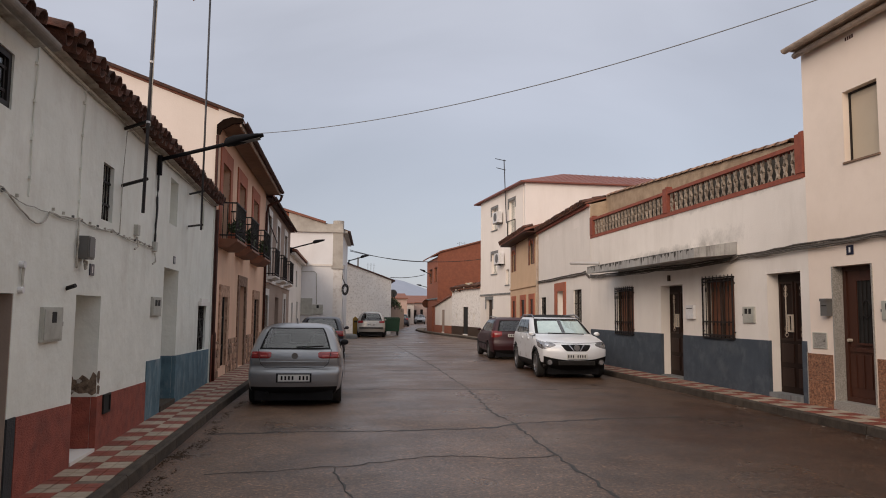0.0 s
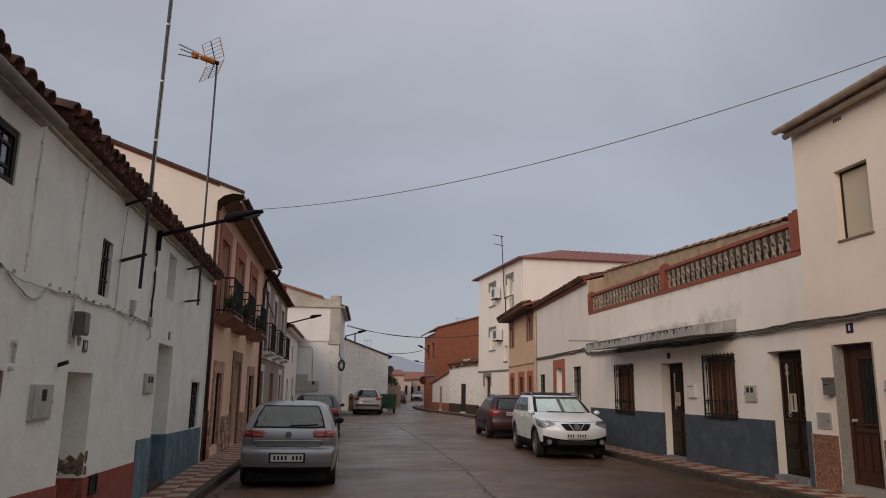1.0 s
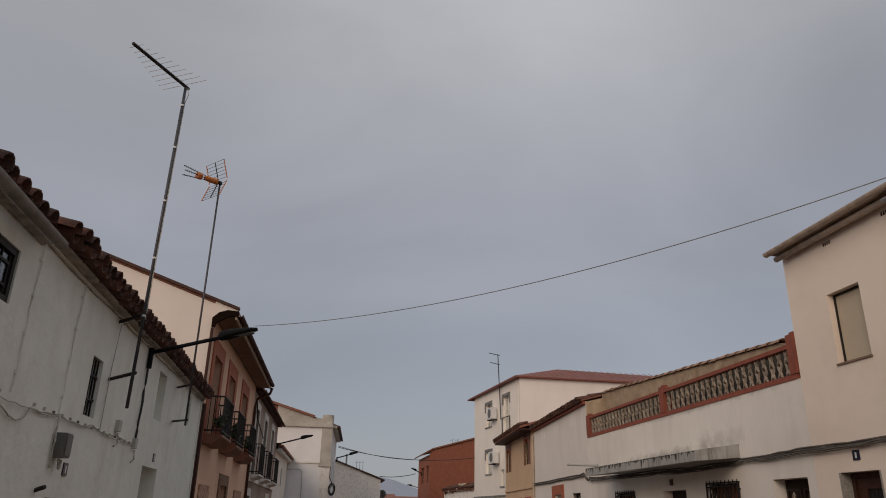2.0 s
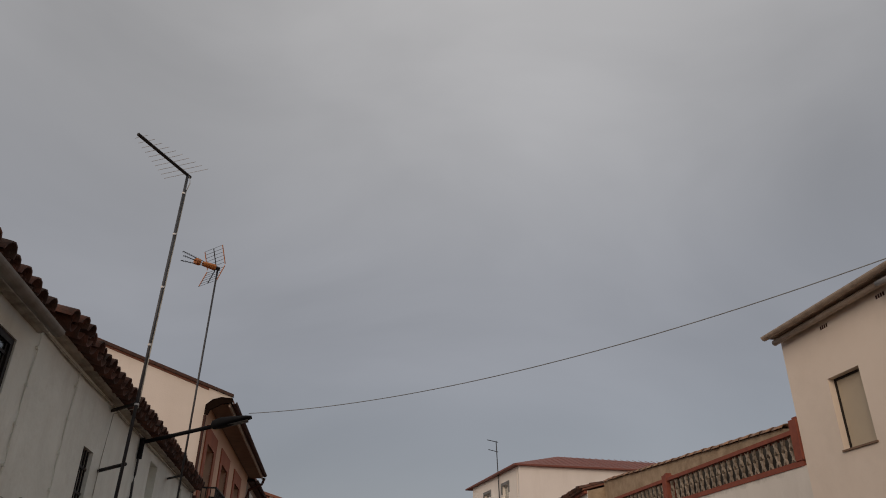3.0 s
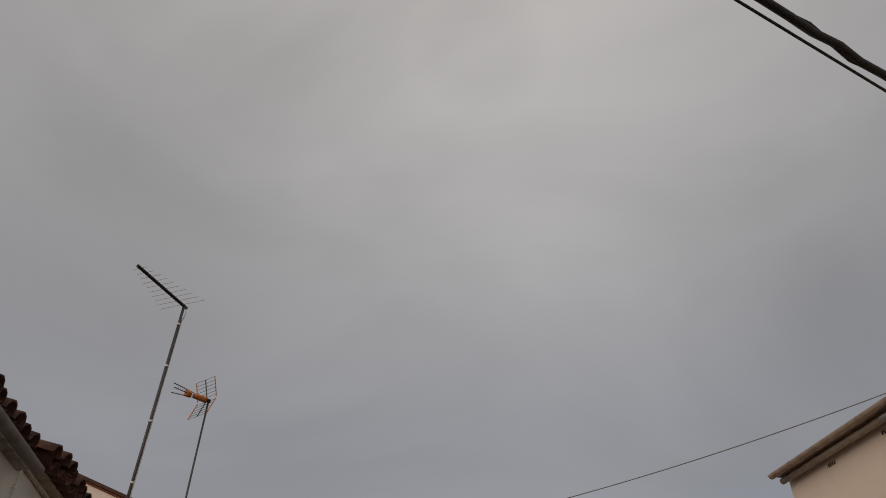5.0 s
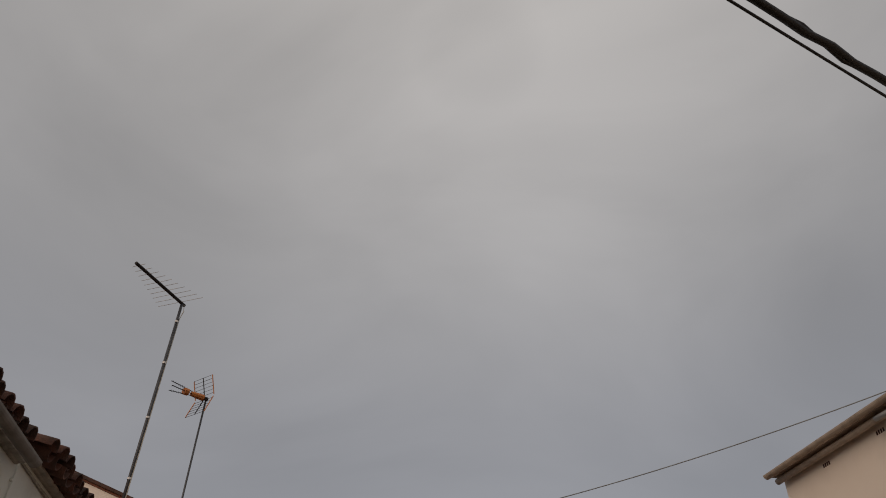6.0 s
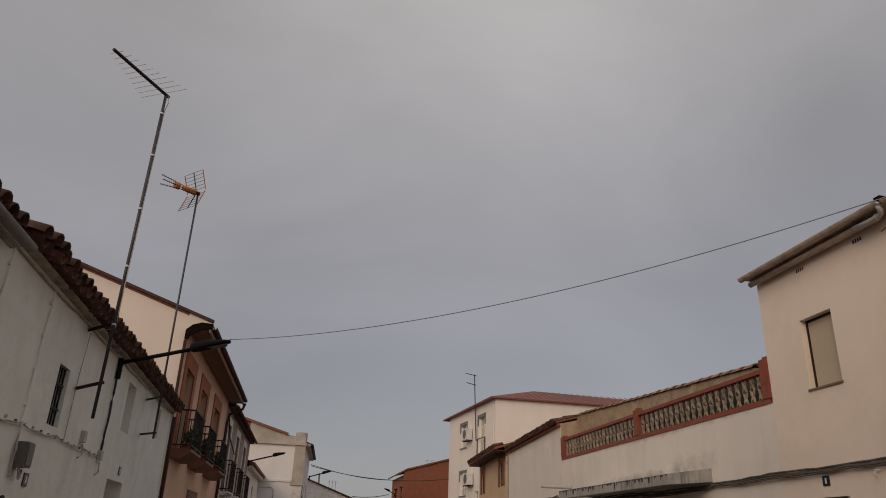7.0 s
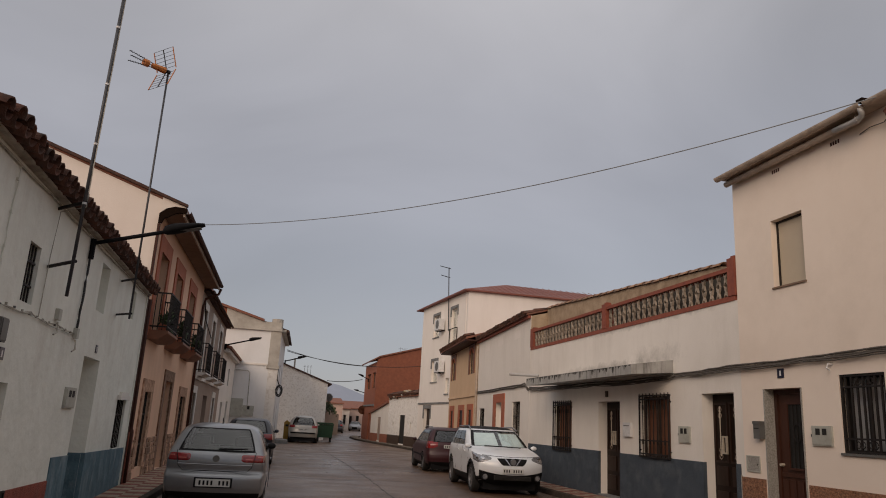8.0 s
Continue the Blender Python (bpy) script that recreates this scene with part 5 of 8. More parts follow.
# canopy slab over the doors
cb = BM()
prism(cb, [RF.p(13.4, o, z) for o, z in ((0.0, 2.88), (0.95, 2.79), (0.95, 2.99), (0.0, 3.14))], RF.p(19.6, 0, 0) - RF.p(13.4, 0, 0))
part("canopy", cb, M["canopyslab"], h, "weather-streaked grey concrete canopy slab", bevel=0.012)
part("canopy_spout", tube(BM(), [RF.p(19.3, 0.7, 3.07), RF.p(19.9, 1.35, 3.11)], 0.04, 10), M["pvc"], h)
part("spout_mouth", tube(BM(), [RF.p(19.9, 1.35, 3.11), RF.p(19.903, 1.353, 3.11)], 0.031, 10), M["dark"], h)
M["dripstain"] = surf("black_drip_stain", (0.075, 0.070, 0.062), (0.035, 0.033, 0.029), 14, 0.95)
rnd = random.Random(52)
dr = BM()
s = 13.42
while s < 19.55:
    wd = rnd.uniform(0.02, 0.11)
    ln = rnd.choice((0.02, 0.03, 0.05, 0.09, 0.15)) * rnd.uniform(0.7, 1.2)
    e = min(s + wd, 19.58)
    prism(dr, [RF.p(s, 0.9515, 2.982), RF.p(e, 0.9515, 2.982), RF.p(e - wd * 0.25, 0.9515, 2.982 - ln * 0.8), RF.p((s + e) / 2, 0.9515, 2.982 - ln), RF.p(s + wd * 0.2, 0.9515, 2.982 - ln * 0.7)], RF.p(0, 0.0025, 0) - RF.p(0, 0, 0))
    s = e + rnd.choice((0.001, 0.001, 0.02, 0.06))
tagged(part("drip_stains", dr, M["dripstain"], h), "black rain stains down the canopy edge", kind="stuff")
# near-black for the lattice gaps: their shade is put into this colour
M["gapshade"] = surf("painted_gap_shade", (0.060, 0.050, 0.038), (0.028, 0.025, 0.019), 6, 0.9, bump=0.4, bscale=30)
# parapet: red bands, posts and lattice blocks
pr = part("parapet", fbox(BM(), RF, 11.25, 21.86, -0.16, 0.015, 4.062, 4.155), M["redtrim"], h, "red-edged parapet of terracotta lattice blocks")
tpb = BM()
fbox(tpb, RF, 11.43, 16.44, -0.16, 0.015, 4.625, 4.70)
fbox(tpb, RF, 16.66, 21.62, -0.16, 0.015, 4.625, 4.70)
part("top_band", tpb, M["redtrim"], pr)
for a, c, z in ((11.22, 11.43, 4.86), (16.44, 16.66, 4.77), (21.62, 21.86, 4.74)):
    q = BM()
    fbox(q, RF, a, c, -0.2, 0.03, 4.157, z)
    fbox(q, RF, a + 0.05, c - 0.05, -0.15, -0.02, z + 0.001, z + 0.05)
    part("post", q, M["redtrim"], pr, bevel=0.01)
star = BM()
outl = []
for k in range(16):
    a = 2 * math.pi * k / 16
    r = 0.140 if k % 4 == 0 else (0.052 if k % 8 == 2 else (0.030 if k % 4 == 2 else 0.058))
    outl.append((r * math.cos(a + math.pi / 4) * 0.56, 0, r * math.sin(a + math.pi / 4) * 1.16))
prism(star, outl, (0, 0.045, 0))
bmesh.ops.recalc_face_normals(star, faces=star.faces)
star_me = bpy.data.meshes.new("lattice_block")
star.to_mesh(star_me)
star.free()
star_me.materials.append(M["lattice"])
rotR = Matrix((Vector((RF.d.x, RF.d.y, 0)), Vector((-RF.n.x, -RF.n.y, 0)), Vector((0, 0, 1)))).transposed().to_4x4()
rnd = random.Random(12)
for s_a, s_b, n in ((11.45, 16.42, 21), (16.68, 21.60, 21)):
    for i in range(n):
        for j in range(2):
            ob = new("lattice_block", star_me)
            ob.parent = pr
            ob.matrix_basis = Matrix.Translation(RF.p(s_a + (s_b - s_a) * (i + 0.5) / n, -0.02 + rnd.uniform(-0.006, 0.006), 4.155 + 0.235 * (j + 0.5)) - ORG[pr]) @ rotR
# stained wall with tile coping behind the parapet
bw = BM()
prism(bw, [RF.p(11.6, -0.55, 4.05), RF.p(21.86, -0.55, 4.05), RF.p(21.86, -0.55, 5.48), RF.p(12.5, -0.55, 5.0), RF.p(11.6, -0.55, 4.8)], RF.p(0, -0.25, 0) - RF.p(0, 0, 0))
tw = part("terrace_wall", bw, M["ochrewall"], h, "stained ochre wall with clay tile coping behind the parapet")
# added board, painted dark so the gaps in the lattice look shaded
part("upstand", fbox(BM(), RF, 11.62, 21.84, -0.549, -0.45, 4.052, 4.85), M["gapshade"], h, "dark board added behind the parapet, painting shade in the lattice gaps")
COPING = COVER.copy()
COPING.materials[0] = M["paletile"]
rnd = random.Random(5)
for k in range(24):
    s = 12.4 + 0.395 * k
    z = 5.0 + (s - 12.5) * 0.0513
    ob = new("coping_tile", COPING)
    ob.parent = tw
    dr = Vector((RF.d.x, RF.d.y, 0.0513)).normalized()
    upv = Vector((0, 0, 1))
    side = dr.cross(upv).normalized()
    ob.matrix_basis = Matrix.Translation(RF.p(s, -0.66, z - 0.01 + rnd.uniform(0, 0.015)) - ORG[tw]) @ Matrix((side * 1.9, dr, side.cross(dr))).transposed().to_4x4()

# ---------------------------------------------------------------- white house with the red door surround
h = thing("house", RW.p(4, -2, 0), "white two-storey house with red door surround and tiled eave", "house")
HO = [(1.16, 2.2, 0.9, 2.48), (3.72, 4.72, 0.13, 2.5), (6.75, 7.75, 0.9, 2.33)]
part("wall", pierced(RW, 0.05, 8.28, 0, 5.2, 0.3, HO), M["white"], h)
shell(h, RW, 0.05, 8.28, 5.05, 8, M["white"])
for i, (a, c, z0, z1) in enumerate(HO):
    if i == 1:
        recess(h, RW, a, c, z0, z1, 0.22, "whiteframe", "door", "pale closed door")
        surround(h, RW, a, c, 0.13, z1, 0.42, "brownred", 0.025, 0.32)
    else:
        window(h, RW, a, c, z0, z1, 0.14, "dark", "iron", bars=8)
for s in (1.4, 3.9, 6.2):
    part("blocked_vent", fbox(BM(), RW, s, s + 0.75, -0.02, 0.004, 4.62, 4.9), M["blockwhite"], h)
part("plinth", plinth(RW, [(0.05, 3.303), (5.137, 8.28)], 0, 0.95), M["slatedado"], h)
rf = slab_roof(h, RW, 0.05, 8.28, 5.21, 0.14, 1.1, 8, M["tilefar"], 0.05, ends=0.0)
eave_tiles(rf, RW, 0.1, 8.25, 5.19, 0.22, 0.27, 2, seed=7)
part("soffit", fbox(BM(), RW, 0.05, 8.28, 0.0, 0.10, 5.12, 5.20), M["redtrim"], h, bevel=0.02)
b = BM()
prism(b, [RW.p(0.04, o, z) for o, z in ((-0.01, 4.2), (-4.2, 4.2), (-4.2, 6.25), (-0.01, 5.19))], RW.p(0.06, 0, 0) - RW.p(0.04, 0, 0))
part("gable_wall", b, M["ochrewall"], h)

# ---------------------------------------------------------------- ochre house
h = thing("house", RW.p(12, -2, 0), "ochre two-storey house with arched red-brown openings", "house")
UP = [(9.1, 10.55, 3.9, 5.1), (13.95, 15.3, 3.83, 5.0)]
GN = [(9.1, 10.5), (11.2, 12.8), (13.9, 15.3)]
part("wall", pierced(RW, 8.32, 15.75, 0, 5.25, 0.3, [(a + 0.3, c - 0.3, z0, z1 - 0.12) for a, c, z0, z1 in UP] + [(a + 0.35, c - 0.35, 0.13, 2.3) for a, c in GN]), M["orange"], h)
shell(h, RW, 8.32, 15.75, 5.25, 8, M["orange"])
for a, c, z0, z1 in UP:
    surround(h, RW, a + 0.3, c - 0.3, z0, z1 - 0.12, 0.28, "shutterbrown", 0.03)
    w = window(h, RW, a + 0.3, c - 0.3, z0, z1 - 0.12, 0.04, "shutterbrown", "frame")
    part("arch", tube(BM(), [RW.p((a + c) / 2 + 0.4 * math.cos(q), 0.03, z1 - 0.3 + 0.25 * math.sin(q)) for q in [math.pi * k / 8 for k in range(9)]], 0.04, 5), M["brownred"], w)
for a, c in GN:
    surround(h, RW, a + 0.35, c - 0.35, 0.13, 2.3, 0.32, "brownred", 0.03, 0.25)
    recess(h, RW, a + 0.35, c - 0.35, 0.13, 2.3, 0.02, "darkwood")
part("string_course", fbox(BM(), RW, 8.32, 15.75, 0.0, 0.05, 2.88, 2.97), M["orange"], h, bevel=0.012)
rf = slab_roof(h, RW, 8.32, 15.75, 5.28, 0.6, 1.4, 8, M["tilefar"], 0.1, ends=0.05)
eave_tiles(rf, RW, 8.3, 15.7, 5.33, 0.64, 0.33, 1, seed=8)
part("soffit", fbox(BM(), RW, 8.3, 15.75, 0.0, 0.56, 5.22, 5.27), M["downpipe"], h)
b = BM()
tube(b, [RW.p(8.3, 0.06, 5.0), RW.p(8.3, 0.06, 0.2)], 0.05, 8)
part("downpipe", b, M["gutter"], h)
b = BM()
prism(b, [RW.p(8.31, o, z) for o, z in ((-0.1, 4.8), (-8, 4.8), (-8, 5.3), (-4, 6.68), (-0.1, 5.42))], RW.p(0.05, 0, 0) - RW.p(0.03, 0, 0))
part("gable_wall", b, M["orange"], h)

# ---------------------------------------------------------------- three-storey white block
h = thing("house", BF.p(4, -2, 0), "white three-storey block with red sheet roof", "apartment block")
UPB = [(4.75, 5.85, 6.75, 8.1), (1.65, 2.65, 6.1, 8.15), (4.75, 5.85, 4.05, 5.32), (2.6, 3.2, 3.3, 4.2)]
part("wall", pierced(BF, 0.3, 8.13, 0, 8.85, 0.3, UPB + [(5.7, 6.9, 0.13, 2.5)]), M["blockwhite"], h)
for k, (a, c, z0, z1) in enumerate(UPB):
    window(h, BF, a, c, z0, z1, 0.12, "curtain", "whiteframe", sill="concrete")
    if k != 3:
        surround(h, BF, a, c, z1 - 0.45, z1, 0.16, "concrete", 0.02)
recess(h, BF, 5.7, 6.9, 0.13, 2.5, 0.2, "darkwood")
surround(h, BF, 5.7, 6.9, 1.9, 2.5, 0.2, "concrete", 0.02)
part("balcony_rail", frame_of(BM(), BF, 1.5, 2.8, 6.1, 7.0, 0.02, 0.06, 0.04), M["iron"], h)
part("string_course", fbox(BM(), BF, 0.3, 8.13, 0.0, 0.05, 2.75, 2.85), M["concrete"], h)
sd = BM()
prism(sd, [(10.45, 37.5, 0), (24, 37.5, 0), (24, 37.5, 8.95), (10.45, 37.5, 8.9)], (0, 0.3, 0))
part("side_wall", sd, M["blockwhite"], h)
part("back_wall", wbox(BM(), 10.2, 24, 46.0, 46.3, 0, 8.9), M["blockwhite"], h)
hip = BM()
e = [(10.15, 37.3, 8.9), (24, 37.3, 8.9), (24, 46.5, 8.9), (9.4, 46.5, 8.9)]
t = [(13.6, 40.5, 10.0), (24, 41.0, 9.95), (24, 43, 9.95), (13.2, 43.4, 10.0)]
ve, vt, vb = [hip.verts.new(q) for q in e], [hip.verts.new(q) for q in t], [hip.verts.new((q[0], q[1], 8.82)) for q in e]
for k in range(4):
    hip.faces.new((ve[k], ve[(k + 1) % 4], vt[(k + 1) % 4], vt[k]))
    hip.faces.new((vb[k], vb[(k + 1) % 4], ve[(k + 1) % 4], ve[k]))
hip.faces.new(vt)
hip.faces.new(vb[::-1])
rf = part("roof", hip, M["roofmetal"], h, "red ribbed sheet-metal hip roof")
for k in range(34):
    x = 11.0 + k * 0.38
    z1 = 10.0 if x > 13.6 else 8.9 + 1.1 * (x - 10.15) / 3.45
    y1 = 40.5 if x > 13.6 else 37.3 + 3.2 * (x - 10.15) / 3.45
    part("rib", tube(BM(), [(x, 37.35, 8.9), (x, y1, z1)], 0.014, 4), M["roofmetal"], rf)
for a, z in ((3.6, 7.05), (3.3, 4.55)):
    ac = thing("air_conditioner", BF.p(a, 0.3, z), "white air-conditioning unit on wall brackets", "air conditioner")
    part("casing", fbox(BM(), BF, a, a + 0.9, 0.08, 0.4, z, z + 0.65), M["signwhite"], ac, bevel=0.03)
    part("fan_grille", tube(BM(), [BF.p(a + 0.4, 0.4, z + 0.33), BF.p(a + 0.4, 0.415, z + 0.33)], 0.26, 16), M["meterdark"], ac)
    part("bracket", fbox(BM(), BF, a + 0.1, a + 0.15, 0.0, 0.4, z - 0.05, z - 0.002), M["iron"], ac)
    part("bracket", fbox(BM(), BF, a + 0.75, a + 0.8, 0.0, 0.4, z - 0.05, z - 0.002), M["iron"], ac)

# ruined low white house, shed and brick house beyond
h = thing("house", RU.p(3, -2, 0), "low whitewashed ruin with dark doorway and crumbling tiled top", "house")
part("wall", pierced(RU, 0.05, 6.72, 0, 3.3, 0.4, [(2.75, 3.95, 0.2, 2.08), (5.3, 5.55, 1.3, 1.6), (1.3, 1.6, 1.2, 1.6)], top=lambda s: 3.42 - 0.03 * s + 0.06 * math.sin(s * 5)), M["flaking"], h)
# near-black panel painting the darkness of the open doorway
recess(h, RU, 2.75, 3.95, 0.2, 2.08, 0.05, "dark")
part("plinth", plinth(RU, [(0.05, 2.753), (3.947, 6.72)], 0, 0.72), M["frame"], h)
for a, c in ((5.3, 5.55), (1.3, 1.6)):
    recess(h, RU, a, c, 1.2, 1.6, 0.25, "dark", "window")
shell(h, RU, 0.05, 6.72, 3.1, 6, M["flaking"])
rf = slab_roof(h, RU, 0.05, 6.72, 3.28, 0.15, 0.9, 6, M["tilefar"], 0.08, ends=0)
eave_tiles(rf, RU, 0.1, 6.7, 3.36, 0.22, 0.35, 2, seed=15, pitch=0.26)
# broken tiles and rubble along the top of the ruin
rnd = random.Random(61)
for k in range(70):
    s = rnd.uniform(0.1, 6.6)
    o, z, r = rnd.uniform(-0.5, 0.15), 3.38 - 0.03 * s + rnd.uniform(0.0, 0.42) * (1.1 - s / 7), rnd.uniform(0.06, 0.16)
    b = BM()
    wbox(b, -r * rnd.uniform(0.6, 1.5), r, -r, r * rnd.uniform(0.6, 1.4), -r * 0.35, r * 0.35)
    bmesh.ops.transform(b, matrix=Matrix.Translation(RU.p(s, o, z)) @ Euler((rnd.uniform(-0.6, 0.6), rnd.uniform(-0.6, 0.6), rnd.uniform(0, 3))).to_matrix().to_4x4(), verts=b.verts)
    part("rubble_piece", b, M["stainedwhite"] if k % 3 == 0 else M["tile"] if k % 3 == 1 else M["ochrewall"], h)
BH = Facade((8.96, 52.32), (8.0, 60.0), -1)
h = thing("house", BH.p(3, -2, 0), "low white lean-to with brick-red plinth", "shed")
part("wall", pierced(BH, 0.02, 4.6, 0, 2.6, 0.3, [(1.9, 2.7, 0.2, 1.9)], top=lambda s: 2.9 - 0.16 * s), M["white"], h)
recess(h, BH, 1.9, 2.7, 0.2, 1.9, 0.04, "taupe")
part("plinth", plinth(BH, [(0.02, 1.903), (2.697, 4.6)], 0, 0.7), M["brick"], h)
b = BM()
prism(b, [BH.p(0.02, 0.15, 2.9), BH.p(4.6, 0.15, 2.16), BH.p(4.6, 0.15, 2.28), BH.p(0.02, 0.15, 3.02)], BH.p(0, -5, 0) - BH.p(0, 0, 0))
part("roof", b, M["tilefar"], h)
h = thing("house", (11, 80, 0), "plain pale terraced house further up the street", "house")
FR = Facade((9.8, 68), (15.0, 100), -1)
part("wall", pierced(FR, 0, 32, 0, 6.0, 0.3, []), M["cream"], h)
shell(h, FR, 0, 32, 6.0, 7, M["cream"])
slab_roof(h, FR, 0, 32, 6.0, 0.3, 1.2, 7, M["tilefar"])
KF = Facade((8.60, 57.1), (8.60, 63.5), -1)
h = thing("house", KF.p(3, -2, 0), "two-storey red brick house with gable wall and tiled eave", "house")
UPK = [(0.5, 2.0, 4.15, 5.4), (3.1, 5.1, 4.15, 5.4)]
part("wall", pierced(KF, 0.0, 6.4, 0, 6.2, 0.3, UPK + [(2.0, 3.0, 0.13, 2.2)]), M["brick"], h)
for a, c, z0, z1 in UPK:
    window(h, KF, a, c, z0, z1, 0.12, "dark", "frame")
recess(h, KF, 2.0, 3.0, 0.13, 2.2, 0.2, "darkwood")
sd = BM()
prism(sd, [(8.62, 57.08, 0), (18, 57.08, 0), (18, 57.08, 9.14), (8.80, 57.08, 6.58), (8.62, 57.08, 6.42)], (0, 0.3, 0))
part("gable_wall", sd, M["brick"], h)
rb = BM()
prism(rb, [(8.27, 56.95, 6.26), (8.80, 56.95, 6.57), (18, 56.95, 9.13), (18, 56.95, 9.25), (8.78, 56.95, 6.67), (8.24, 56.95, 6.36)], (0, 6.8, 0))
part("roof", rb, M["tilefar"], h)
part("string_course", fbox(BM(), KF, 0, 6.4, 0.0, 0.06, 2.75, 2.88), M["concrete"], h)
part("back_wall", wbox(BM(), 8.62, 18, 63.3, 63.6, 0, 6.1), M["brick"], h)

# ---------------------------------------------------------------- fixtures on the left houses
def street_lamp(base, tip, head, label, conduit=None, s=1.0):
    base, tip = Vector(base), Vector(tip)
    t = thing("street_lamp", base, label, "street lamp", "lamps on wall arms")
    d = (tip - base)
    neck = base + d * (1 - head / d.length)
    part("arm", tube(BM(), [base, neck + d.normalized() * 0.05], 0.028 * s, 8), M["lampblack"], t, smooth=True)
    side = d.cross(Vector((0, 0, 1))).normalized()
    up = side.cross(d).normalized()
    b = BM()
    prof = [(0.0, 0.04, 0.04), (0.06, 0.08, 0.085), (0.25, 0.12, 0.10), (0.45, 0.13, 0.085), (0.85, 0.11, 0.045), (1.0, 0.05, 0.028)]
    rings = []
    for q, w, hh in prof:
        c = neck + (tip - neck) * q
        rings.append([b.verts.new(c + side * (w * s * math.cos(a)) + up * (hh * s * math.sin(a) * (1.0 if math.sin(a) > 0 else 0.5))) for a in [2 * math.pi * k / 12 for k in range(12)]])
    for A, B in zip(rings, rings[1:]):
        for k in range(12):
            b.faces.new((A[k], A[(k + 1) % 12], B[(k + 1) % 12], B[k]))
    b.faces.new(rings[0])
    b.faces.new(rings[-1][::-1])
    part("lamp_head", b, M["lampblack"], t, "flat dark LED lamp head", smooth=True)
    b = BM()
    cs = [neck + (tip - neck) * q + side * (sg * 0.075 * s) - up * 0.031 * s for q, sg in ((0.4, -1), (0.4, 1), (0.9, 1), (0.9, -1))]
    prism(b, cs, -up * 0.006)
    part("diffuser", b, M["meterdark"], t)
    part("wall_plate", tube(BM(), [base - Vector((0, 0, 0.22)), base + Vector((0, 0, 0.06))], 0.035 * s, 8), M["lampblack"], t)
    if conduit:
        part("conduit", tube(BM(), conduit, 0.016, 6), M["blackcable"], t)
    return t


street_lamp(LF.p(10.42, 0.04, 3.74), (-1.0, 10.42, 4.16), 0.56, "dark street lamp on a wall arm",
            along(LF, [(10.42, 3.6), (10.44, 3.2), (10.40, 2.8), (10.42, 2.45)], 0.02, 3, 0.006))
street_lamp((-1.95, 36.0, 4.75), (-0.31, 36.0, 5.22), 0.6, "dark street lamp on a wall arm", s=1.2)
street_lamp((1.17, 46.5, 4.95), (2.5, 46.5, 5.35), 0.6, "dark street lamp on a wall arm", s=1.2)
street_lamp((8.58, 61.5, 5.0), (7.7, 61.5, 5.4), 0.5, "dark street lamp on a wall arm", s=1.2)
street_lamp(FR.p(4, 0.02, 4.1), FR.p(4, 1.75, 4.5), 0.5, "dark street lamp on a wall arm", s=1.2)
street_lamp(FR.p(20, 0.02, 5.0), FR.p(20, 0.95, 5.35), 0.5, "dark street lamp on a wall arm", s=1.2)

# aerial with a long comb of rods
a1 = thing("tv_aerial", LF.p(8.5, 0.32, 2.72), "galvanised aerial mast bracketed to the whitewashed wall", "aerial")
top1 = LF.p(8.62, 0.32, 6.97)
part("mast", tube(BM(), [LF.p(8.45, 0.32, 2.72), top1], 0.019, 8), M["galv"], a1, smooth=True)
for q in (0.25, 0.42, 0.6, 0.78, 0.93):
    c = LF.p(8.45, 0.32, 2.72).lerp(top1, q)
    part("joint_band", tube(BM(), [c - Vector((0, 0, 0.012)), c + Vector((0, 0, 0.012))], 0.024, 8), M["signwhite"], a1)
tipb = Vector((-2.60, 7.78, 6.98))
part("boom", tube(BM(), [top1 + (top1 - tipb) * 0.06, tipb], 0.022, 6), M["iron"], a1)
bd = (tipb - top1)
bs = bd.cross(Vector((0, 0, 1))).normalized()
for k in range(10):
    c = top1 + bd * (0.04 + 0.1 * k)
    l = 0.36 - 0.029 * k
    part("rod", tube(BM(), [c - bs * l, c + bs * l], 0.0032, 5), M["pvc"], a1)
for zb, sb in ((3.80, 8.76), (3.12, 8.76)):
    part("bracket", tube(BM(), [LF.p(sb, -0.02, zb - 0.05), LF.p(8.49, 0.34, zb)], 0.02, 6), M["iron"], a1)
part("aerial_cable", tube(BM(), [top1 + Vector((0.03, 0, -0.02)), top1 + Vector((0.05, 0.0, -0.12)), top1 + Vector((0.022, 0, -0.25)), LF.p(8.5, 0.345, 4.2), LF.p(8.52, 0.34, 3.75), LF.p(8.75, 0.03, 3.72), LF.p(8.72, 0.015, 3.2), LF.p(8.7, 0.015, 2.5)], 0.006, 5), M["palecable"], a1)

# orange grid aerial
a2 = thing("tv_aerial", LF.p(12.28, 0.32, 2.96), "aerial with orange body and folded grid reflector on a mast", "aerial")
top2 = LF.p(12.28, 0.32, 7.30)
part("mast", tube(BM(), [LF.p(12.28, 0.32, 2.96), top2], 0.017, 8), M["galv"], a2, smooth=True)
for zb in (3.62, 3.05):
    part("bracket", tube(BM(), [LF.p(12.95, -0.02, zb + 0.04), LF.p(12.28, 0.34, zb)], 0.018, 6), M["iron"], a2)
fwd = Vector((-0.72, -0.66, -0.07)).normalized()
sd2 = Vector((0.70, -0.71, 0.0)).normalized()
c0 = top2 + Vector((-0.02, -0.045, -0.03))
part("mast_clamp", tube(BM(), [top2 - Vector((0, 0, 0.05)), c0], 0.02, 6), M["iron"], a2)
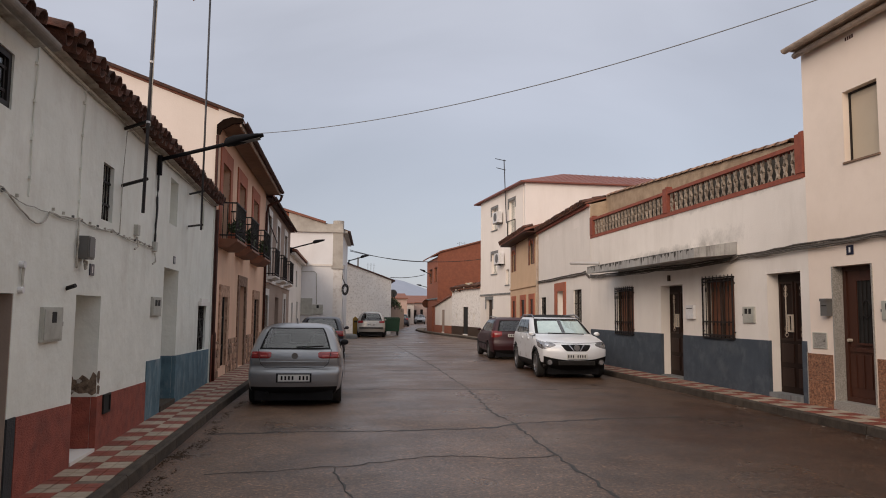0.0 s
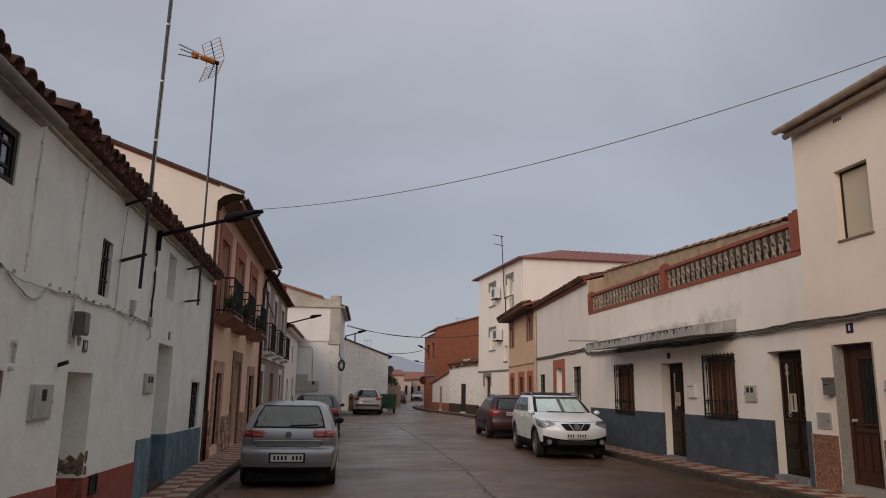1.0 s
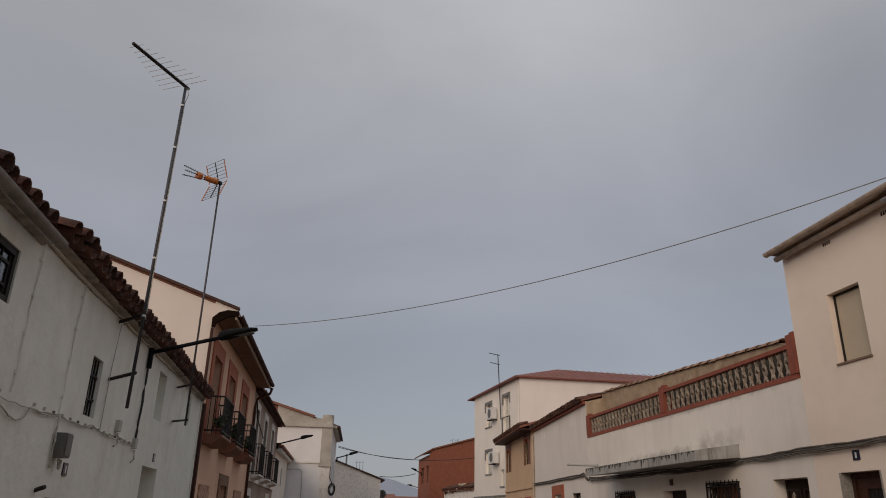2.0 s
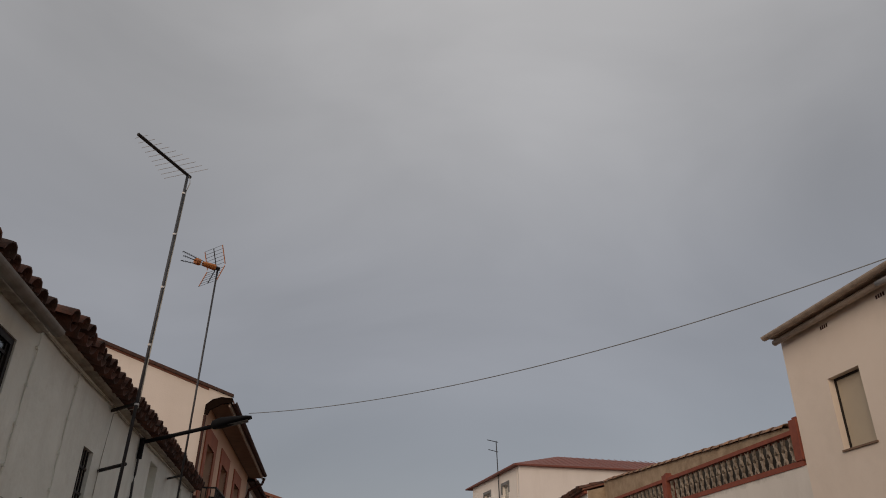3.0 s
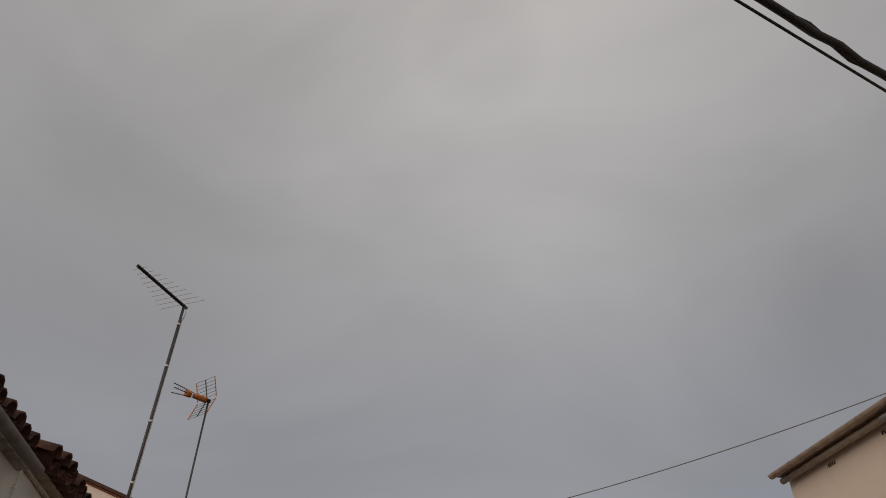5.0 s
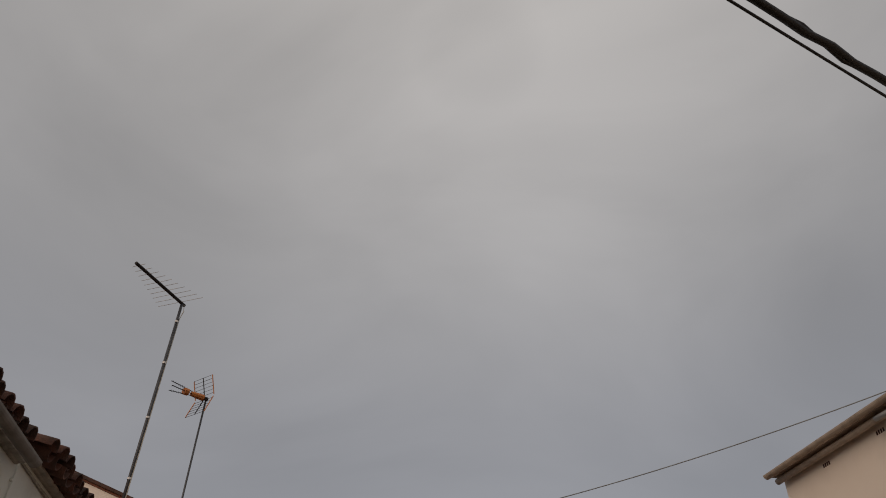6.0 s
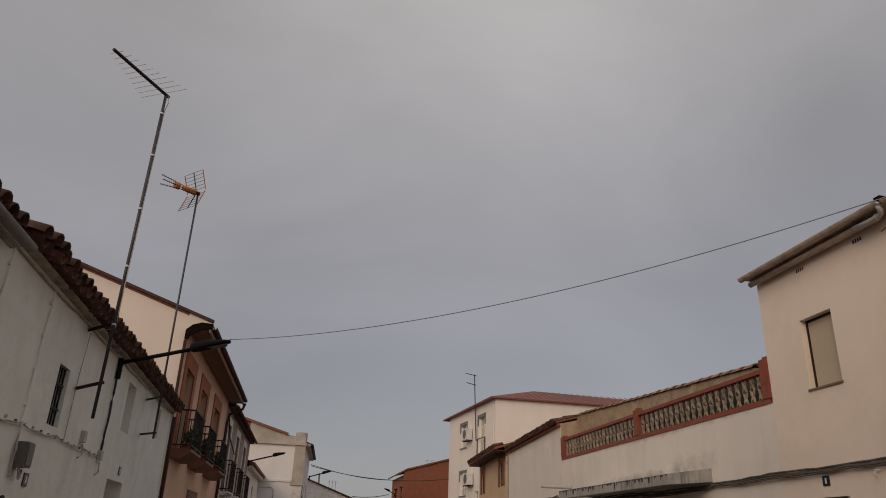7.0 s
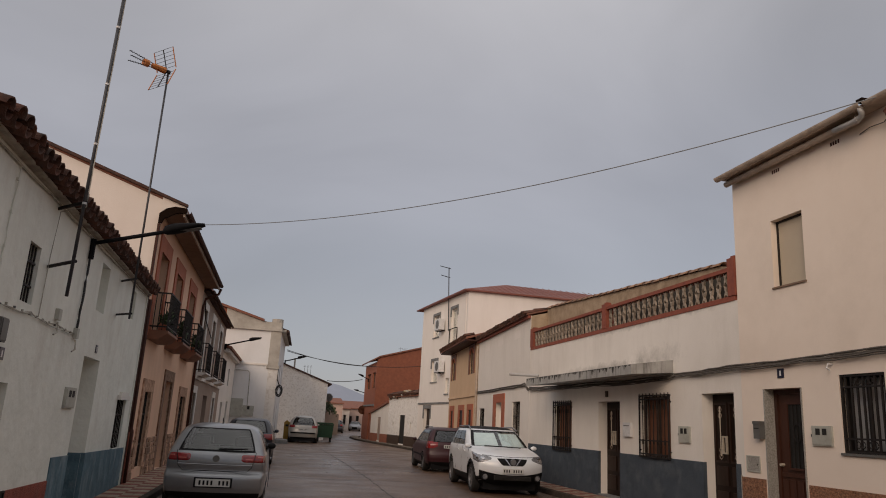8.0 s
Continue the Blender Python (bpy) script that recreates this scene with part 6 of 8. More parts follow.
for sg in (1, -1):
    upd = (Vector((0, 0, sg)) + fwd * 0.35).normalized()
    for q in (-0.25, 0.0, 0.25):
        part("reflector_rib", tube(BM(), [c0 + sd2 * q + upd * 0.02, c0 + sd2 * q + upd * 0.37], 0.009, 5), M["orangeplastic"] if q else M["iron"], a2)
    for k in range(6):
        c = c0 + upd * (0.05 + 0.064 * k)
        part("reflector_rod", tube(BM(), [c - sd2 * 0.26, c + sd2 * 0.26], 0.0045, 4), M["galv"], a2)
part("body", tube(BM(), [c0 + fwd * 0.04, c0 + fwd * 0.12, c0 + fwd * 0.24, c0 + fwd * 0.28], 0.06, 8, 0.045), M["orangeplastic"], a2)
part("collar", tube(BM(), [c0 + fwd * 0.36, c0 + fwd * 0.44], 0.065, 8), M["orangeplastic"], a2)
part("clamp", tube(BM(), [c0 - fwd * 0.06, c0 + fwd * 0.08], 0.035, 6), M["iron"], a2)
for dz, dx in ((0.10, 0), (0.0, 0.05), (-0.08, 0)):
    st = c0 + fwd * 0.25 + Vector((0, 0, dz * 0.4))
    en = c0 + fwd * 0.72 + Vector((0, 0, dz)) + sd2 * dx
    part("director_boom", tube(BM(), [st, en], 0.007, 5), M["iron"], a2)
    for k in range(7):
        c = st.lerp(en, 0.35 + 0.1 * k)
        part("director", tube(BM(), [c - sd2 * 0.035, c + sd2 * 0.035], 0.004, 4), M["iron"], a2)

# mast on the block
a3 = thing("tv_aerial", BF.p(2.75, 0.12, 6.9), "thin aerial mast on the white block", "aerial")
part("mast", tube(BM(), [BF.p(2.75, 0.12, 6.9), BF.p(3.2, 0.12, 10.75)], 0.03, 6), M["galv"], a3)
for z, l in ((10.7, 0.35), (10.15, 0.3)):
    part("crossbar", tube(BM(), [BF.p(3.15, 0.12, z) + Vector((-l * 1.6, 0, 0.08)), BF.p(3.15, 0.12, z) + Vector((l * 0.3, 0, -0.03))], 0.022, 5), M["iron"], a3)
for x in (10.9, 11.3):
    a4 = thing("tv_aerial", (x, 60, 7.0), "small comb aerial on the brick house roof", "aerial")
    part("mast", tube(BM(), [(x, 60, 6.9), (x, 60, 7.75)], 0.012, 5), M["galv"], a4)
    part("crossbar", tube(BM(), [(x - 0.22, 60, 7.6), (x + 0.22, 60, 7.68)], 0.01, 5), M["galv"], a4)

# cables clipped along the white houses
run = lying_tube("wall_cable", along(LF, [(-0.5, 2.5), (4.5, 2.58), (5.64, 2.52), (6.1, 2.36), (6.4, 2.34), (6.55, 2.46), (7.3, 2.50), (7.9, 2.48), (8.4, 2.52), (8.9, 2.49), (9.4, 2.52), (10.4, 2.50)], 0.012, 6, 0.006, 3), 0.0065, "palecable", "whitewashed cable clipped along the house fronts", "cable")
for k in range(22):
    s = 4.9 + 0.25 * k
    if not 5.9 < s < 6.6:
        part("clip", fbox(BM(), LF, s - 0.006, s + 0.008, -0.005, 0.022, 2.482, 2.508), M["palecable"] if k % 3 else M["meterdark"], run)
lying_tube("wall_cable", along(LF, [(-0.5, 2.47), (4.5, 2.54), (5.64, 2.49), (6.5, 2.45), (7.3, 2.48), (8.4, 2.495), (10.4, 2.475)], 0.014, 6, 0.008, 4), 0.004, "palecable", "whitewashed cable clipped along the house fronts", "cable")
for s, z1, z0 in ((6.12, 3.78, 2.52), (7.30, 3.80, 2.50)):
    t = thing("conduit_pipe", LF.p(s, 0, z0), "whitewashed conduit running down the wall from the eave", "pipe")
    part("pipe", tube(BM(), along(LF, [(s + 0.02, z1), (s, (z0 + z1) / 2), (s, z0)], 0.010, 5, 0.012, 7), 0.0075, 7), M["lime"], t)
    for k in range(4):
        z = z0 + (z1 - z0) * (k + 0.5) / 4
        part("clip", fbox(BM(), LF, s - 0.014, s + 0.02, 0.0, 0.022, z - 0.012, z + 0.012), M["lime"], t)
lying_tube("wall_cable", along(LF, [(7.30, 2.5), (7.27, 2.2), (7.30, 2.02)], 0.02, 4, 0.006, 8), 0.010, "palecable", "pale cable dropping to the junction box", "cable")
lying_tube("wall_cable", along(LF, [(6.08, 1.98), (6.06, 1.75)], 0.02, 4, 0.004, 9), 0.012, "palecable", "short pale conduit on the wall", "cable")
for z in (1.97, 1.77):
    t = thing("cable_fitting", LF.p(6.06, 0, z), "round white cable fitting on the wall", "fitting")
    part("cap", tube(BM(), [LF.p(6.06, 0.0, z), LF.p(6.06, 0.04, z)], 0.028, 10), M["signwhite"], t)
lying_tube("wall_cable", along(LF, [(15.5, 3.825), (13.0, 3.825), (10.4, 3.81), (8.5, 3.805), (6.2, 3.79)], 0.012, 8, 0.004, 10), 0.011, "palecable", "dusty cable slung under the eave", "cable")
meter_box(LF, 6.52, 6.98, 1.34, 1.64, "meter", "flush grey meter box with a dark reading window", 1)
meter_box(LF, 10.42, 10.95, 1.54, 1.81, "meter", "small grey meter box with a rusty edge", 2)
jb = thing("junction_box", LF.p(7.5, 0, 2.13), "dented grey metal junction box with cables below", "junction box")
part("body", fbox(BM(), LF, 7.32, 7.51, 0.0, 0.11, 2.115, 2.335), M["meterdark"], jb, bevel=0.012)
part("lid", fbox(BM(), LF, 7.335, 7.495, 0.111, 0.12, 2.13, 2.32), M["meterdark"], jb, bevel=0.004)
part("cable_tail", tube(BM(), along(LF, [(7.4, 2.12), (7.42, 2.05), (7.46, 2.03), (7.48, 2.1)], 0.05, 4, 0.008, 2), 0.012, 6), M["palecable"], jb)
for s, z in ((9.42, 2.62), (10.4, 2.50)):
    t = thing("junction_box", LF.p(s, 0, z - 0.05), "small pale junction box on the wall cable", "junction box")
    part("body", fbox(BM(), LF, s - 0.06, s + 0.06, 0.0, 0.05, z - 0.06, z + 0.07), M["meter"], t, bevel=0.012)
    part("cable_tail", tube(BM(), [LF.p(s, 0.03, z - 0.08), LF.p(s + 0.02, 0.04, z - 0.2), LF.p(s - 0.05, 0.02, z - 0.24)], 0.012, 6), M["palecable"], t)
sp = thing("water_spout", LF.p(7.1, 0, 1.83), "short dark pipe stub sticking out of the wall", "pipe stub")
part("stub", tube(BM(), [LF.p(7.12, -0.02, 1.81), LF.p(7.08, 0.09, 1.845)], 0.02, 8), M["iron"], sp)


def number_plate(F, s, z, w=0.14, hgt=0.14):
    t = thing("number_plaque", F.p(s, 0, z), "small dark blue enamel house plaque", "plaque")
    part("plaque", fbox(BM(), F, s - w / 2, s + w / 2, 0.0, 0.012, z - hgt / 2, z + hgt / 2), M["sign"], t, bevel=0.003)
    part("bar", fbox(BM(), F, s - w * 0.12, s + w * 0.12, 0.012, 0.015, z - hgt * 0.28, z + hgt * 0.28), M["signwhite"], t)
    return t


number_plate(LF, 7.80, 2.03, 0.13, 0.12)
number_plate(LF, 11.85, 2.42, 0.12, 0.12)
number_plate(RF, 10.17, 2.69, 0.15, 0.15)
# missing plaster in the blocked doorway
pt = thing("plaster_patch", LF.p(7.6, -0.2, 0.78), "patch of fallen plaster showing earth and stone", "plaster patch")
rnd = random.Random(21)
into = LF.p(-1, 0, 0) - LF.p(0, 0, 0)
lower = [(-0.43 + 0.043 * k, 0.735 + 0.018 * math.sin(k * 2.7) + rnd.uniform(-0.014, 0.014)) for k in range(11)]
upper = [(-0.002 - 0.036 * k, 0.93 - 0.005 * k + 0.035 * math.sin(k * 1.9) + rnd.uniform(-0.025, 0.025)) for k in range(12)]
part("bare_patch", prism(BM(), [LF.p(8.179, o, z) for o, z in lower + upper], into * 0.004), M["earth"], pt)
for k in range(16):
    o, z, r = rnd.uniform(-0.38, -0.06), rnd.uniform(0.76, 0.89), rnd.uniform(0.014, 0.032)
    b = BM()
    prism(b, [LF.p(8.175, o + r * rnd.uniform(0.7, 1.3) * math.cos(a), z + r * rnd.uniform(0.6, 1.0) * math.sin(a)) for a in [2 * math.pi * q / 7 for q in range(7)]], into * rnd.uniform(0.004, 0.014))
    part("stone", b, M["stainedwhite"] if k % 4 == 0 else M["earth"], pt, bevel=0.003)
for k in range(5):
    s, z, r = rnd.uniform(8.19, 8.26), rnd.uniform(0.76, 0.93), rnd.uniform(0.02, 0.045)
    b = BM()
    prism(b, [LF.p(s + r * math.cos(a) * rnd.uniform(0.6, 1.2), 0.0, z + 1.5 * r * math.sin(a) * rnd.uniform(0.6, 1.2)) for a in [2 * math.pi * q / 8 for q in range(8)]], LF.p(0, 0.006, 0) - LF.p(0, 0, 0))
    part("stone", b, M["earth"], pt)

# ---------------------------------------------------------------- fixtures on the right houses
meter_box(RF, 12.82, 13.22, 1.49, 1.81, "meter", "cream double electricity meter box on the white wall", 2)
meter_box(RF, 9.13, 9.53, 1.58, 1.87, "meter", "cream double electricity meter box on the white wall", 2)
mb = thing("letter_box", RF.p(10.78, 0, 1.64), "grey metal letter box on the white wall", "letter box")
part("body", fbox(BM(), RF, 10.64, 10.80, 0.0, 0.10, 1.64, 1.90), M["meterdark"], mb, bevel=0.01)
part("flap", fbox(BM(), RF, 10.632, 10.808, 0.0, 0.112, 1.88, 1.925), M["meterdark"], mb, bevel=0.01)
part("slot", fbox(BM(), RF, 10.66, 10.78, 0.10, 0.104, 1.80, 1.815), M["dark"], mb)
hb = thing("gas_hatch", RF.p(10.95, 0, 1.11), "flush grey metal service hatch", "hatch")
part("cover", fbox(BM(), RF, 10.80, 11.12, 0.0, 0.012, 1.11, 1.345), M["granite"], hb, bevel=0.004)
part("rim", frame_of(BM(), RF, 10.785, 11.135, 1.095, 1.36, 0.0, 0.018, 0.018), M["meter"], hb)
part("lock", tube(BM(), [RF.p(10.85, 0.012, 1.22), RF.p(10.85, 0.02, 1.22)], 0.012, 8), M["iron"], hb)
it = thing("door_intercom", RF.p(15.35, 0, 1.6), "small white metal letter box beside the door", "letter box")
part("body", fbox(BM(), RF, 15.15, 15.5, 0.0, 0.07, 1.55, 1.86), M["signwhite"], it, bevel=0.01)
part("slot", fbox(BM(), RF, 15.2, 15.45, 0.07, 0.074, 1.78, 1.795), M["dark"], it)
ps = thing("wall_lamp", RF.p(16.4, 0, 2.5), "tiny dark fitting above the door", "fitting")
part("body", fbox(BM(), RF, 16.36, 16.44, 0.0, 0.05, 2.46, 2.6), M["frame"], ps)
# bundle of dusty cables along the white front
for k, (r, dz, mt) in enumerate(((0.022, 0.0, "cable"), (0.016, 0.035, "cable"), (0.014, -0.035, "cable"), (0.010, -0.06, "cable"))):
    lying_tube("wall_cable", along(RF, [(-2, 2.93 + dz), (5, 2.92 + dz), (8.2, 2.90 + dz), (9.6, 2.88 + dz * 0.7), (11.5, 2.86 + dz), (13.2, 2.83 + dz * 0.6), (13.9, 2.78 + dz), (17, 2.80 + dz), (20, 2.82 + dz), (21.8, 2.86 + dz)], 0.03 + 0.012 * k, 6, 0.012, 20 + k), r, mt, "bundle of dusty cables strung along the house front", "cable")
for k in range(2):
    lying_tube("wall_cable", along(RW, [(0.1, 2.86 - 0.05 * k), (0.5, 3.03 - 0.06 * k), (3, 3.03 - 0.06 * k), (8.2, 3.03 - 0.06 * k)], 0.03, 5, 0.012, 30 + k), 0.022, "cable", "dusty cable along the house front", "cable")
sc = thing("wall_camera", RF.p(9.0, 0, 2.7), "small pale hook fitting on the wall", "fitting")
part("hook", tube(BM(), [RF.p(9.05, 0.0, 2.76), RF.p(9.05, 0.08, 2.76), RF.p(9.05, 0.10, 2.70), RF.p(9.05, 0.05, 2.67)], 0.014, 6), M["signwhite"], sc)
# stone-tile plinth of the tall house, slab by slab
pl = thing("stone_plinth", RF.p(9, 0, 0.13), "mottled orange-brown stone tile plinth", "plinth")
for a, c in ((10.66, 11.28), (7.2, 9.68), (5.45, 7.2), (0.0, 4.45)):
    n = max(1, round((c - a) / 0.62))
    for k in range(n):
        for z0, z1 in ((0.13, 0.55), (0.554, 1.0)):
            part("stone_slab", fbox(BM(), RF, a + (c - a) * k / n + 0.002, a + (c - a) * (k + 1) / n - 0.002, -0.02, 0.014, z0, z1), M["stonetile"], pl)
part("edge_strip", fbox(BM(), RF, 11.282, 11.297, -0.02, 0.02, 0.13, 1.02), M["granite"], pl)

# overhead lines
lying_tube("overhead_wire", sag((-1.72, 17.2, 5.86), RF.p(7.6, 0.42, 6.28) + (RF.p(7.6, 0.42, 6.28) - Vector((-1.72, 17.2, 3.947))) * 0.06, 0.5056, 42), 0.008, "wire", "thin grey overhead wire across the street", "cable", 6)
pA, pB = Vector((-2.45, 0.79, 6.62)), Vector((8.05, 4.29, 6.35))
lying_tube("overhead_cable", sag(pA, pB, 0.05, 40, 0.012, 2), 0.036, "blackcable", "thick black bundled cable crossing overhead", "cable", 8)
lying_tube("overhead_cable", sag(pA + Vector((0, 0, 0.03)), pB + Vector((0, 0, 0.02)), 0.08, 44, 0.03, 6), 0.02, "blackcable", "loose black cable wound along the bundle", "cable", 6)
lying_tube("overhead_cable", sag(pA + Vector((0, 0.04, -0.17)), pB + Vector((0, 0.04, -0.17)), 0.05, 30), 0.012, "blackcable", "single black cable crossing overhead", "cable", 6)
lying_tube("overhead_cable", sag((1.2, 46.0, 5.55), (9.95, 45.5, 5.2), 0.42, 30), 0.02, "blackcable", "black cable crossing the street between houses", "cable", 6)
lying_tube("overhead_cable", sag((1.2, 46.0, 5.62), (8.3, 58.0, 5.85), 0.25, 24), 0.02, "blackcable", "thin black cable crossing the street", "cable", 5)
lying_tube("overhead_cable", sag((4.7, 56.2, 4.4), (7.95, 60.5, 4.9), 0.12, 20), 0.025, "blackcable", "thin black cable crossing the street", "cable", 5)

# ---------------------------------------------------------------- kerbs, chequered tiles, road wear
def kerbs(pave, line, y0, y1, sgn):
    y = y0
    while y < y1:
        l = 1.0 if y < 36 else 2.0
        b = BM()
        c = []
        for yy in (y + 0.006, y + l - 0.006):
            x = line_at(line, yy)
            c.append([(x, yy, -0.02), (x + sgn * 0.012, yy, 0.115), (x + sgn * 0.03, yy, 0.13), (x + sgn * 0.115, yy, 0.13), (x + sgn * 0.115, yy, -0.02)])
        va, vb = [b.verts.new(p) for p in c[0]], [b.verts.new(p) for p in c[1]]
        for k in range(5):
            b.faces.new((va[k], va[(k + 1) % 5], vb[(k + 1) % 5], vb[k]))
        b.faces.new(va)
        b.faces.new(vb[::-1])
        part("kerbstone", b, M["kerb"], pave)
        y += l


kerbs(pave_left, KL, -6, 43, -1)
kerbs(pave_right, KR, -6, 70, 1)


def tile_mesh(mat):
    b = BM()
    for x0, x1 in ((-0.5, -0.015), (0.015, 0.5)):
        for y0, y1 in ((-0.5, -0.015), (0.015, 0.5)):
            wbox(b, x0, x1, y0, y1, -0.5, 0.5)
    me = bpy.data.meshes.new("paving_tile")
    b.to_mesh(me)
    b.free()
    me.materials.append(mat)
    return me


TILES = [tile_mesh(M["paveR"]), tile_mesh(M["paveW"])]


def chequer(pave, kerb, wall, y0, y1, sgn, size, across, seed):
    rnd = random.Random(seed)
    n = int((y1 - y0) / size)
    for i in range(n):
        y = y0 + (i + 0.5) * size
        a, c = line_at(kerb, y) + sgn * 0.118, line_at(wall, y) - sgn * 0.0
        w = (c - a) / across
        for j in range(across):
            ob = new("paving_tile", TILES[(i + j) % 2])
            ob.parent = pave
            lift = rnd.uniform(-0.002, 0.003)
            loose = sgn < 0 and j == 0 and abs(y - 6.9) < 0.15   # one broken, sunken tile
            ob.matrix_basis = Matrix.Translation((a + (j + 0.5) * w, y, 0.121 + lift - (0.012 if loose else 0))) @ Euler((rnd.uniform(-0.006, 0.006) + (0.10 if loose else 0), rnd.uniform(-0.006, 0.006), 0)).to_matrix().to_4x4() @ Matrix.Diagonal((abs(w) - 0.006, size - 0.006, 0.02, 1))


chequer(pave_left, KL, WL, -5.0, 40.0, -1, 0.30, 2, 1)
chequer(pave_right, KR, WR, -3.0, 42.0, 1, 0.30, 2, 2)


def crack(name, pts, w, seed, mat="tar", label="tar-filled crack in the asphalt"):
    rnd = random.Random(seed)
    b = BM()
    fine = []
    for p, q in zip(pts, pts[1:]):
        m = max(2, int((Vector(q) - Vector(p)).length / 0.12))
        for k in range(m):
            fine.append(Vector(p).lerp(Vector(q), k / m) + Vector((rnd.uniform(-0.03, 0.03), rnd.uniform(-0.05, 0.05))))
    fine.append(Vector(pts[-1]))
    prev = None
    for i, p in enumerate(fine):
        d = (fine[min(i + 1, len(fine) - 1)] - fine[max(i - 1, 0)]).normalized()
        s = Vector((-d.y, d.x)) * w * rnd.uniform(0.2, 1.5)
        cur = (b.verts.new((p.x - s.x, p.y - s.y, 0.003)), b.verts.new((p.x, p.y, 0.006)), b.verts.new((p.x + s.x, p.y + s.y, 0.003)))
        if prev:
            b.faces.new((prev[0], cur[0], cur[1], prev[1]))
            b.faces.new((prev[1], cur[1], cur[2], prev[2]))
        prev = cur
    return tagged(part(name, b, M[mat], ground), label)


ORG[ground] = Vector((0, 0, 0))
crack("crack", [(-1.6, 9.95), (-0.14, 10.04), (0.94, 9.98), (1.74, 10.05), (2.41, 10.14), (2.75, 10.47), (3.39, 10.58), (4.19, 10.8), (5.6, 10.9)], 0.042, 1)
crack("crack", [(-1.0, 15.4), (0.24, 15.35), (1.43, 15.38), (2.98, 15.16), (4.33, 15.08), (6.0, 15.2)], 0.03, 2)
crack("crack", [(3.3, 40), (3.27, 27.2), (3.19, 21.5), (3.07, 17.8), (2.98, 15.16), (2.68, 11.7), (2.75, 10.47), (2.63, 8.67), (2.61, 7.38), (2.55, 5.0), (2.6, 2.0)], 0.019, 3)
crack("crack", [(0.5, 20.5), (0.94, 20.54), (2.81, 20.1), (3.52, 20.45), (5.0, 20.3)], 0.025, 4)
crack("crack", [(-1.2, 7.5), (-0.21, 7.7), (0.14, 7.77), (1.43, 8.24), (2.03, 7.98), (2.6, 8.1)], 0.012, 5)
crack("crack", [(0.08, 7.7), (0.22, 6.46), (0.3, 5.0)], 0.014, 6)
crack("crack", [(0.3, 27), (3.2, 26.6), (5.5, 26.8)], 0.03, 7)
crack("crack", [(0.6, 34), (3.0, 33.5), (7.0, 34)], 0.03, 8)
# silt along the gutter: flat irregular patches, and pebbles
rnd = random.Random(31)
def crumbs(name, places, mat, label, category, seed):
    """Many small irregular grains lying on the road; places: (x, y, radius)."""
    rg = random.Random(seed)
    verts, faces = [], []
    for x, y, r in places:
        n0, turn, flat = len(verts), rg.uniform(0, 6.3), rg.uniform(0.4, 0.8)
        for k in range(5):
            q = turn + 2 * math.pi * k / 5
            s = r * rg.uniform(0.7, 1.25)
            verts.append((x + s * math.cos(q), y + s * math.sin(q), 0.001 + r * 0.12))
        verts.append((x + r * rg.uniform(-0.3, 0.3), y + r * rg.uniform(-0.3, 0.3), r * flat + 0.001))
        faces += [(n0 + k, n0 + (k + 1) % 5, n0 + 5) for k in range(5)]
    me = bpy.data.meshes.new(name)
    me.from_pydata(verts, [], faces)
    me.materials.append(mat)
    return tagged(new(name, me), label, category, kind="stuff")


# clotted silt: clumps strung along the gutter
silt = []
for k in range(64):
    cy = rnd.choice((rnd.uniform(4.2, 8.6), rnd.uniform(4.2, 8.6), rnd.uniform(8.6, 13.5)))
    cx = line_at(KL, cy) + 0.17 + 0.07 * math.sin(cy * 2.1) + rnd.gauss(0, 0.05)
    sx, sy = rnd.uniform(0.012, 0.05), rnd.uniform(0.04, 0.16)
    silt += [(cx + rnd.gauss(0, sx), cy + rnd.gauss(0, sy), rnd.uniform(0.004, 0.013)) for _ in range(rnd.randint(6, 44))]
crumbs("silt", [q for q in silt if q[0] > line_at(KL, q[1]) + 0.015], M["mud"], "dark wet silt and crumbs along the gutter", "silt", 41)
grit = [(line_at(KR, y) - 0.02 - abs(rnd.gauss(0, 0.3)), y, rnd.uniform(0.005, 0.015)) for y in [rnd.uniform(6, 18) for _ in range(420)]]
grit += [(line_at(KL, y) + 0.04 + abs(rnd.gauss(0, 0.35)), y, rnd.uniform(0.003, 0.010)) for y in [rnd.uniform(4, 14) for _ in range(420)]]
grit += [(rnd.uniform(-1.5, 7.2), rnd.uniform(3.6, 15), rnd.uniform(0.003, 0.0085)) for _ in range(3200)]
crumbs("gravel", grit, M["pebble"], "scattered pale grit and pebbles on the wet road", "gravel", 42)

# ---------------------------------------------------------------- cars
M["cargrey"] = surf("grey_blue_car_paint", (0.27, 0.28, 0.295), (0.245, 0.255, 0.27), 0.6, 0.32, metal=0.45, coat=0.6, stain=(0.17, 0.16, 0.15), stain_amt=0.35, stain_scale=1.5)
M["carwhite"] = surf("white_car_paint", (0.79, 0.82, 0.85), (0.76, 0.79, 0.82), 0.6, 0.35, coat=0.7, stain=(0.5, 0.45, 0.4), stain_amt=0.25, stain_scale=1.5)
M["carred"] = surf("dark_red_car_paint", (0.042, 0.006, 0.010), (0.034, 0.005, 0.008), 0.6, 0.45, coat=0.15)
M["cardark"] = surf("dark_blue_car_paint", (0.022, 0.025, 0.038), (0.018, 0.02, 0.03), 0.6, 0.4, coat=0.25)
M["carsilver"] = surf("pale_gold_car_paint", (0.42, 0.405, 0.375), (0.39, 0.375, 0.345), 0.6, 0.35, metal=0.4, coat=0.6)
M["trim"] = surf("black_car_plastic", (0.012, 0.012, 0.013), (0.009, 0.009, 0.01), 5, 0.6, spec=0.12)
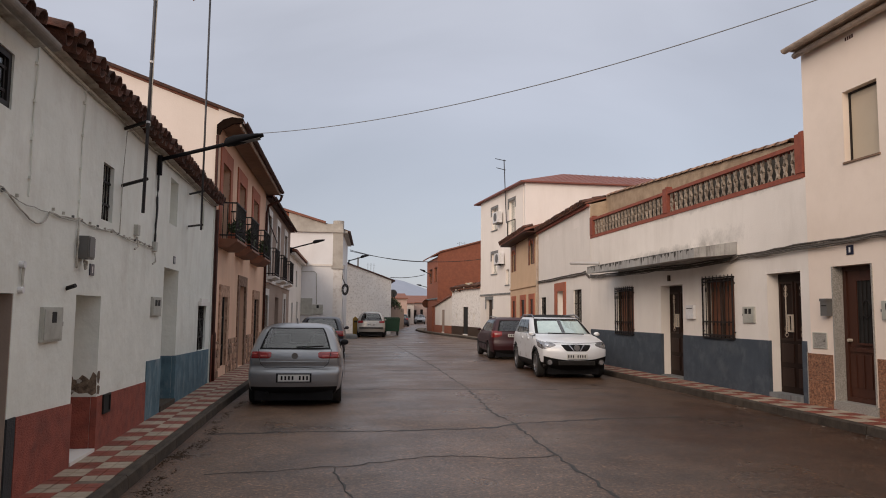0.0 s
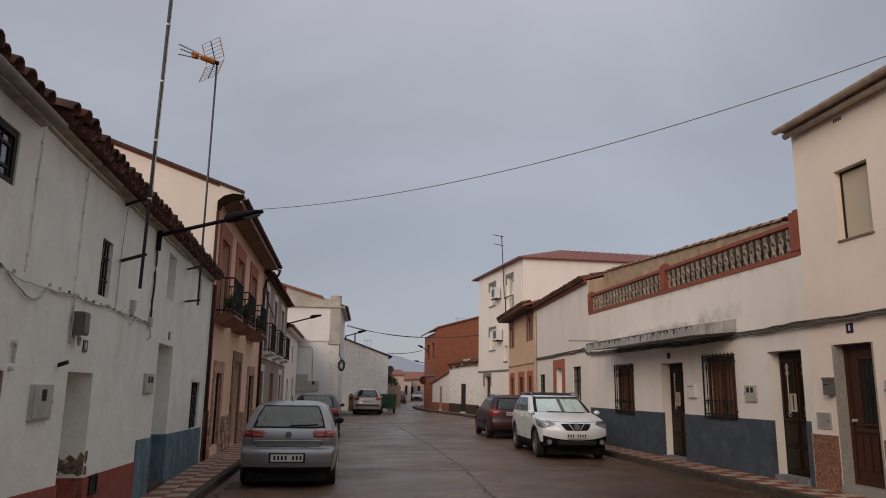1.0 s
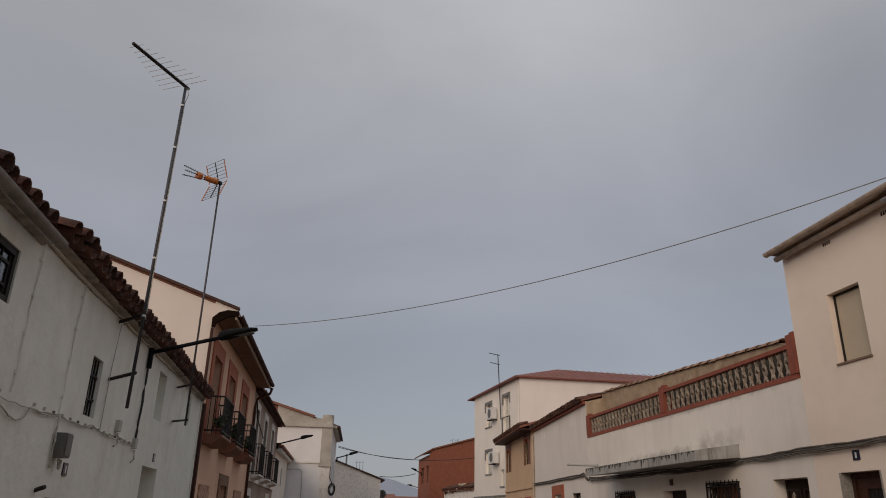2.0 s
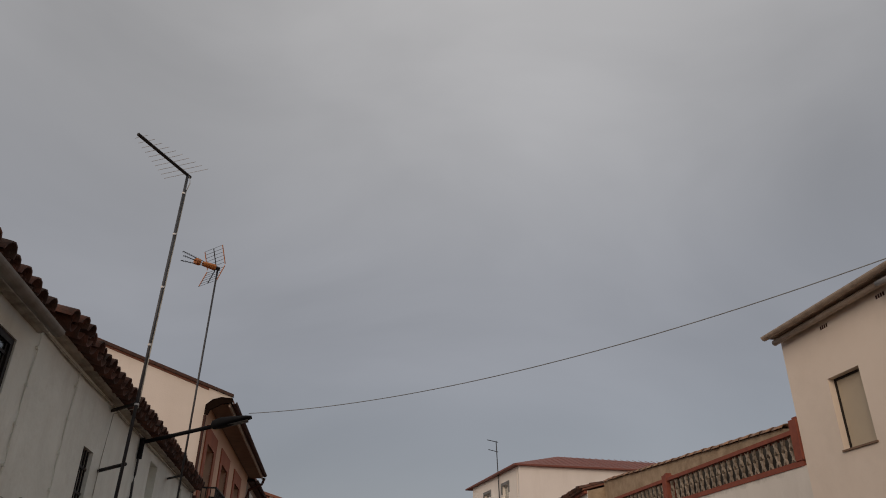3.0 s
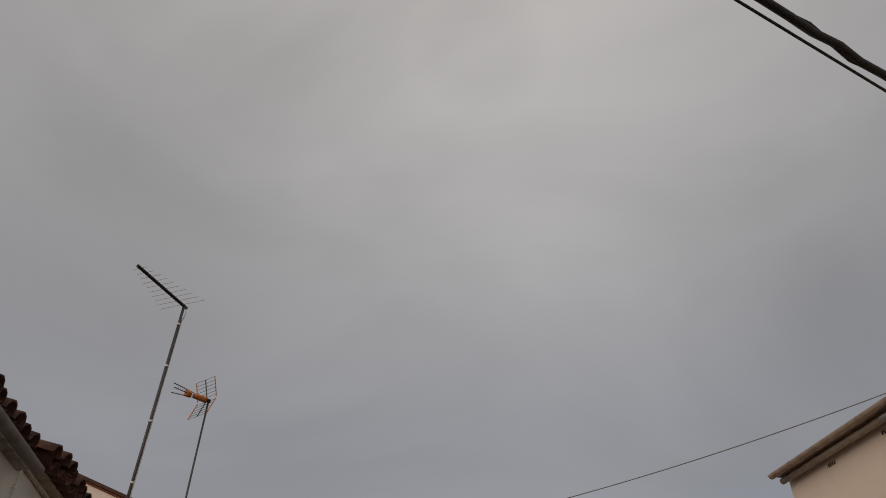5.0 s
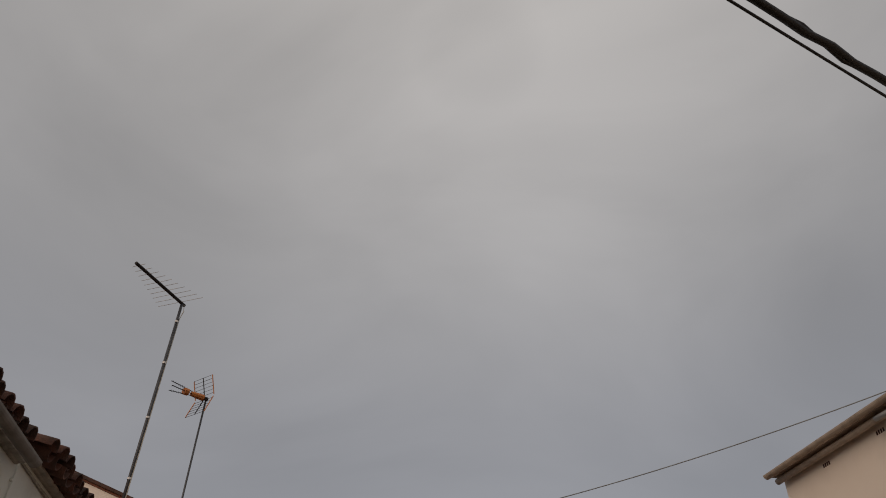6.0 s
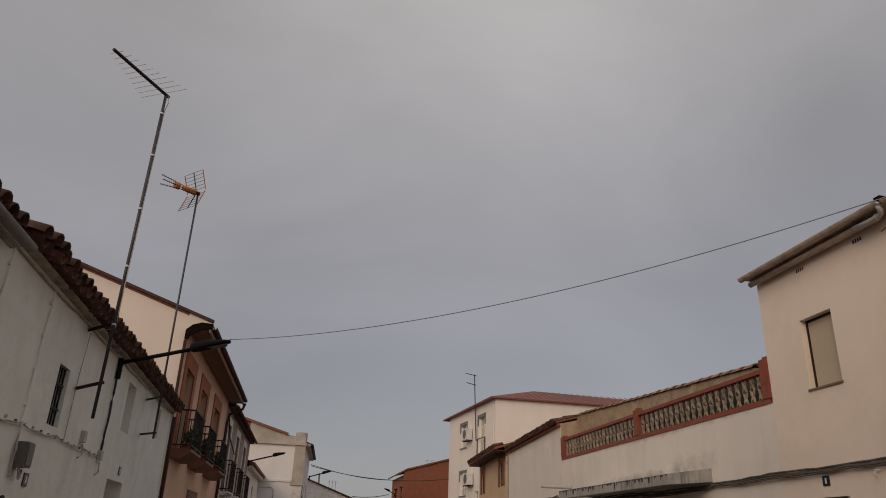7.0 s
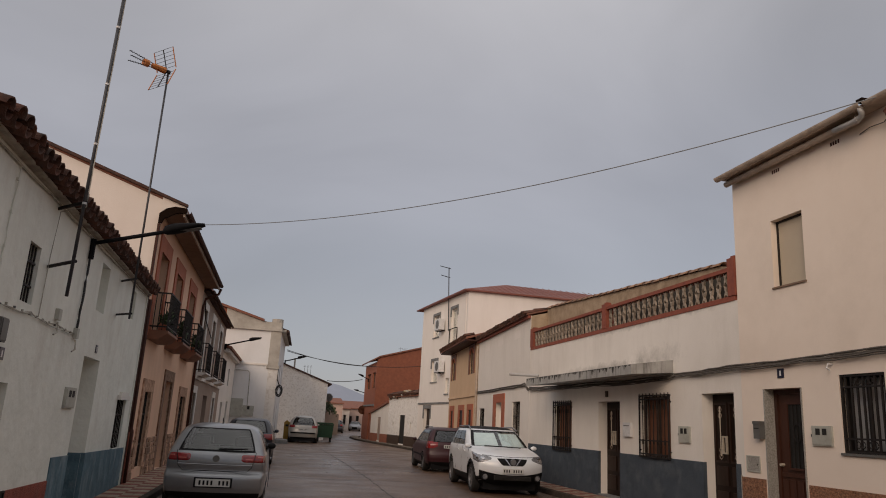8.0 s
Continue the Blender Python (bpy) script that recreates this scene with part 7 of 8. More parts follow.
M["rubber"] = surf("tyre_rubber", (0.016, 0.016, 0.016), (0.024, 0.022, 0.02), 20, 0.85, bump=0.2)
M["alloy"] = surf("alloy_wheel", (0.27, 0.27, 0.28), (0.19, 0.19, 0.20), 6, 0.38, metal=0.7)
M["carglass"] = bpy.data.materials.new("tinted_car_glass")
M["carglass"].use_nodes = True
gn = M["carglass"].node_tree
gn.nodes.remove(gn.nodes["Principled BSDF"])
g_t, g_g, g_m, g_f = (gn.nodes.new("ShaderNode" + k) for k in ("BsdfTransparent", "BsdfGlossy", "MixShader", "Fresnel"))
g_t.inputs[0].default_value, g_g.inputs["Roughness"].default_value, g_f.inputs[0].default_value = (0.80, 0.92, 0.90, 1), 0.03, 1.95
gn.links.new(g_f.outputs[0], g_m.inputs[0])
gn.links.new(g_t.outputs[0], g_m.inputs[1])
gn.links.new(g_g.outputs[0], g_m.inputs[2])
gn.links.new(g_m.outputs[0], gn.nodes["Material Output"].inputs[0])
M["redlens"] = surf("red_lamp_lens", (0.30, 0.014, 0.016), (0.16, 0.007, 0.009), 25, 0.18, coat=0.6)
M["palelens"] = surf("pink_lamp_lens", (0.5, 0.11, 0.09), (0.34, 0.05, 0.045), 30, 0.2, coat=0.6)
M["clearlens"] = surf("clear_lamp_lens", (0.34, 0.34, 0.35), (0.10, 0.10, 0.11), 22, 0.12, metal=0.3, coat=0.8)
M["chrome"] = surf("chrome", (0.6, 0.6, 0.62), None, 5, 0.15, metal=1.0)
M["plate"] = surf("white_plate", (0.62, 0.62, 0.60), (0.56, 0.56, 0.54), 8, 0.4)
M["seat"] = surf("grey_car_seat", (0.17, 0.175, 0.175), (0.12, 0.125, 0.125), 12, 0.9)
M["sunshade"] = surf("silver_sunshade", (0.84, 0.90, 0.95), (0.70, 0.78, 0.84), 7, 0.5)


def car_wheel(car, x, y, r, sgn, spokes=7, width=0.2, rim_mat="alloy"):
    w = part("wheel", lathe_x(x, y, r, [(r * 0.66, -0.5), (r * 0.93, -0.5), (r, -0.36), (r, 0.36), (r * 0.93, 0.5), (r * 0.66, 0.5)], width), M["rubber"], car, smooth=False)
    face = x + sgn * width * 0.40
    part("rim", lathe_x(face, y, r, [(r * 0.60, -0.3), (r * 0.69, -0.2), (r * 0.69, 0.25), (r * 0.62, 0.3)], 0.08), M[rim_mat], w)
    part("hub", tube(BM(), [(face - sgn * 0.04, y, r), (face + sgn * 0.01, y, r)], r * 0.17, 12), M[rim_mat], w)
    for k in range(spokes):
        a = 2 * math.pi * (k + 0.2) / spokes
        d = Vector((0, math.cos(a), math.sin(a)))
        s = Vector((0, -math.sin(a), math.cos(a)))
        c = Vector((face - sgn * 0.015, y, r))
        b = BM()
        prism(b, [c + d * r * 0.12 + s * r * 0.09, c + d * r * 0.64 + s * r * 0.065, c + d * r * 0.64 - s * r * 0.065, c + d * r * 0.12 - s * r * 0.09], (sgn * 0.018, 0, 0))
        part("spoke", b, M[rim_mat], w)
    part("brake_disc", tube(BM(), [(face - sgn * 0.09, y, r), (face - sgn * 0.07, y, r)], r * 0.6, 16), M["trim"], w)
    return w


def lathe_x(x, y, zc, prof, width, n=28):
    b = BM()
    rings = []
    for k in range(n):
        a = 2 * math.pi * k / n
        rings.append([b.verts.new((x + o * width, y + math.cos(a) * r, zc + math.sin(a) * r)) for r, o in prof])
    m = len(prof)
    for k in range(n):
        A, B = rings[k], rings[(k + 1) % n]
        for j in range(m):
            b.faces.new((A[j], A[(j + 1) % m], B[(j + 1) % m], B[j]))
    return b


SURF = {}


def on_body(car, a, c, z):
    """A point of the car's skin at width share a, length share c and height z."""
    zs, yr, yf, hw, bow = SURF[car]
    r, f, w = (float(np.interp(z, zs, q)) for q in (yr, yf, hw))
    hl = (f - r) / 2
    bw = (bow[1] if c > 0 else bow[0]) / max(hl, 0.3)
    return Vector((w * a * (1 - 0.10 * abs(c) ** 7), (r + f) / 2 + hl * c * (1 - min(bw, 0.5) * abs(a) ** 2.6), z))


def lamp(car, name, mat, end, sg, a0, wrap, zlo, zhi, lift=0.008, u0=0.0, u1=1.0, parent=None, n=26, m=8):
    """A curved lamp lens lying on the corner of the body, between the heights zlo(u) and zhi(u)."""
    b = BM()
    l1, l2 = (1 - a0) * 0.85, wrap * 2.0
    grid = []
    for i in range(n + 1):
        u = u0 + (u1 - u0) * i / n
        d = u * (l1 + l2)
        a, c = (a0 + d / 0.85, end) if d < l1 else (1.0, end * (1 - (d - l1) / 2.0))
        col = []
        for j in range(m + 1):
            v = j / m
            p = on_body(car, sg * a, c, zlo(u) + (zhi(u) - zlo(u)) * v)
            out = Vector((p.x * 0.5, p.y, 0)).normalized()
            edge = min(1.0, 6 * min(v, 1 - v), 8 * min(i / n, 1 - i / n)) if lift > 0 else 0
            col.append(b.verts.new(p + out * (lift * edge - (0.004 if edge == 0 else 0))))
        grid.append(col)
    for i in range(n):
        for j in range(m):
            b.faces.new((grid[i][j], grid[i + 1][j], grid[i + 1][j + 1], grid[i][j + 1]))
    bmesh.ops.recalc_face_normals(b, faces=b.faces)
    return part(name, b, M[mat], parent or car, smooth=True)


def skin_patch(car, name, mat, end, a0, a1, zlo, zhi, lift=0.004, n=48, m=8, label=""):
    """A smooth-edged panel lying on one end of the body; zlo, zhi: heights over the width share a."""
    b = BM()
    grid = []
    for i in range(n + 1):
        a = a0 + (a1 - a0) * i / n
        col = []
        for j in range(m + 1):
            p = on_body(car, a, end, zlo(a) + (zhi(a) - zlo(a)) * j / m)
            col.append(b.verts.new(p + Vector((p.x * 0.3, p.y, 0)).normalized() * lift))
        grid.append(col)
    for i in range(n):
        for j in range(m):
            b.faces.new((grid[i][j], grid[i + 1][j], grid[i + 1][j + 1], grid[i][j + 1]))
    return part(name, b, M[mat], car, label, smooth=True)


def build_car(label, prof, paint, wheels, wheel_r, bow, spec, n_side=52, n_end=26, group="parked cars"):
    """A car as horizontal slices; +y is ahead. prof: z, rear, front, half width. spec: named glass, lamp and trim zones."""
    car = new("car")
    ORG[car] = Vector((0, 0, 0))
    tagged(car, label, "car", group)
    P = np.array(prof)
    zs = []
    for a, c in zip(P[:-1, 0], P[1:, 0]):
        m = max(1, int(round((c - a) / 0.026)))
        zs += [a + (c - a) * k / m for k in range(m)]
    zs.append(P[-1, 0])
    zs = np.array(zs)
    yr, yf, hw = (np.interp(zs, P[:, 0], P[:, k]) for k in (1, 2, 3))
    for arr in (yr, yf, hw):
        sm = arr.copy()
        sm[1:-1] = (arr[:-2] + 2 * arr[1:-1] + arr[2:]) / 4
        arr[:] = sm
    SURF[car] = (zs, yr, yf, hw, bow)
    ring = [(-1 + 2 * k / n_end, -1.0, "rear") for k in range(n_end)] + [(1.0, -1 + 2 * k / n_side, "right") for k in range(n_side)]
    ring += [(1 - 2 * k / n_end, 1.0, "front") for k in range(n_end)] + [(-1.0, 1 - 2 * k / n_side, "left") for k in range(n_side)]
    N = len(ring)
    pts = []
    for k in range(len(zs)):
        cy, hl = (yr[k] + yf[k]) / 2, (yf[k] - yr[k]) / 2
        row = []
        for a, c, _ in ring:
            bw = (bow[1] if c > 0 else bow[0]) / max(hl, 0.3)
            x = hw[k] * a * (1 - 0.10 * abs(c) ** 7)
            y = cy + hl * c * (1 - min(bw, 0.5) * abs(a) ** 2.6)
            row.append(Vector((x, y, zs[k])))
        pts.append(row)
    arch = wheel_r + 0.045
    for row in pts:
        for p in row:
            if abs(p.x) > 0.55:
                for wy in wheels:
                    d = math.hypot(p.y - wy, p.z - wheel_r)
                    if arch - 0.055 < d < arch + 0.03 and p.z > 0.1:
                        f = arch / d
                        p.y, p.z = wy + (p.y - wy) * f, wheel_r + (p.z - wheel_r) * f
    groups = {}
    for k in range(len(zs) - 1):
        for j in range(N):
            q = [pts[k][j], pts[k][(j + 1) % N], pts[k + 1][(j + 1) % N], pts[k + 1][j]]
            c = sum(q, Vector()) / 4
            side = ring[j][2]
            aa, cc = (ring[j][0] + ring[(j + 1) % N][0]) / 2, (ring[j][1] + ring[(j + 1) % N][1]) / 2
            if side in ("left", "right") and any(math.hypot(c.y - wy, c.z - wheel_r) < arch - 0.006 for wy in wheels) and c.z < 0.85:
                continue
            zone = spec(side, aa, cc, c)
            groups.setdefault(zone, []).append(q)
    cap = [p.copy() for p in pts[-1]]
    groups.setdefault("body", []).append(cap)
    mats = {"body": paint, "glass": M["carglass"], "seal": M["trim"], "red": M["redlens"], "clear": M["clearlens"], "black": M["trim"], "chrome": M["chrome"], "gloss": M["trim"]}
    body = None
    for zone in sorted(groups, key=lambda g: g != "body"):
        kind = zone.split(":")[0]
        name = zone.split(":")[1] if ":" in zone else zone
        b = BM()
        cache = {}
        for q in groups[zone]:
            vs = []
            for p in q:
                key = (round(p.x, 5), round(p.y, 5), round(p.z, 5))
                if key not in cache:
                    cache[key] = b.verts.new(p)
                if cache[key] not in vs:
                    vs.append(cache[key])
            if len(vs) > 2 and not b.faces.get(vs):
                b.faces.new(vs)
        if kind in ("red", "clear"):
            bmesh.ops.recalc_face_normals(b, faces=b.faces)
            cen = sum((v.co for v in b.verts), Vector()) / len(b.verts)
            out = Vector((cen.x * 0.4, cen.y, 0)).normalized()
            for v in b.verts:
                v.co += out * 0.006
        ob = part(name, b, mats[kind], car, smooth=True, shadow=kind != "glass")
    # black box, set low and long to stand in for shade under the car
    part("underbody", wbox(BM(), -0.66, 0.66, P[1, 1] + 0.1, P[1, 2] - 0.2, 0.11, 0.42), M["trim"], car)
    cw = float(np.max(hw))
    for wy in wheels:
        for sg in (-1, 1):
            car_wheel(car, sg * (cw - 0.125), wy, wheel_r, sg)
    return car


def seats(car, ys, z=0.55, w=0.5):
    for y, n in ys:
        for x in ((-0.36, 0.36) if n == 2 else (0.0,)):
            ww = w if n == 2 else 1.2
            part("seat_back", wbox(BM(), x - ww / 2, x + ww / 2, y - 0.08, y + 0.08, z - 0.1, z + 0.46), M["seat"], car, bevel=0.05)
            for hx in ((x,) if n == 2 else (-0.35, 0.35)):
                part("headrest", wbox(BM(), hx - 0.13, hx + 0.13, y - 0.05, y + 0.05, z + 0.48, z + 0.62), M["seat"], car, bevel=0.04)
    part("cabin_floor", wbox(BM(), -0.66, 0.66, min(y for y, _ in ys) - 0.3, 0.95, z - 0.1, z), M["seat"], car)


def flat_plate(car, y, z, sgn, w=0.52, hgt=0.11, mat="plate", name="number_plate"):
    b = part(name, wbox(BM(), -w / 2, w / 2, y - 0.006, y + 0.006, z - hgt / 2, z + hgt / 2), M[mat], car, bevel=0.003)
    n = 8
    for k in range(n):
        if k == 4:
            continue
        x = -w * 0.38 + w * 0.8 * k / (n - 1)
        part("bar", wbox(BM(), x - 0.015, x + 0.015, y + sgn * 0.006 - 0.002, y + sgn * 0.006 + 0.002, z - hgt * 0.3, z + hgt * 0.3), M["trim"], b)
    return b


def mirrors(car, y, z, x, mat):
    for sg in (-1, 1):
        b = BM()
        bmesh.ops.create_icosphere(b, subdivisions=2, radius=1.0, matrix=Matrix.Translation((sg * (x + 0.045), y, z)) @ Matrix.Diagonal((0.085, 0.06, 0.06, 1)))
        m = part("door_mirror", b, mat, car, smooth=True)
        part("mirror_stalk", wbox(BM(), min(sg * (x - 0.06), sg * x), max(sg * (x - 0.06), sg * x), y - 0.03, y + 0.03, z - 0.06, z - 0.02), M["trim"], m)


def seam(car, pts, r=0.004):
    return part("panel_gap", tube(BM(), pts, r, 4), M["trim"], car)


# grey hatchback seen from behind
HATCH = [(0.20, -1.80, 1.85, 0.74), (0.30, -1.93, 1.93, 0.805), (0.42, -1.975, 1.97, 0.822), (0.52, -1.985, 1.975, 0.828), (0.59, -1.985, 1.96, 0.828), (0.62, -1.965, 1.95, 0.828), (0.645, -1.90, 1.93, 0.826), (0.67, -1.875, 1.90, 0.825),
         (0.74, -1.892, 1.82, 0.822), (0.80, -1.90, 1.62, 0.818), (0.87, -1.892, 1.30, 0.81), (0.93, -1.86, 1.05, 0.80), (0.97, -1.82, 0.93, 0.785), (1.00, -1.795, 0.87, 0.772), (1.10, -1.70, 0.70, 0.735), (1.25, -1.55, 0.42, 0.665),
         (1.32, -1.47, 0.24, 0.615), (1.36, -1.41, 0.06, 0.565), (1.385, -1.30, -0.10, 0.50), (1.405, -1.12, -0.26, 0.40), (1.415, -0.95, -0.45, 0.26), (1.418, -0.8, -0.6, 0.10)]


def hatch_spec(lo=0.985, hi=1.345, tail=(0.825, 0.925), wins=((-0.78, -0.28), (-0.24, 0.42), (0.46, 0.93))):
    def spec(side, a, c, p):
        if side == "rear":
            if lo < p.z < hi and abs(a) < 0.86:
                return "glass:rear_window" if abs(a) < 0.80 and lo + 0.02 < p.z < hi - 0.025 else "seal:window_seal"
            if tail[0] < p.z < tail[1] and abs(a) > 0.58 + 3.0 * max(0, 0.865 - p.z) + 3.0 * max(0, p.z - tail[1] + 0.035):
                return "red:tail_lamp" if a > 0 else "red:tail_lamp_left"
            if p.z < 0.34:
                return "black:bumper_lip"
        if side == "front":
            if lo < p.z < hi + 0.02:
                return "glass:windscreen" if abs(a) < 0.93 else "seal:screen_seal"
            if 0.62 < p.z < 0.78 and abs(a) > 0.55:
                return "clear:headlamp" if a > 0 else "clear:headlamp_right"
            if 0.3 < p.z < 0.6 and abs(a) < 0.5:
                return "black:grille"
        if side in ("left", "right"):
            if tail[0] < p.z < tail[1] and c < -0.90:
                return "red:tail_lamp" if side == "right" else "red:tail_lamp_left"
            if lo < p.z < hi - 0.02:
                for k, (u, v) in enumerate(wins):
                    if u < c < v:
                        return "glass:side_window_%s%s" % (side, ("rear", "middle", "front")[k])
                return "seal:pillar_%s" % side if -0.8 < c < 0.95 else "body"
            if p.z < 0.28:
                return "black:sill_trim"
        return "body"
    return spec


grey = build_car("grey-blue hatchback parked at the kerb, seen from behind", HATCH, M["cargrey"], (-1.21, 1.25), 0.298, (0.10, 0.16), hatch_spec(tail=(9, 9)), 70, 44)
for sg in (-1, 1):
    lo = lambda u: 0.815 + 0.034 * max(0, 1 - u / 0.14) ** 2
    hi = lambda u: 0.942 - 0.034 * max(0, 1 - u / 0.10) ** 2 - 0.02 * max(0, u - 0.6)
    t = lamp(grey, "tail_lamp", "redlens", -1, sg, 0.53, 0.10, lo, hi, 0.012)
    lamp(grey, "lamp_reflector", "palelens", -1, sg, 0.53, 0.10, lambda u: 0.848, lambda u: 0.876, 0.017, 0.12, 0.40, t)
    lamp(grey, "lamp_reflector", "palelens", -1, sg, 0.53, 0.10, lambda u: 0.885, lambda u: 0.912, 0.017, 0.50, 0.72, t)
seats(grey, [(-0.75, 1), (0.1, 2)])
flat_plate(grey, -1.992, 0.50, -1, 0.53, 0.115)
part("plate_recess", wbox(BM(), -0.295, 0.295, -1.988, -1.965, 0.425, 0.578), M["trim"], grey)
part("emblem", tube(BM(), [(0, -1.872, 0.865), (0, -1.90, 0.865)], 0.055, 12), M["meterdark"], grey, "plain round chrome badge")
part("wiper", tube(BM(), [(0.02, -1.80, 1.015), (0.22, -1.815, 1.018), (0.48, -1.79, 1.03)], 0.012, 5), M["trim"], grey)
part("roof_aerial", tube(BM(), [(0, -1.28, 1.41), (0, -1.36, 1.50)], 0.008, 5), M["trim"], grey)
seam(grey, [(-0.62, -1.80, 0.975), (-0.60, -1.872, 0.86), (-0.57, -1.888, 0.74), (-0.50, -1.89, 0.675), (0.50, -1.89, 0.675), (0.57, -1.888, 0.74), (0.60, -1.872, 0.86), (0.62, -1.80, 0.975)], 0.005)
part("tailgate_crease", tube(BM(), [(-0.58, -1.885, 0.775), (0, -1.905, 0.77), (0.58, -1.885, 0.775)], 0.006, 4), M["cargrey"], grey)
for sg in (-1, 1):
    for y0 in (-0.32, 0.80):
        seam(grey, [(sg * 0.848, y0, 0.32), (sg * 0.846, y0, 0.7), (sg * 0.825, y0, 0.95)])
    for y0 in (-0.18, ):
        part("door_handle", wbox(BM(), min(sg * 0.838, sg * 0.865), max(sg * 0.838, sg * 0.865), y0 - 0.1, y0 + 0.1, 0.80, 0.83), M["cargrey"], grey, bevel=0.008)
mirrors(grey, 0.72, 1.0, 0.80, M["trim"])
part("exhaust", tube(BM(), [(-0.45, -1.7, 0.24), (-0.45, -1.93, 0.23)], 0.03, 8), M["trim"], grey)
grey.matrix_basis = pose(-0.53, 14.5, 0, 0, 0, -1.2)

# dark car ahead of it
dark_car = build_car("dark blue saloon-like hatchback parked behind another car", [(z, r * 1.06, f * 1.06, w * 1.02) for z, r, f, w in HATCH], M["cardark"], (-1.28, 1.32), 0.31, (0.10, 0.16), hatch_spec(tail=(0.78, 0.94)))
seats(dark_car, [(-0.75, 1), (0.1, 2)])
flat_plate(dark_car, -2.095, 0.6, -1)
mirrors(dark_car, 0.76, 1.0, 0.83, M["cardark"])
dark_car.matrix_basis = pose(-0.22, 26.9, 0, 0, 0, -1.5) @ Matrix.Diagonal((1, 1, 1.04, 1))

# pale MPV far up the street
MPV = [(0.22, -2.0, 2.0, 0.78), (0.34, -2.09, 2.08, 0.85), (0.55, -2.12, 2.12, 0.87), (0.68, -2.10, 2.08, 0.875), (0.80, -2.07, 1.92, 0.872), (0.92, -2.05, 1.65, 0.865), (1.00, -2.03, 1.35, 0.855), (1.05, -2.0, 1.2, 0.84), (1.2, -1.93, 0.98, 0.80),
       (1.36, -1.80, 0.62, 0.715), (1.46, -1.72, 0.40, 0.64), (1.53, -1.63, 0.2, 0.55), (1.58, -1.45, -0.05, 0.43), (1.61, -1.2, -0.3, 0.28), (1.625, -1.0, -0.5, 0.12)]
mpv = build_car("pale gold people carrier parked by the bins, seen from behind", MPV, M["carsilver"], (-1.35, 1.4), 0.31, (0.14, 0.18), hatch_spec(1.04, 1.50, (0.90, 1.04)))
seats(mpv, [(-0.85, 1), (0.1, 2)])
flat_plate(mpv, -2.10, 0.80, -1)
part("bumper_strip", wbox(BM(), -0.72, 0.72, -2.135, -2.10, 0.55, 0.63), M["trim"], mpv, bevel=0.02)
mirrors(mpv, 0.95, 1.08, 0.85, M["carsilver"])
mpv.matrix_basis = pose(2.86, 49.6, 0, 0, 0, -3) @ Matrix.Diagonal((1.09, 1, 1.04, 1))

# dark red estate seen from behind
ESTATE = [(0.20, -2.1, 2.05, 0.77), (0.32, -2.2, 2.18, 0.84), (0.48, -2.24, 2.22, 0.86), (0.60, -2.235, 2.21, 0.865), (0.66, -2.20, 2.18, 0.865), (0.76, -2.19, 2.05, 0.86), (0.84, -2.185, 1.78, 0.855), (0.92, -2.18, 1.35, 0.845), (0.96, -2.16, 1.18, 0.83),
          (1.00, -2.14, 1.08, 0.81), (1.12, -2.08, 0.86, 0.775), (1.30, -1.97, 0.50, 0.705), (1.39, -1.91, 0.28, 0.66), (1.44, -1.86, 0.06, 0.62), (1.475, -1.75, -0.15, 0.55), (1.49, -1.55, -0.4, 0.4), (1.497, -1.3, -0.6, 0.2)]
estate = build_car("dark red estate car with roof rails parked at the kerb", ESTATE, M["carred"], (-1.32, 1.38), 0.31, (0.10, 0.17), hatch_spec(1.01, 1.40, (0.78, 1.02), ((-0.86, -0.48), (-0.44, 0.06), (0.10, 0.62))))
seats(estate, [(-0.85, 1), (0.1, 2)])
flat_plate(estate, -2.205, 0.86, -1)
for sg in (-1, 1):
    part("roof_rail", tube(BM(), [(sg * 0.60, -1.75, 1.43), (sg * 0.59, -1.6, 1.50), (sg * 0.59, -0.2, 1.52), (sg * 0.60, 0.05, 1.45)], 0.018, 6), M["alloy"], estate)
    for y0 in (-0.55, 0.35, 1.15):
        seam(estate, [(sg * 0.862, y0, 0.32), (sg * 0.858, y0, 0.7), (sg * 0.83, y0, 0.96)])
    part("side_strip", wbox(BM(), min(sg * 0.855, sg * 0.875), max(sg * 0.855, sg * 0.875), -0.95, 0.98, 0.5, 0.56), M["trim"], estate)
mirrors(estate, 0.82, 1.02, 0.83, M["carred"])
estate.matrix_basis = pose(6.68, 26.9, 0, 0, 0, -4.2)

# white crossover facing the camera
SUV = [(0.24, -2.05, 2.02, 0.80), (0.34, -2.16, 2.15, 0.87), (0.46, -2.22, 2.23, 0.885), (0.58, -2.24, 2.26, 0.892), (0.68, -2.235, 2.265, 0.892), (0.78, -2.22, 2.24, 0.892), (0.86, -2.205, 2.17, 0.89), (0.92, -2.195, 2.05, 0.886), (0.98, -2.18, 1.80, 0.88),
       (1.03, -2.16, 1.48, 0.872), (1.07, -2.14, 1.18, 0.862), (1.10, -2.12, 1.06, 0.845), (1.22, -2.03, 0.82, 0.81), (1.38, -1.90, 0.48, 0.752), (1.47, -1.82, 0.28, 0.71), (1.53, -1.74, 0.08, 0.665), (1.575, -1.58, -0.15, 0.59), (1.60, -1.35, -0.4, 0.45), (1.612, -1.1, -0.65, 0.22)]


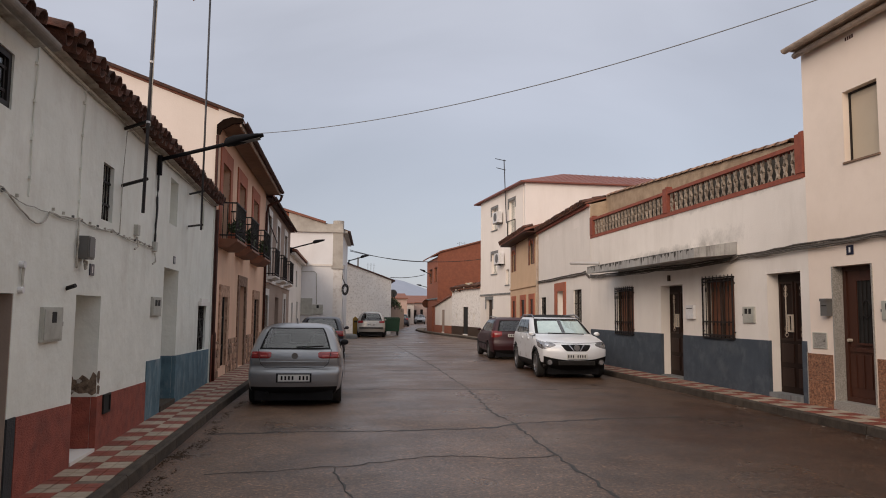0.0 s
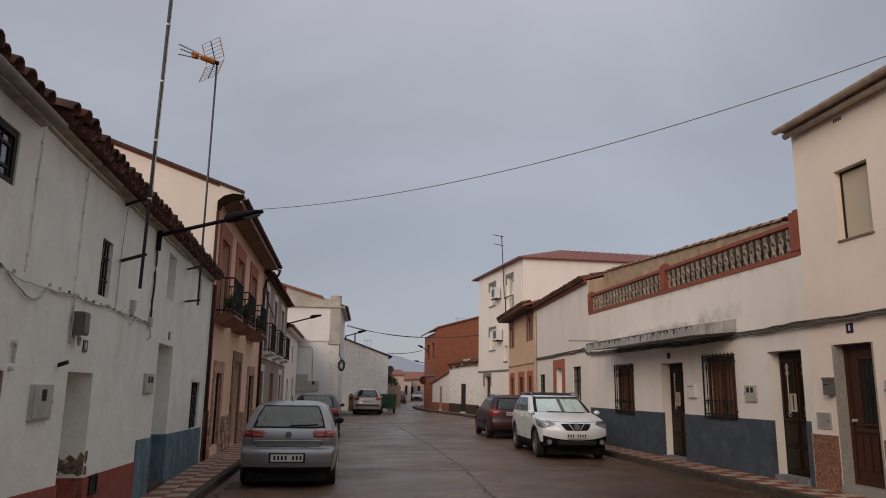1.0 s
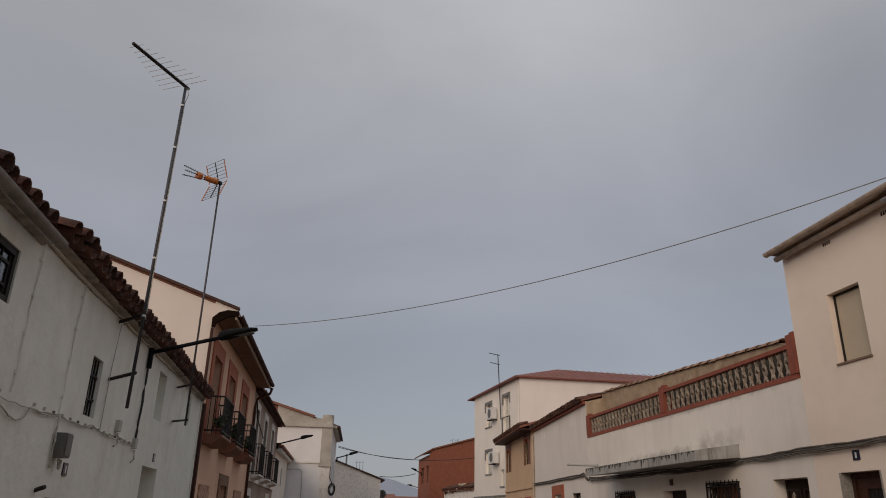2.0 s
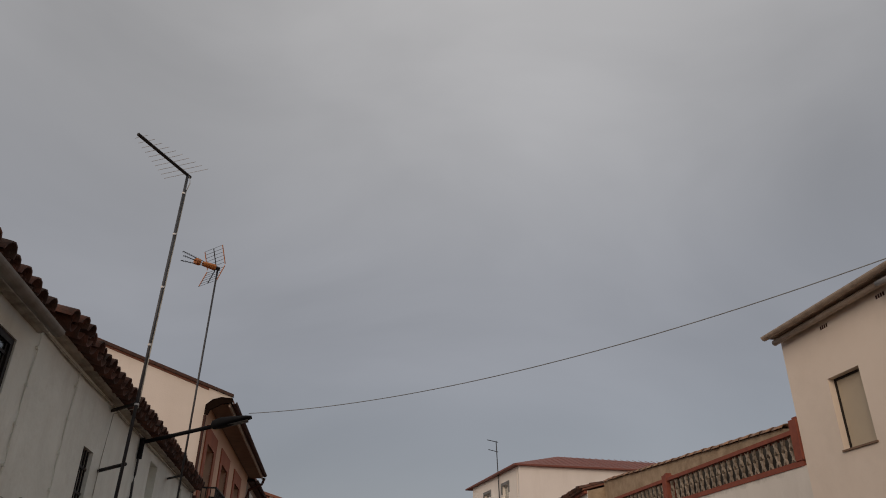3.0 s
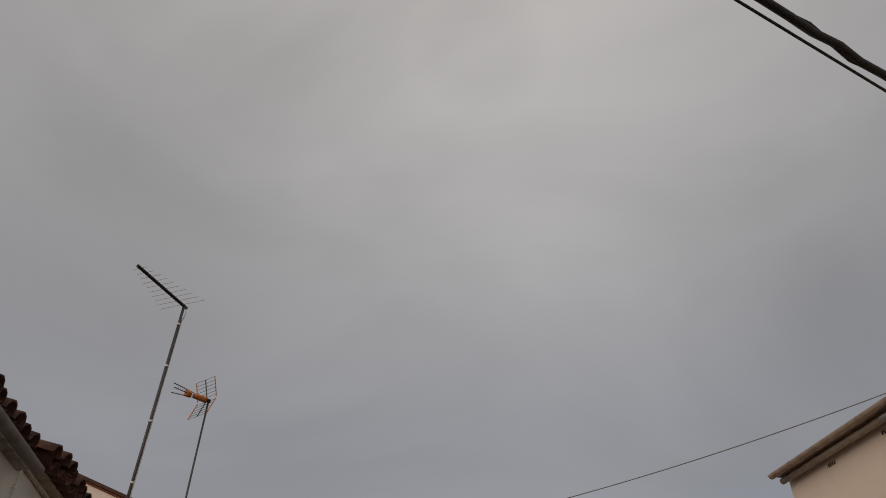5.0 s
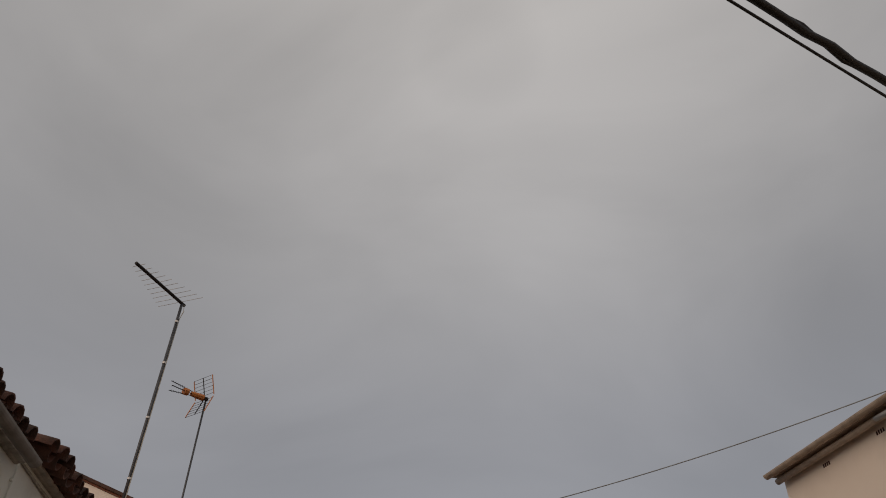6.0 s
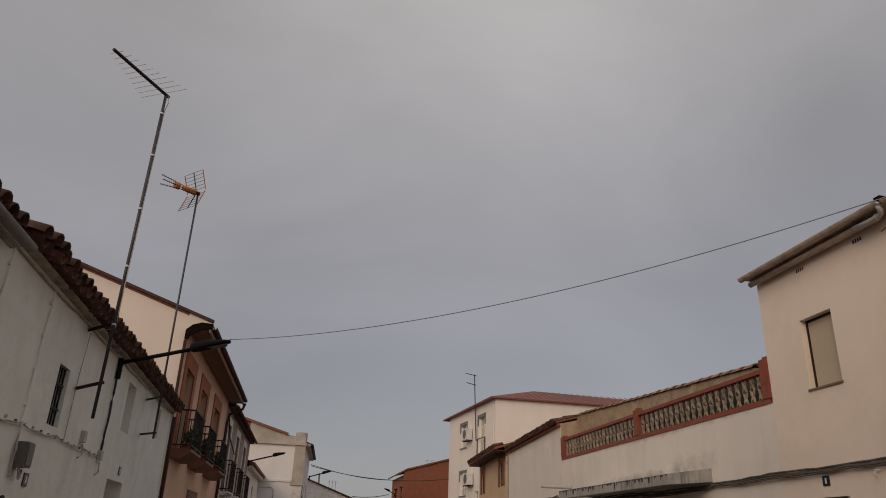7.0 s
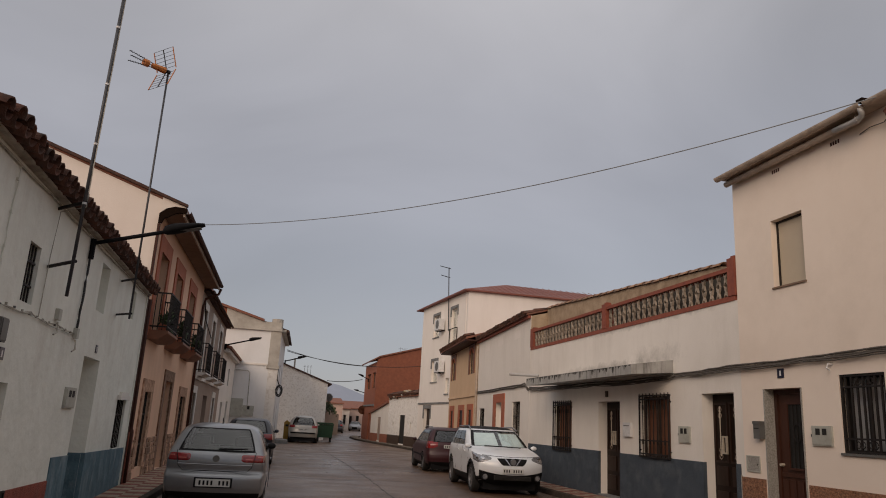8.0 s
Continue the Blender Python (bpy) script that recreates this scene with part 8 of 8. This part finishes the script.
def suv_spec(side, a, c, p):
    if p.z > 1.535:
        return "gloss:roof_panel"
    if side == "front":
        if 1.10 < p.z < 1.50:
            return "glass:windscreen" if abs(a) < 0.92 and p.z < 1.475 else "seal:screen_seal"
    if side == "rear":
        if 1.10 < p.z < 1.48 and abs(a) < 0.85:
            return "glass:rear_window"
        if 0.85 < p.z < 1.05 and abs(a) > 0.6:
            return "red:tail_lamp" if a > 0 else "red:tail_lamp_left"
        if p.z < 0.5:
            return "black:rear_bumper"
    if side in ("left", "right"):
        if p.z < 0.42:
            return "black:sill_cladding_%s" % side
        for wy in (-1.38, 1.38):
            if math.hypot(p.y - wy, p.z - 0.345) < 0.455 and p.z < 0.9:
                return "black:arch_cladding_%s" % side
        if 1.11 < p.z < 1.46:
            for k, (u, v) in enumerate(((-0.86, -0.50), (-0.46, 0.02), (0.06, 0.66))):
                if u < c < v:
                    return "glass:side_window_%s%s" % (side, ("rear", "middle", "front")[k])
            return "seal:pillar_%s" % side if -0.5 < c < 0.1 else "body"
    return "body"


suv = build_car("white crossover car with black cladding and silver windscreen sunshade", SUV, M["carwhite"], (-1.38, 1.38), 0.345, (0.10, 0.22), suv_spec, 84, 40)
for sg in (-1, 1):
    lo = lambda u: 0.735 + 0.10 * max(0, 1 - u / 0.5) ** 1.5 + 0.12 * max(0, u - 0.5)
    hi = lambda u: 0.90 - 0.035 * max(0, 1 - u / 0.2) ** 2 + 0.10 * u - 0.16 * max(0, u - 0.8)
    t = lamp(suv, "headlamp", "clearlens", 1, sg, 0.62, 0.20, lo, hi, 0.012)
    for q in (0.32, 0.56):
        lamp(suv, "lamp_bowl", "chrome", 1, sg, 0.62, 0.20, lambda u: 0.885 - 0.042 * math.sqrt(max(0, 1 - ((u - q) / 0.085) ** 2)) - 0.028, lambda u: 0.885 + 0.042 * math.sqrt(max(0, 1 - ((u - q) / 0.085) ** 2)) - 0.028, 0.016, q - 0.085, q + 0.085, t)
seats(suv, [(-0.75, 1), (0.2, 2)], 0.62)
skin_patch(suv, "grille", "trim", 1, -0.47, 0.47, lambda a: 0.70 + 0.15 * max(0, (abs(a) - 0.30) / 0.17) ** 1.5, lambda a: 0.868 - 0.02 * abs(a))
skin_patch(suv, "lower_bumper", "trim", 1, -1.0, 1.0, lambda a: 0.238, lambda a: 0.475 + 0.10 * abs(a) ** 2.2)
for sg in (-1, 1):
    b = BM()
    prism(b, [(sg * 0.05, 0.96, 1.11), (sg * 0.68, 0.82, 1.11), (sg * 0.58, 0.22, 1.43), (sg * 0.05, 0.34, 1.44)], (0, -0.02, -0.01))
    part("sunshade", b, M["sunshade"], suv, "folded silver sunshade behind the windscreen")
    part("roof_rail", tube(BM(), [(sg * 0.64, -1.75, 1.50), (sg * 0.63, -1.55, 1.585), (sg * 0.62, -0.3, 1.61), (sg * 0.65, 0.1, 1.52)], 0.02, 6), M["alloy"], suv)
    part("fog_lamp", tube(BM(), [(sg * 0.66, 2.02, 0.42), (sg * 0.66, 2.125, 0.42)], 0.062, 14), M["clearlens"], suv)
    part("fog_ring", tube(BM(), [(sg * 0.66, 2.02, 0.42), (sg * 0.66, 2.118, 0.42)], 0.085, 14), M["trim"], suv)
    for y0 in (-0.62, 0.22, 1.02):
        seam(suv, [(sg * 0.889, y0, 0.45), (sg * 0.89, y0, 0.8), (sg * 0.868, y0, 1.08)])
    for y0 in (-0.38, 0.45):
        part("door_handle", wbox(BM(), min(sg * 0.882, sg * 0.91), max(sg * 0.882, sg * 0.91), y0 - 0.11, y0 + 0.11, 0.95, 0.985), M["carwhite"], suv, bevel=0.008)
    b = BM()
    prism(b, [(sg * 0.055, 2.268, 0.70), (sg * 0.085, 2.268, 0.70), (sg * 0.215, 2.20, 0.868), (sg * 0.18, 2.20, 0.868)], (0, 0.016, 0))
    part("chrome_strut", b, M["chrome"], suv)
part("emblem", tube(BM(), [(0, 2.22, 0.785), (0, 2.285, 0.785)], 0.072, 18), M["alloy"], suv, "plain round chrome badge")
flat_plate(suv, 2.285, 0.575, 1)
part("intake", wbox(BM(), -0.46, 0.46, 2.20, 2.262, 0.36, 0.46), M["dark"], suv, bevel=0.015)
for k in range(3):
    part("intake_bar", wbox(BM(), -0.44, 0.44, 2.255, 2.268, 0.375 + 0.028 * k, 0.383 + 0.028 * k), M["trim"], suv)
part("bonnet_edge", tube(BM(), [(-0.72, 1.95, 0.925), (-0.4, 2.12, 0.905), (0, 2.175, 0.895), (0.4, 2.12, 0.905), (0.72, 1.95, 0.925)], 0.005, 4), M["trim"], suv)
part("wiper", tube(BM(), [(-0.5, 1.12, 1.10), (0.0, 1.10, 1.115), (0.45, 1.0, 1.12)], 0.012, 5), M["trim"], suv)
mirrors(suv, 0.98, 1.10, 0.845, M["carwhite"])
suv.matrix_basis = pose(6.33, 19.55, 0, 0, 0, 175.6)

# far cars
for x, y, rz, src in ((8.9, 88.0, -8, dark_car), (9.6, 95.0, -8, dark_car), (13.6, 108, 172, grey)):
    copy_thing(src, pose(x, y, 0, 0, 0, rz))

# bins beside the people carrier
gbn = thing("waste_container", (4.45, 51.7, 0), "large dark green wheeled waste container", "waste container")
b = BM()
prism(b, [(3.95, 51.3, 0.3), (4.95, 51.3, 0.3), (5.02, 51.25, 1.18), (3.88, 51.25, 1.18)], (0, 0.9, 0))
part("tub", b, M["bingreen"], gbn, bevel=0.03)
b = BM()
prism(b, [(3.85, 51.2, 1.19), (5.05, 51.2, 1.19), (4.95, 51.2, 1.30), (3.95, 51.2, 1.30)], (0, 1.0, 0))
part("lid", b, M["bingreen"], gbn, bevel=0.04)
for x in (4.02, 4.88):
    for y in (51.4, 52.1):
        part("castor", tube(BM(), [(x - 0.04, y, 0.12), (x + 0.04, y, 0.12)], 0.12, 10), M["rubber"], gbn)
        part("castor_fork", wbox(BM(), x - 0.05, x + 0.05, y - 0.03, y + 0.03, 0.12, 0.302), M["trim"], gbn)
ybn = thing("yellow_bin", (1.75, 49.0, 0), "tall yellow plastic recycling bin at the kerb", "recycling bin")
b = BM()
prism(b, [(1.60, 48.8, 0.0), (1.90, 48.8, 0.0), (1.93, 48.8, 1.2), (1.75, 48.8, 1.35), (1.58, 48.8, 1.2)], (0, 0.6, 0))
part("body", b, M["yellow"], ybn, bevel=0.04)
part("slot", wbox(BM(), 1.66, 1.85, 48.775, 48.802, 0.95, 1.08), M["dark"], ybn)
pk = thing("concrete_block", (1.0, 47.2, 0), "low pale concrete kerb block at the corner", "concrete block")
part("block", wbox(BM(), 0.9, 1.75, 44.9, 47.4, -0.01, 0.2), M["concrete"], pk, bevel=0.02)

# ---------------------------------------------------------------- rubble facing on the cream house
base = None
for ob in bpy.data.objects:
    if ob.name.startswith("plinth") and ob.data.materials[0] == M["mortar"]:
        base = ob
rnd = random.Random(77)
for a, c in ((0.44, 0.88), (2.07, 3.58), (5.12, 6.63), (8.17, 9.1)):
    z = 0.14
    while z < 0.92:
        hgt = rnd.uniform(0.10, 0.17)
        s = a + rnd.uniform(-0.1, 0.02)
        while s < c:
            w = rnd.uniform(0.14, 0.30)
            s0, s1, z0, z1 = max(a, s) + 0.01, min(c, s + w) - 0.008, z + 0.008, min(0.95, z + hgt) - 0.006
            if s1 - s0 > 0.05:
                j = [rnd.uniform(-0.018, 0.018) for _ in range(8)]
                b = BM()
                o = 0.012 + rnd.uniform(0.01, 0.03)
                q = [(s0, z0 + 0.02 + j[0]), (s0 + 0.03, z0), (s1 - 0.03 + j[1], z0), (s1, z0 + 0.03 + j[2]), (s1, z1 - 0.03 + j[3]), (s1 - 0.03, z1), (s0 + 0.03 + j[4], z1), (s0, z1 - 0.03)]
                prism(b, [LO.p(u, o, v) for u, v in q], LO.p(0, -o, 0) - LO.p(0, 0, 0))
                part("stone", b, M["rubble"], base)
            s += w
        z += hgt
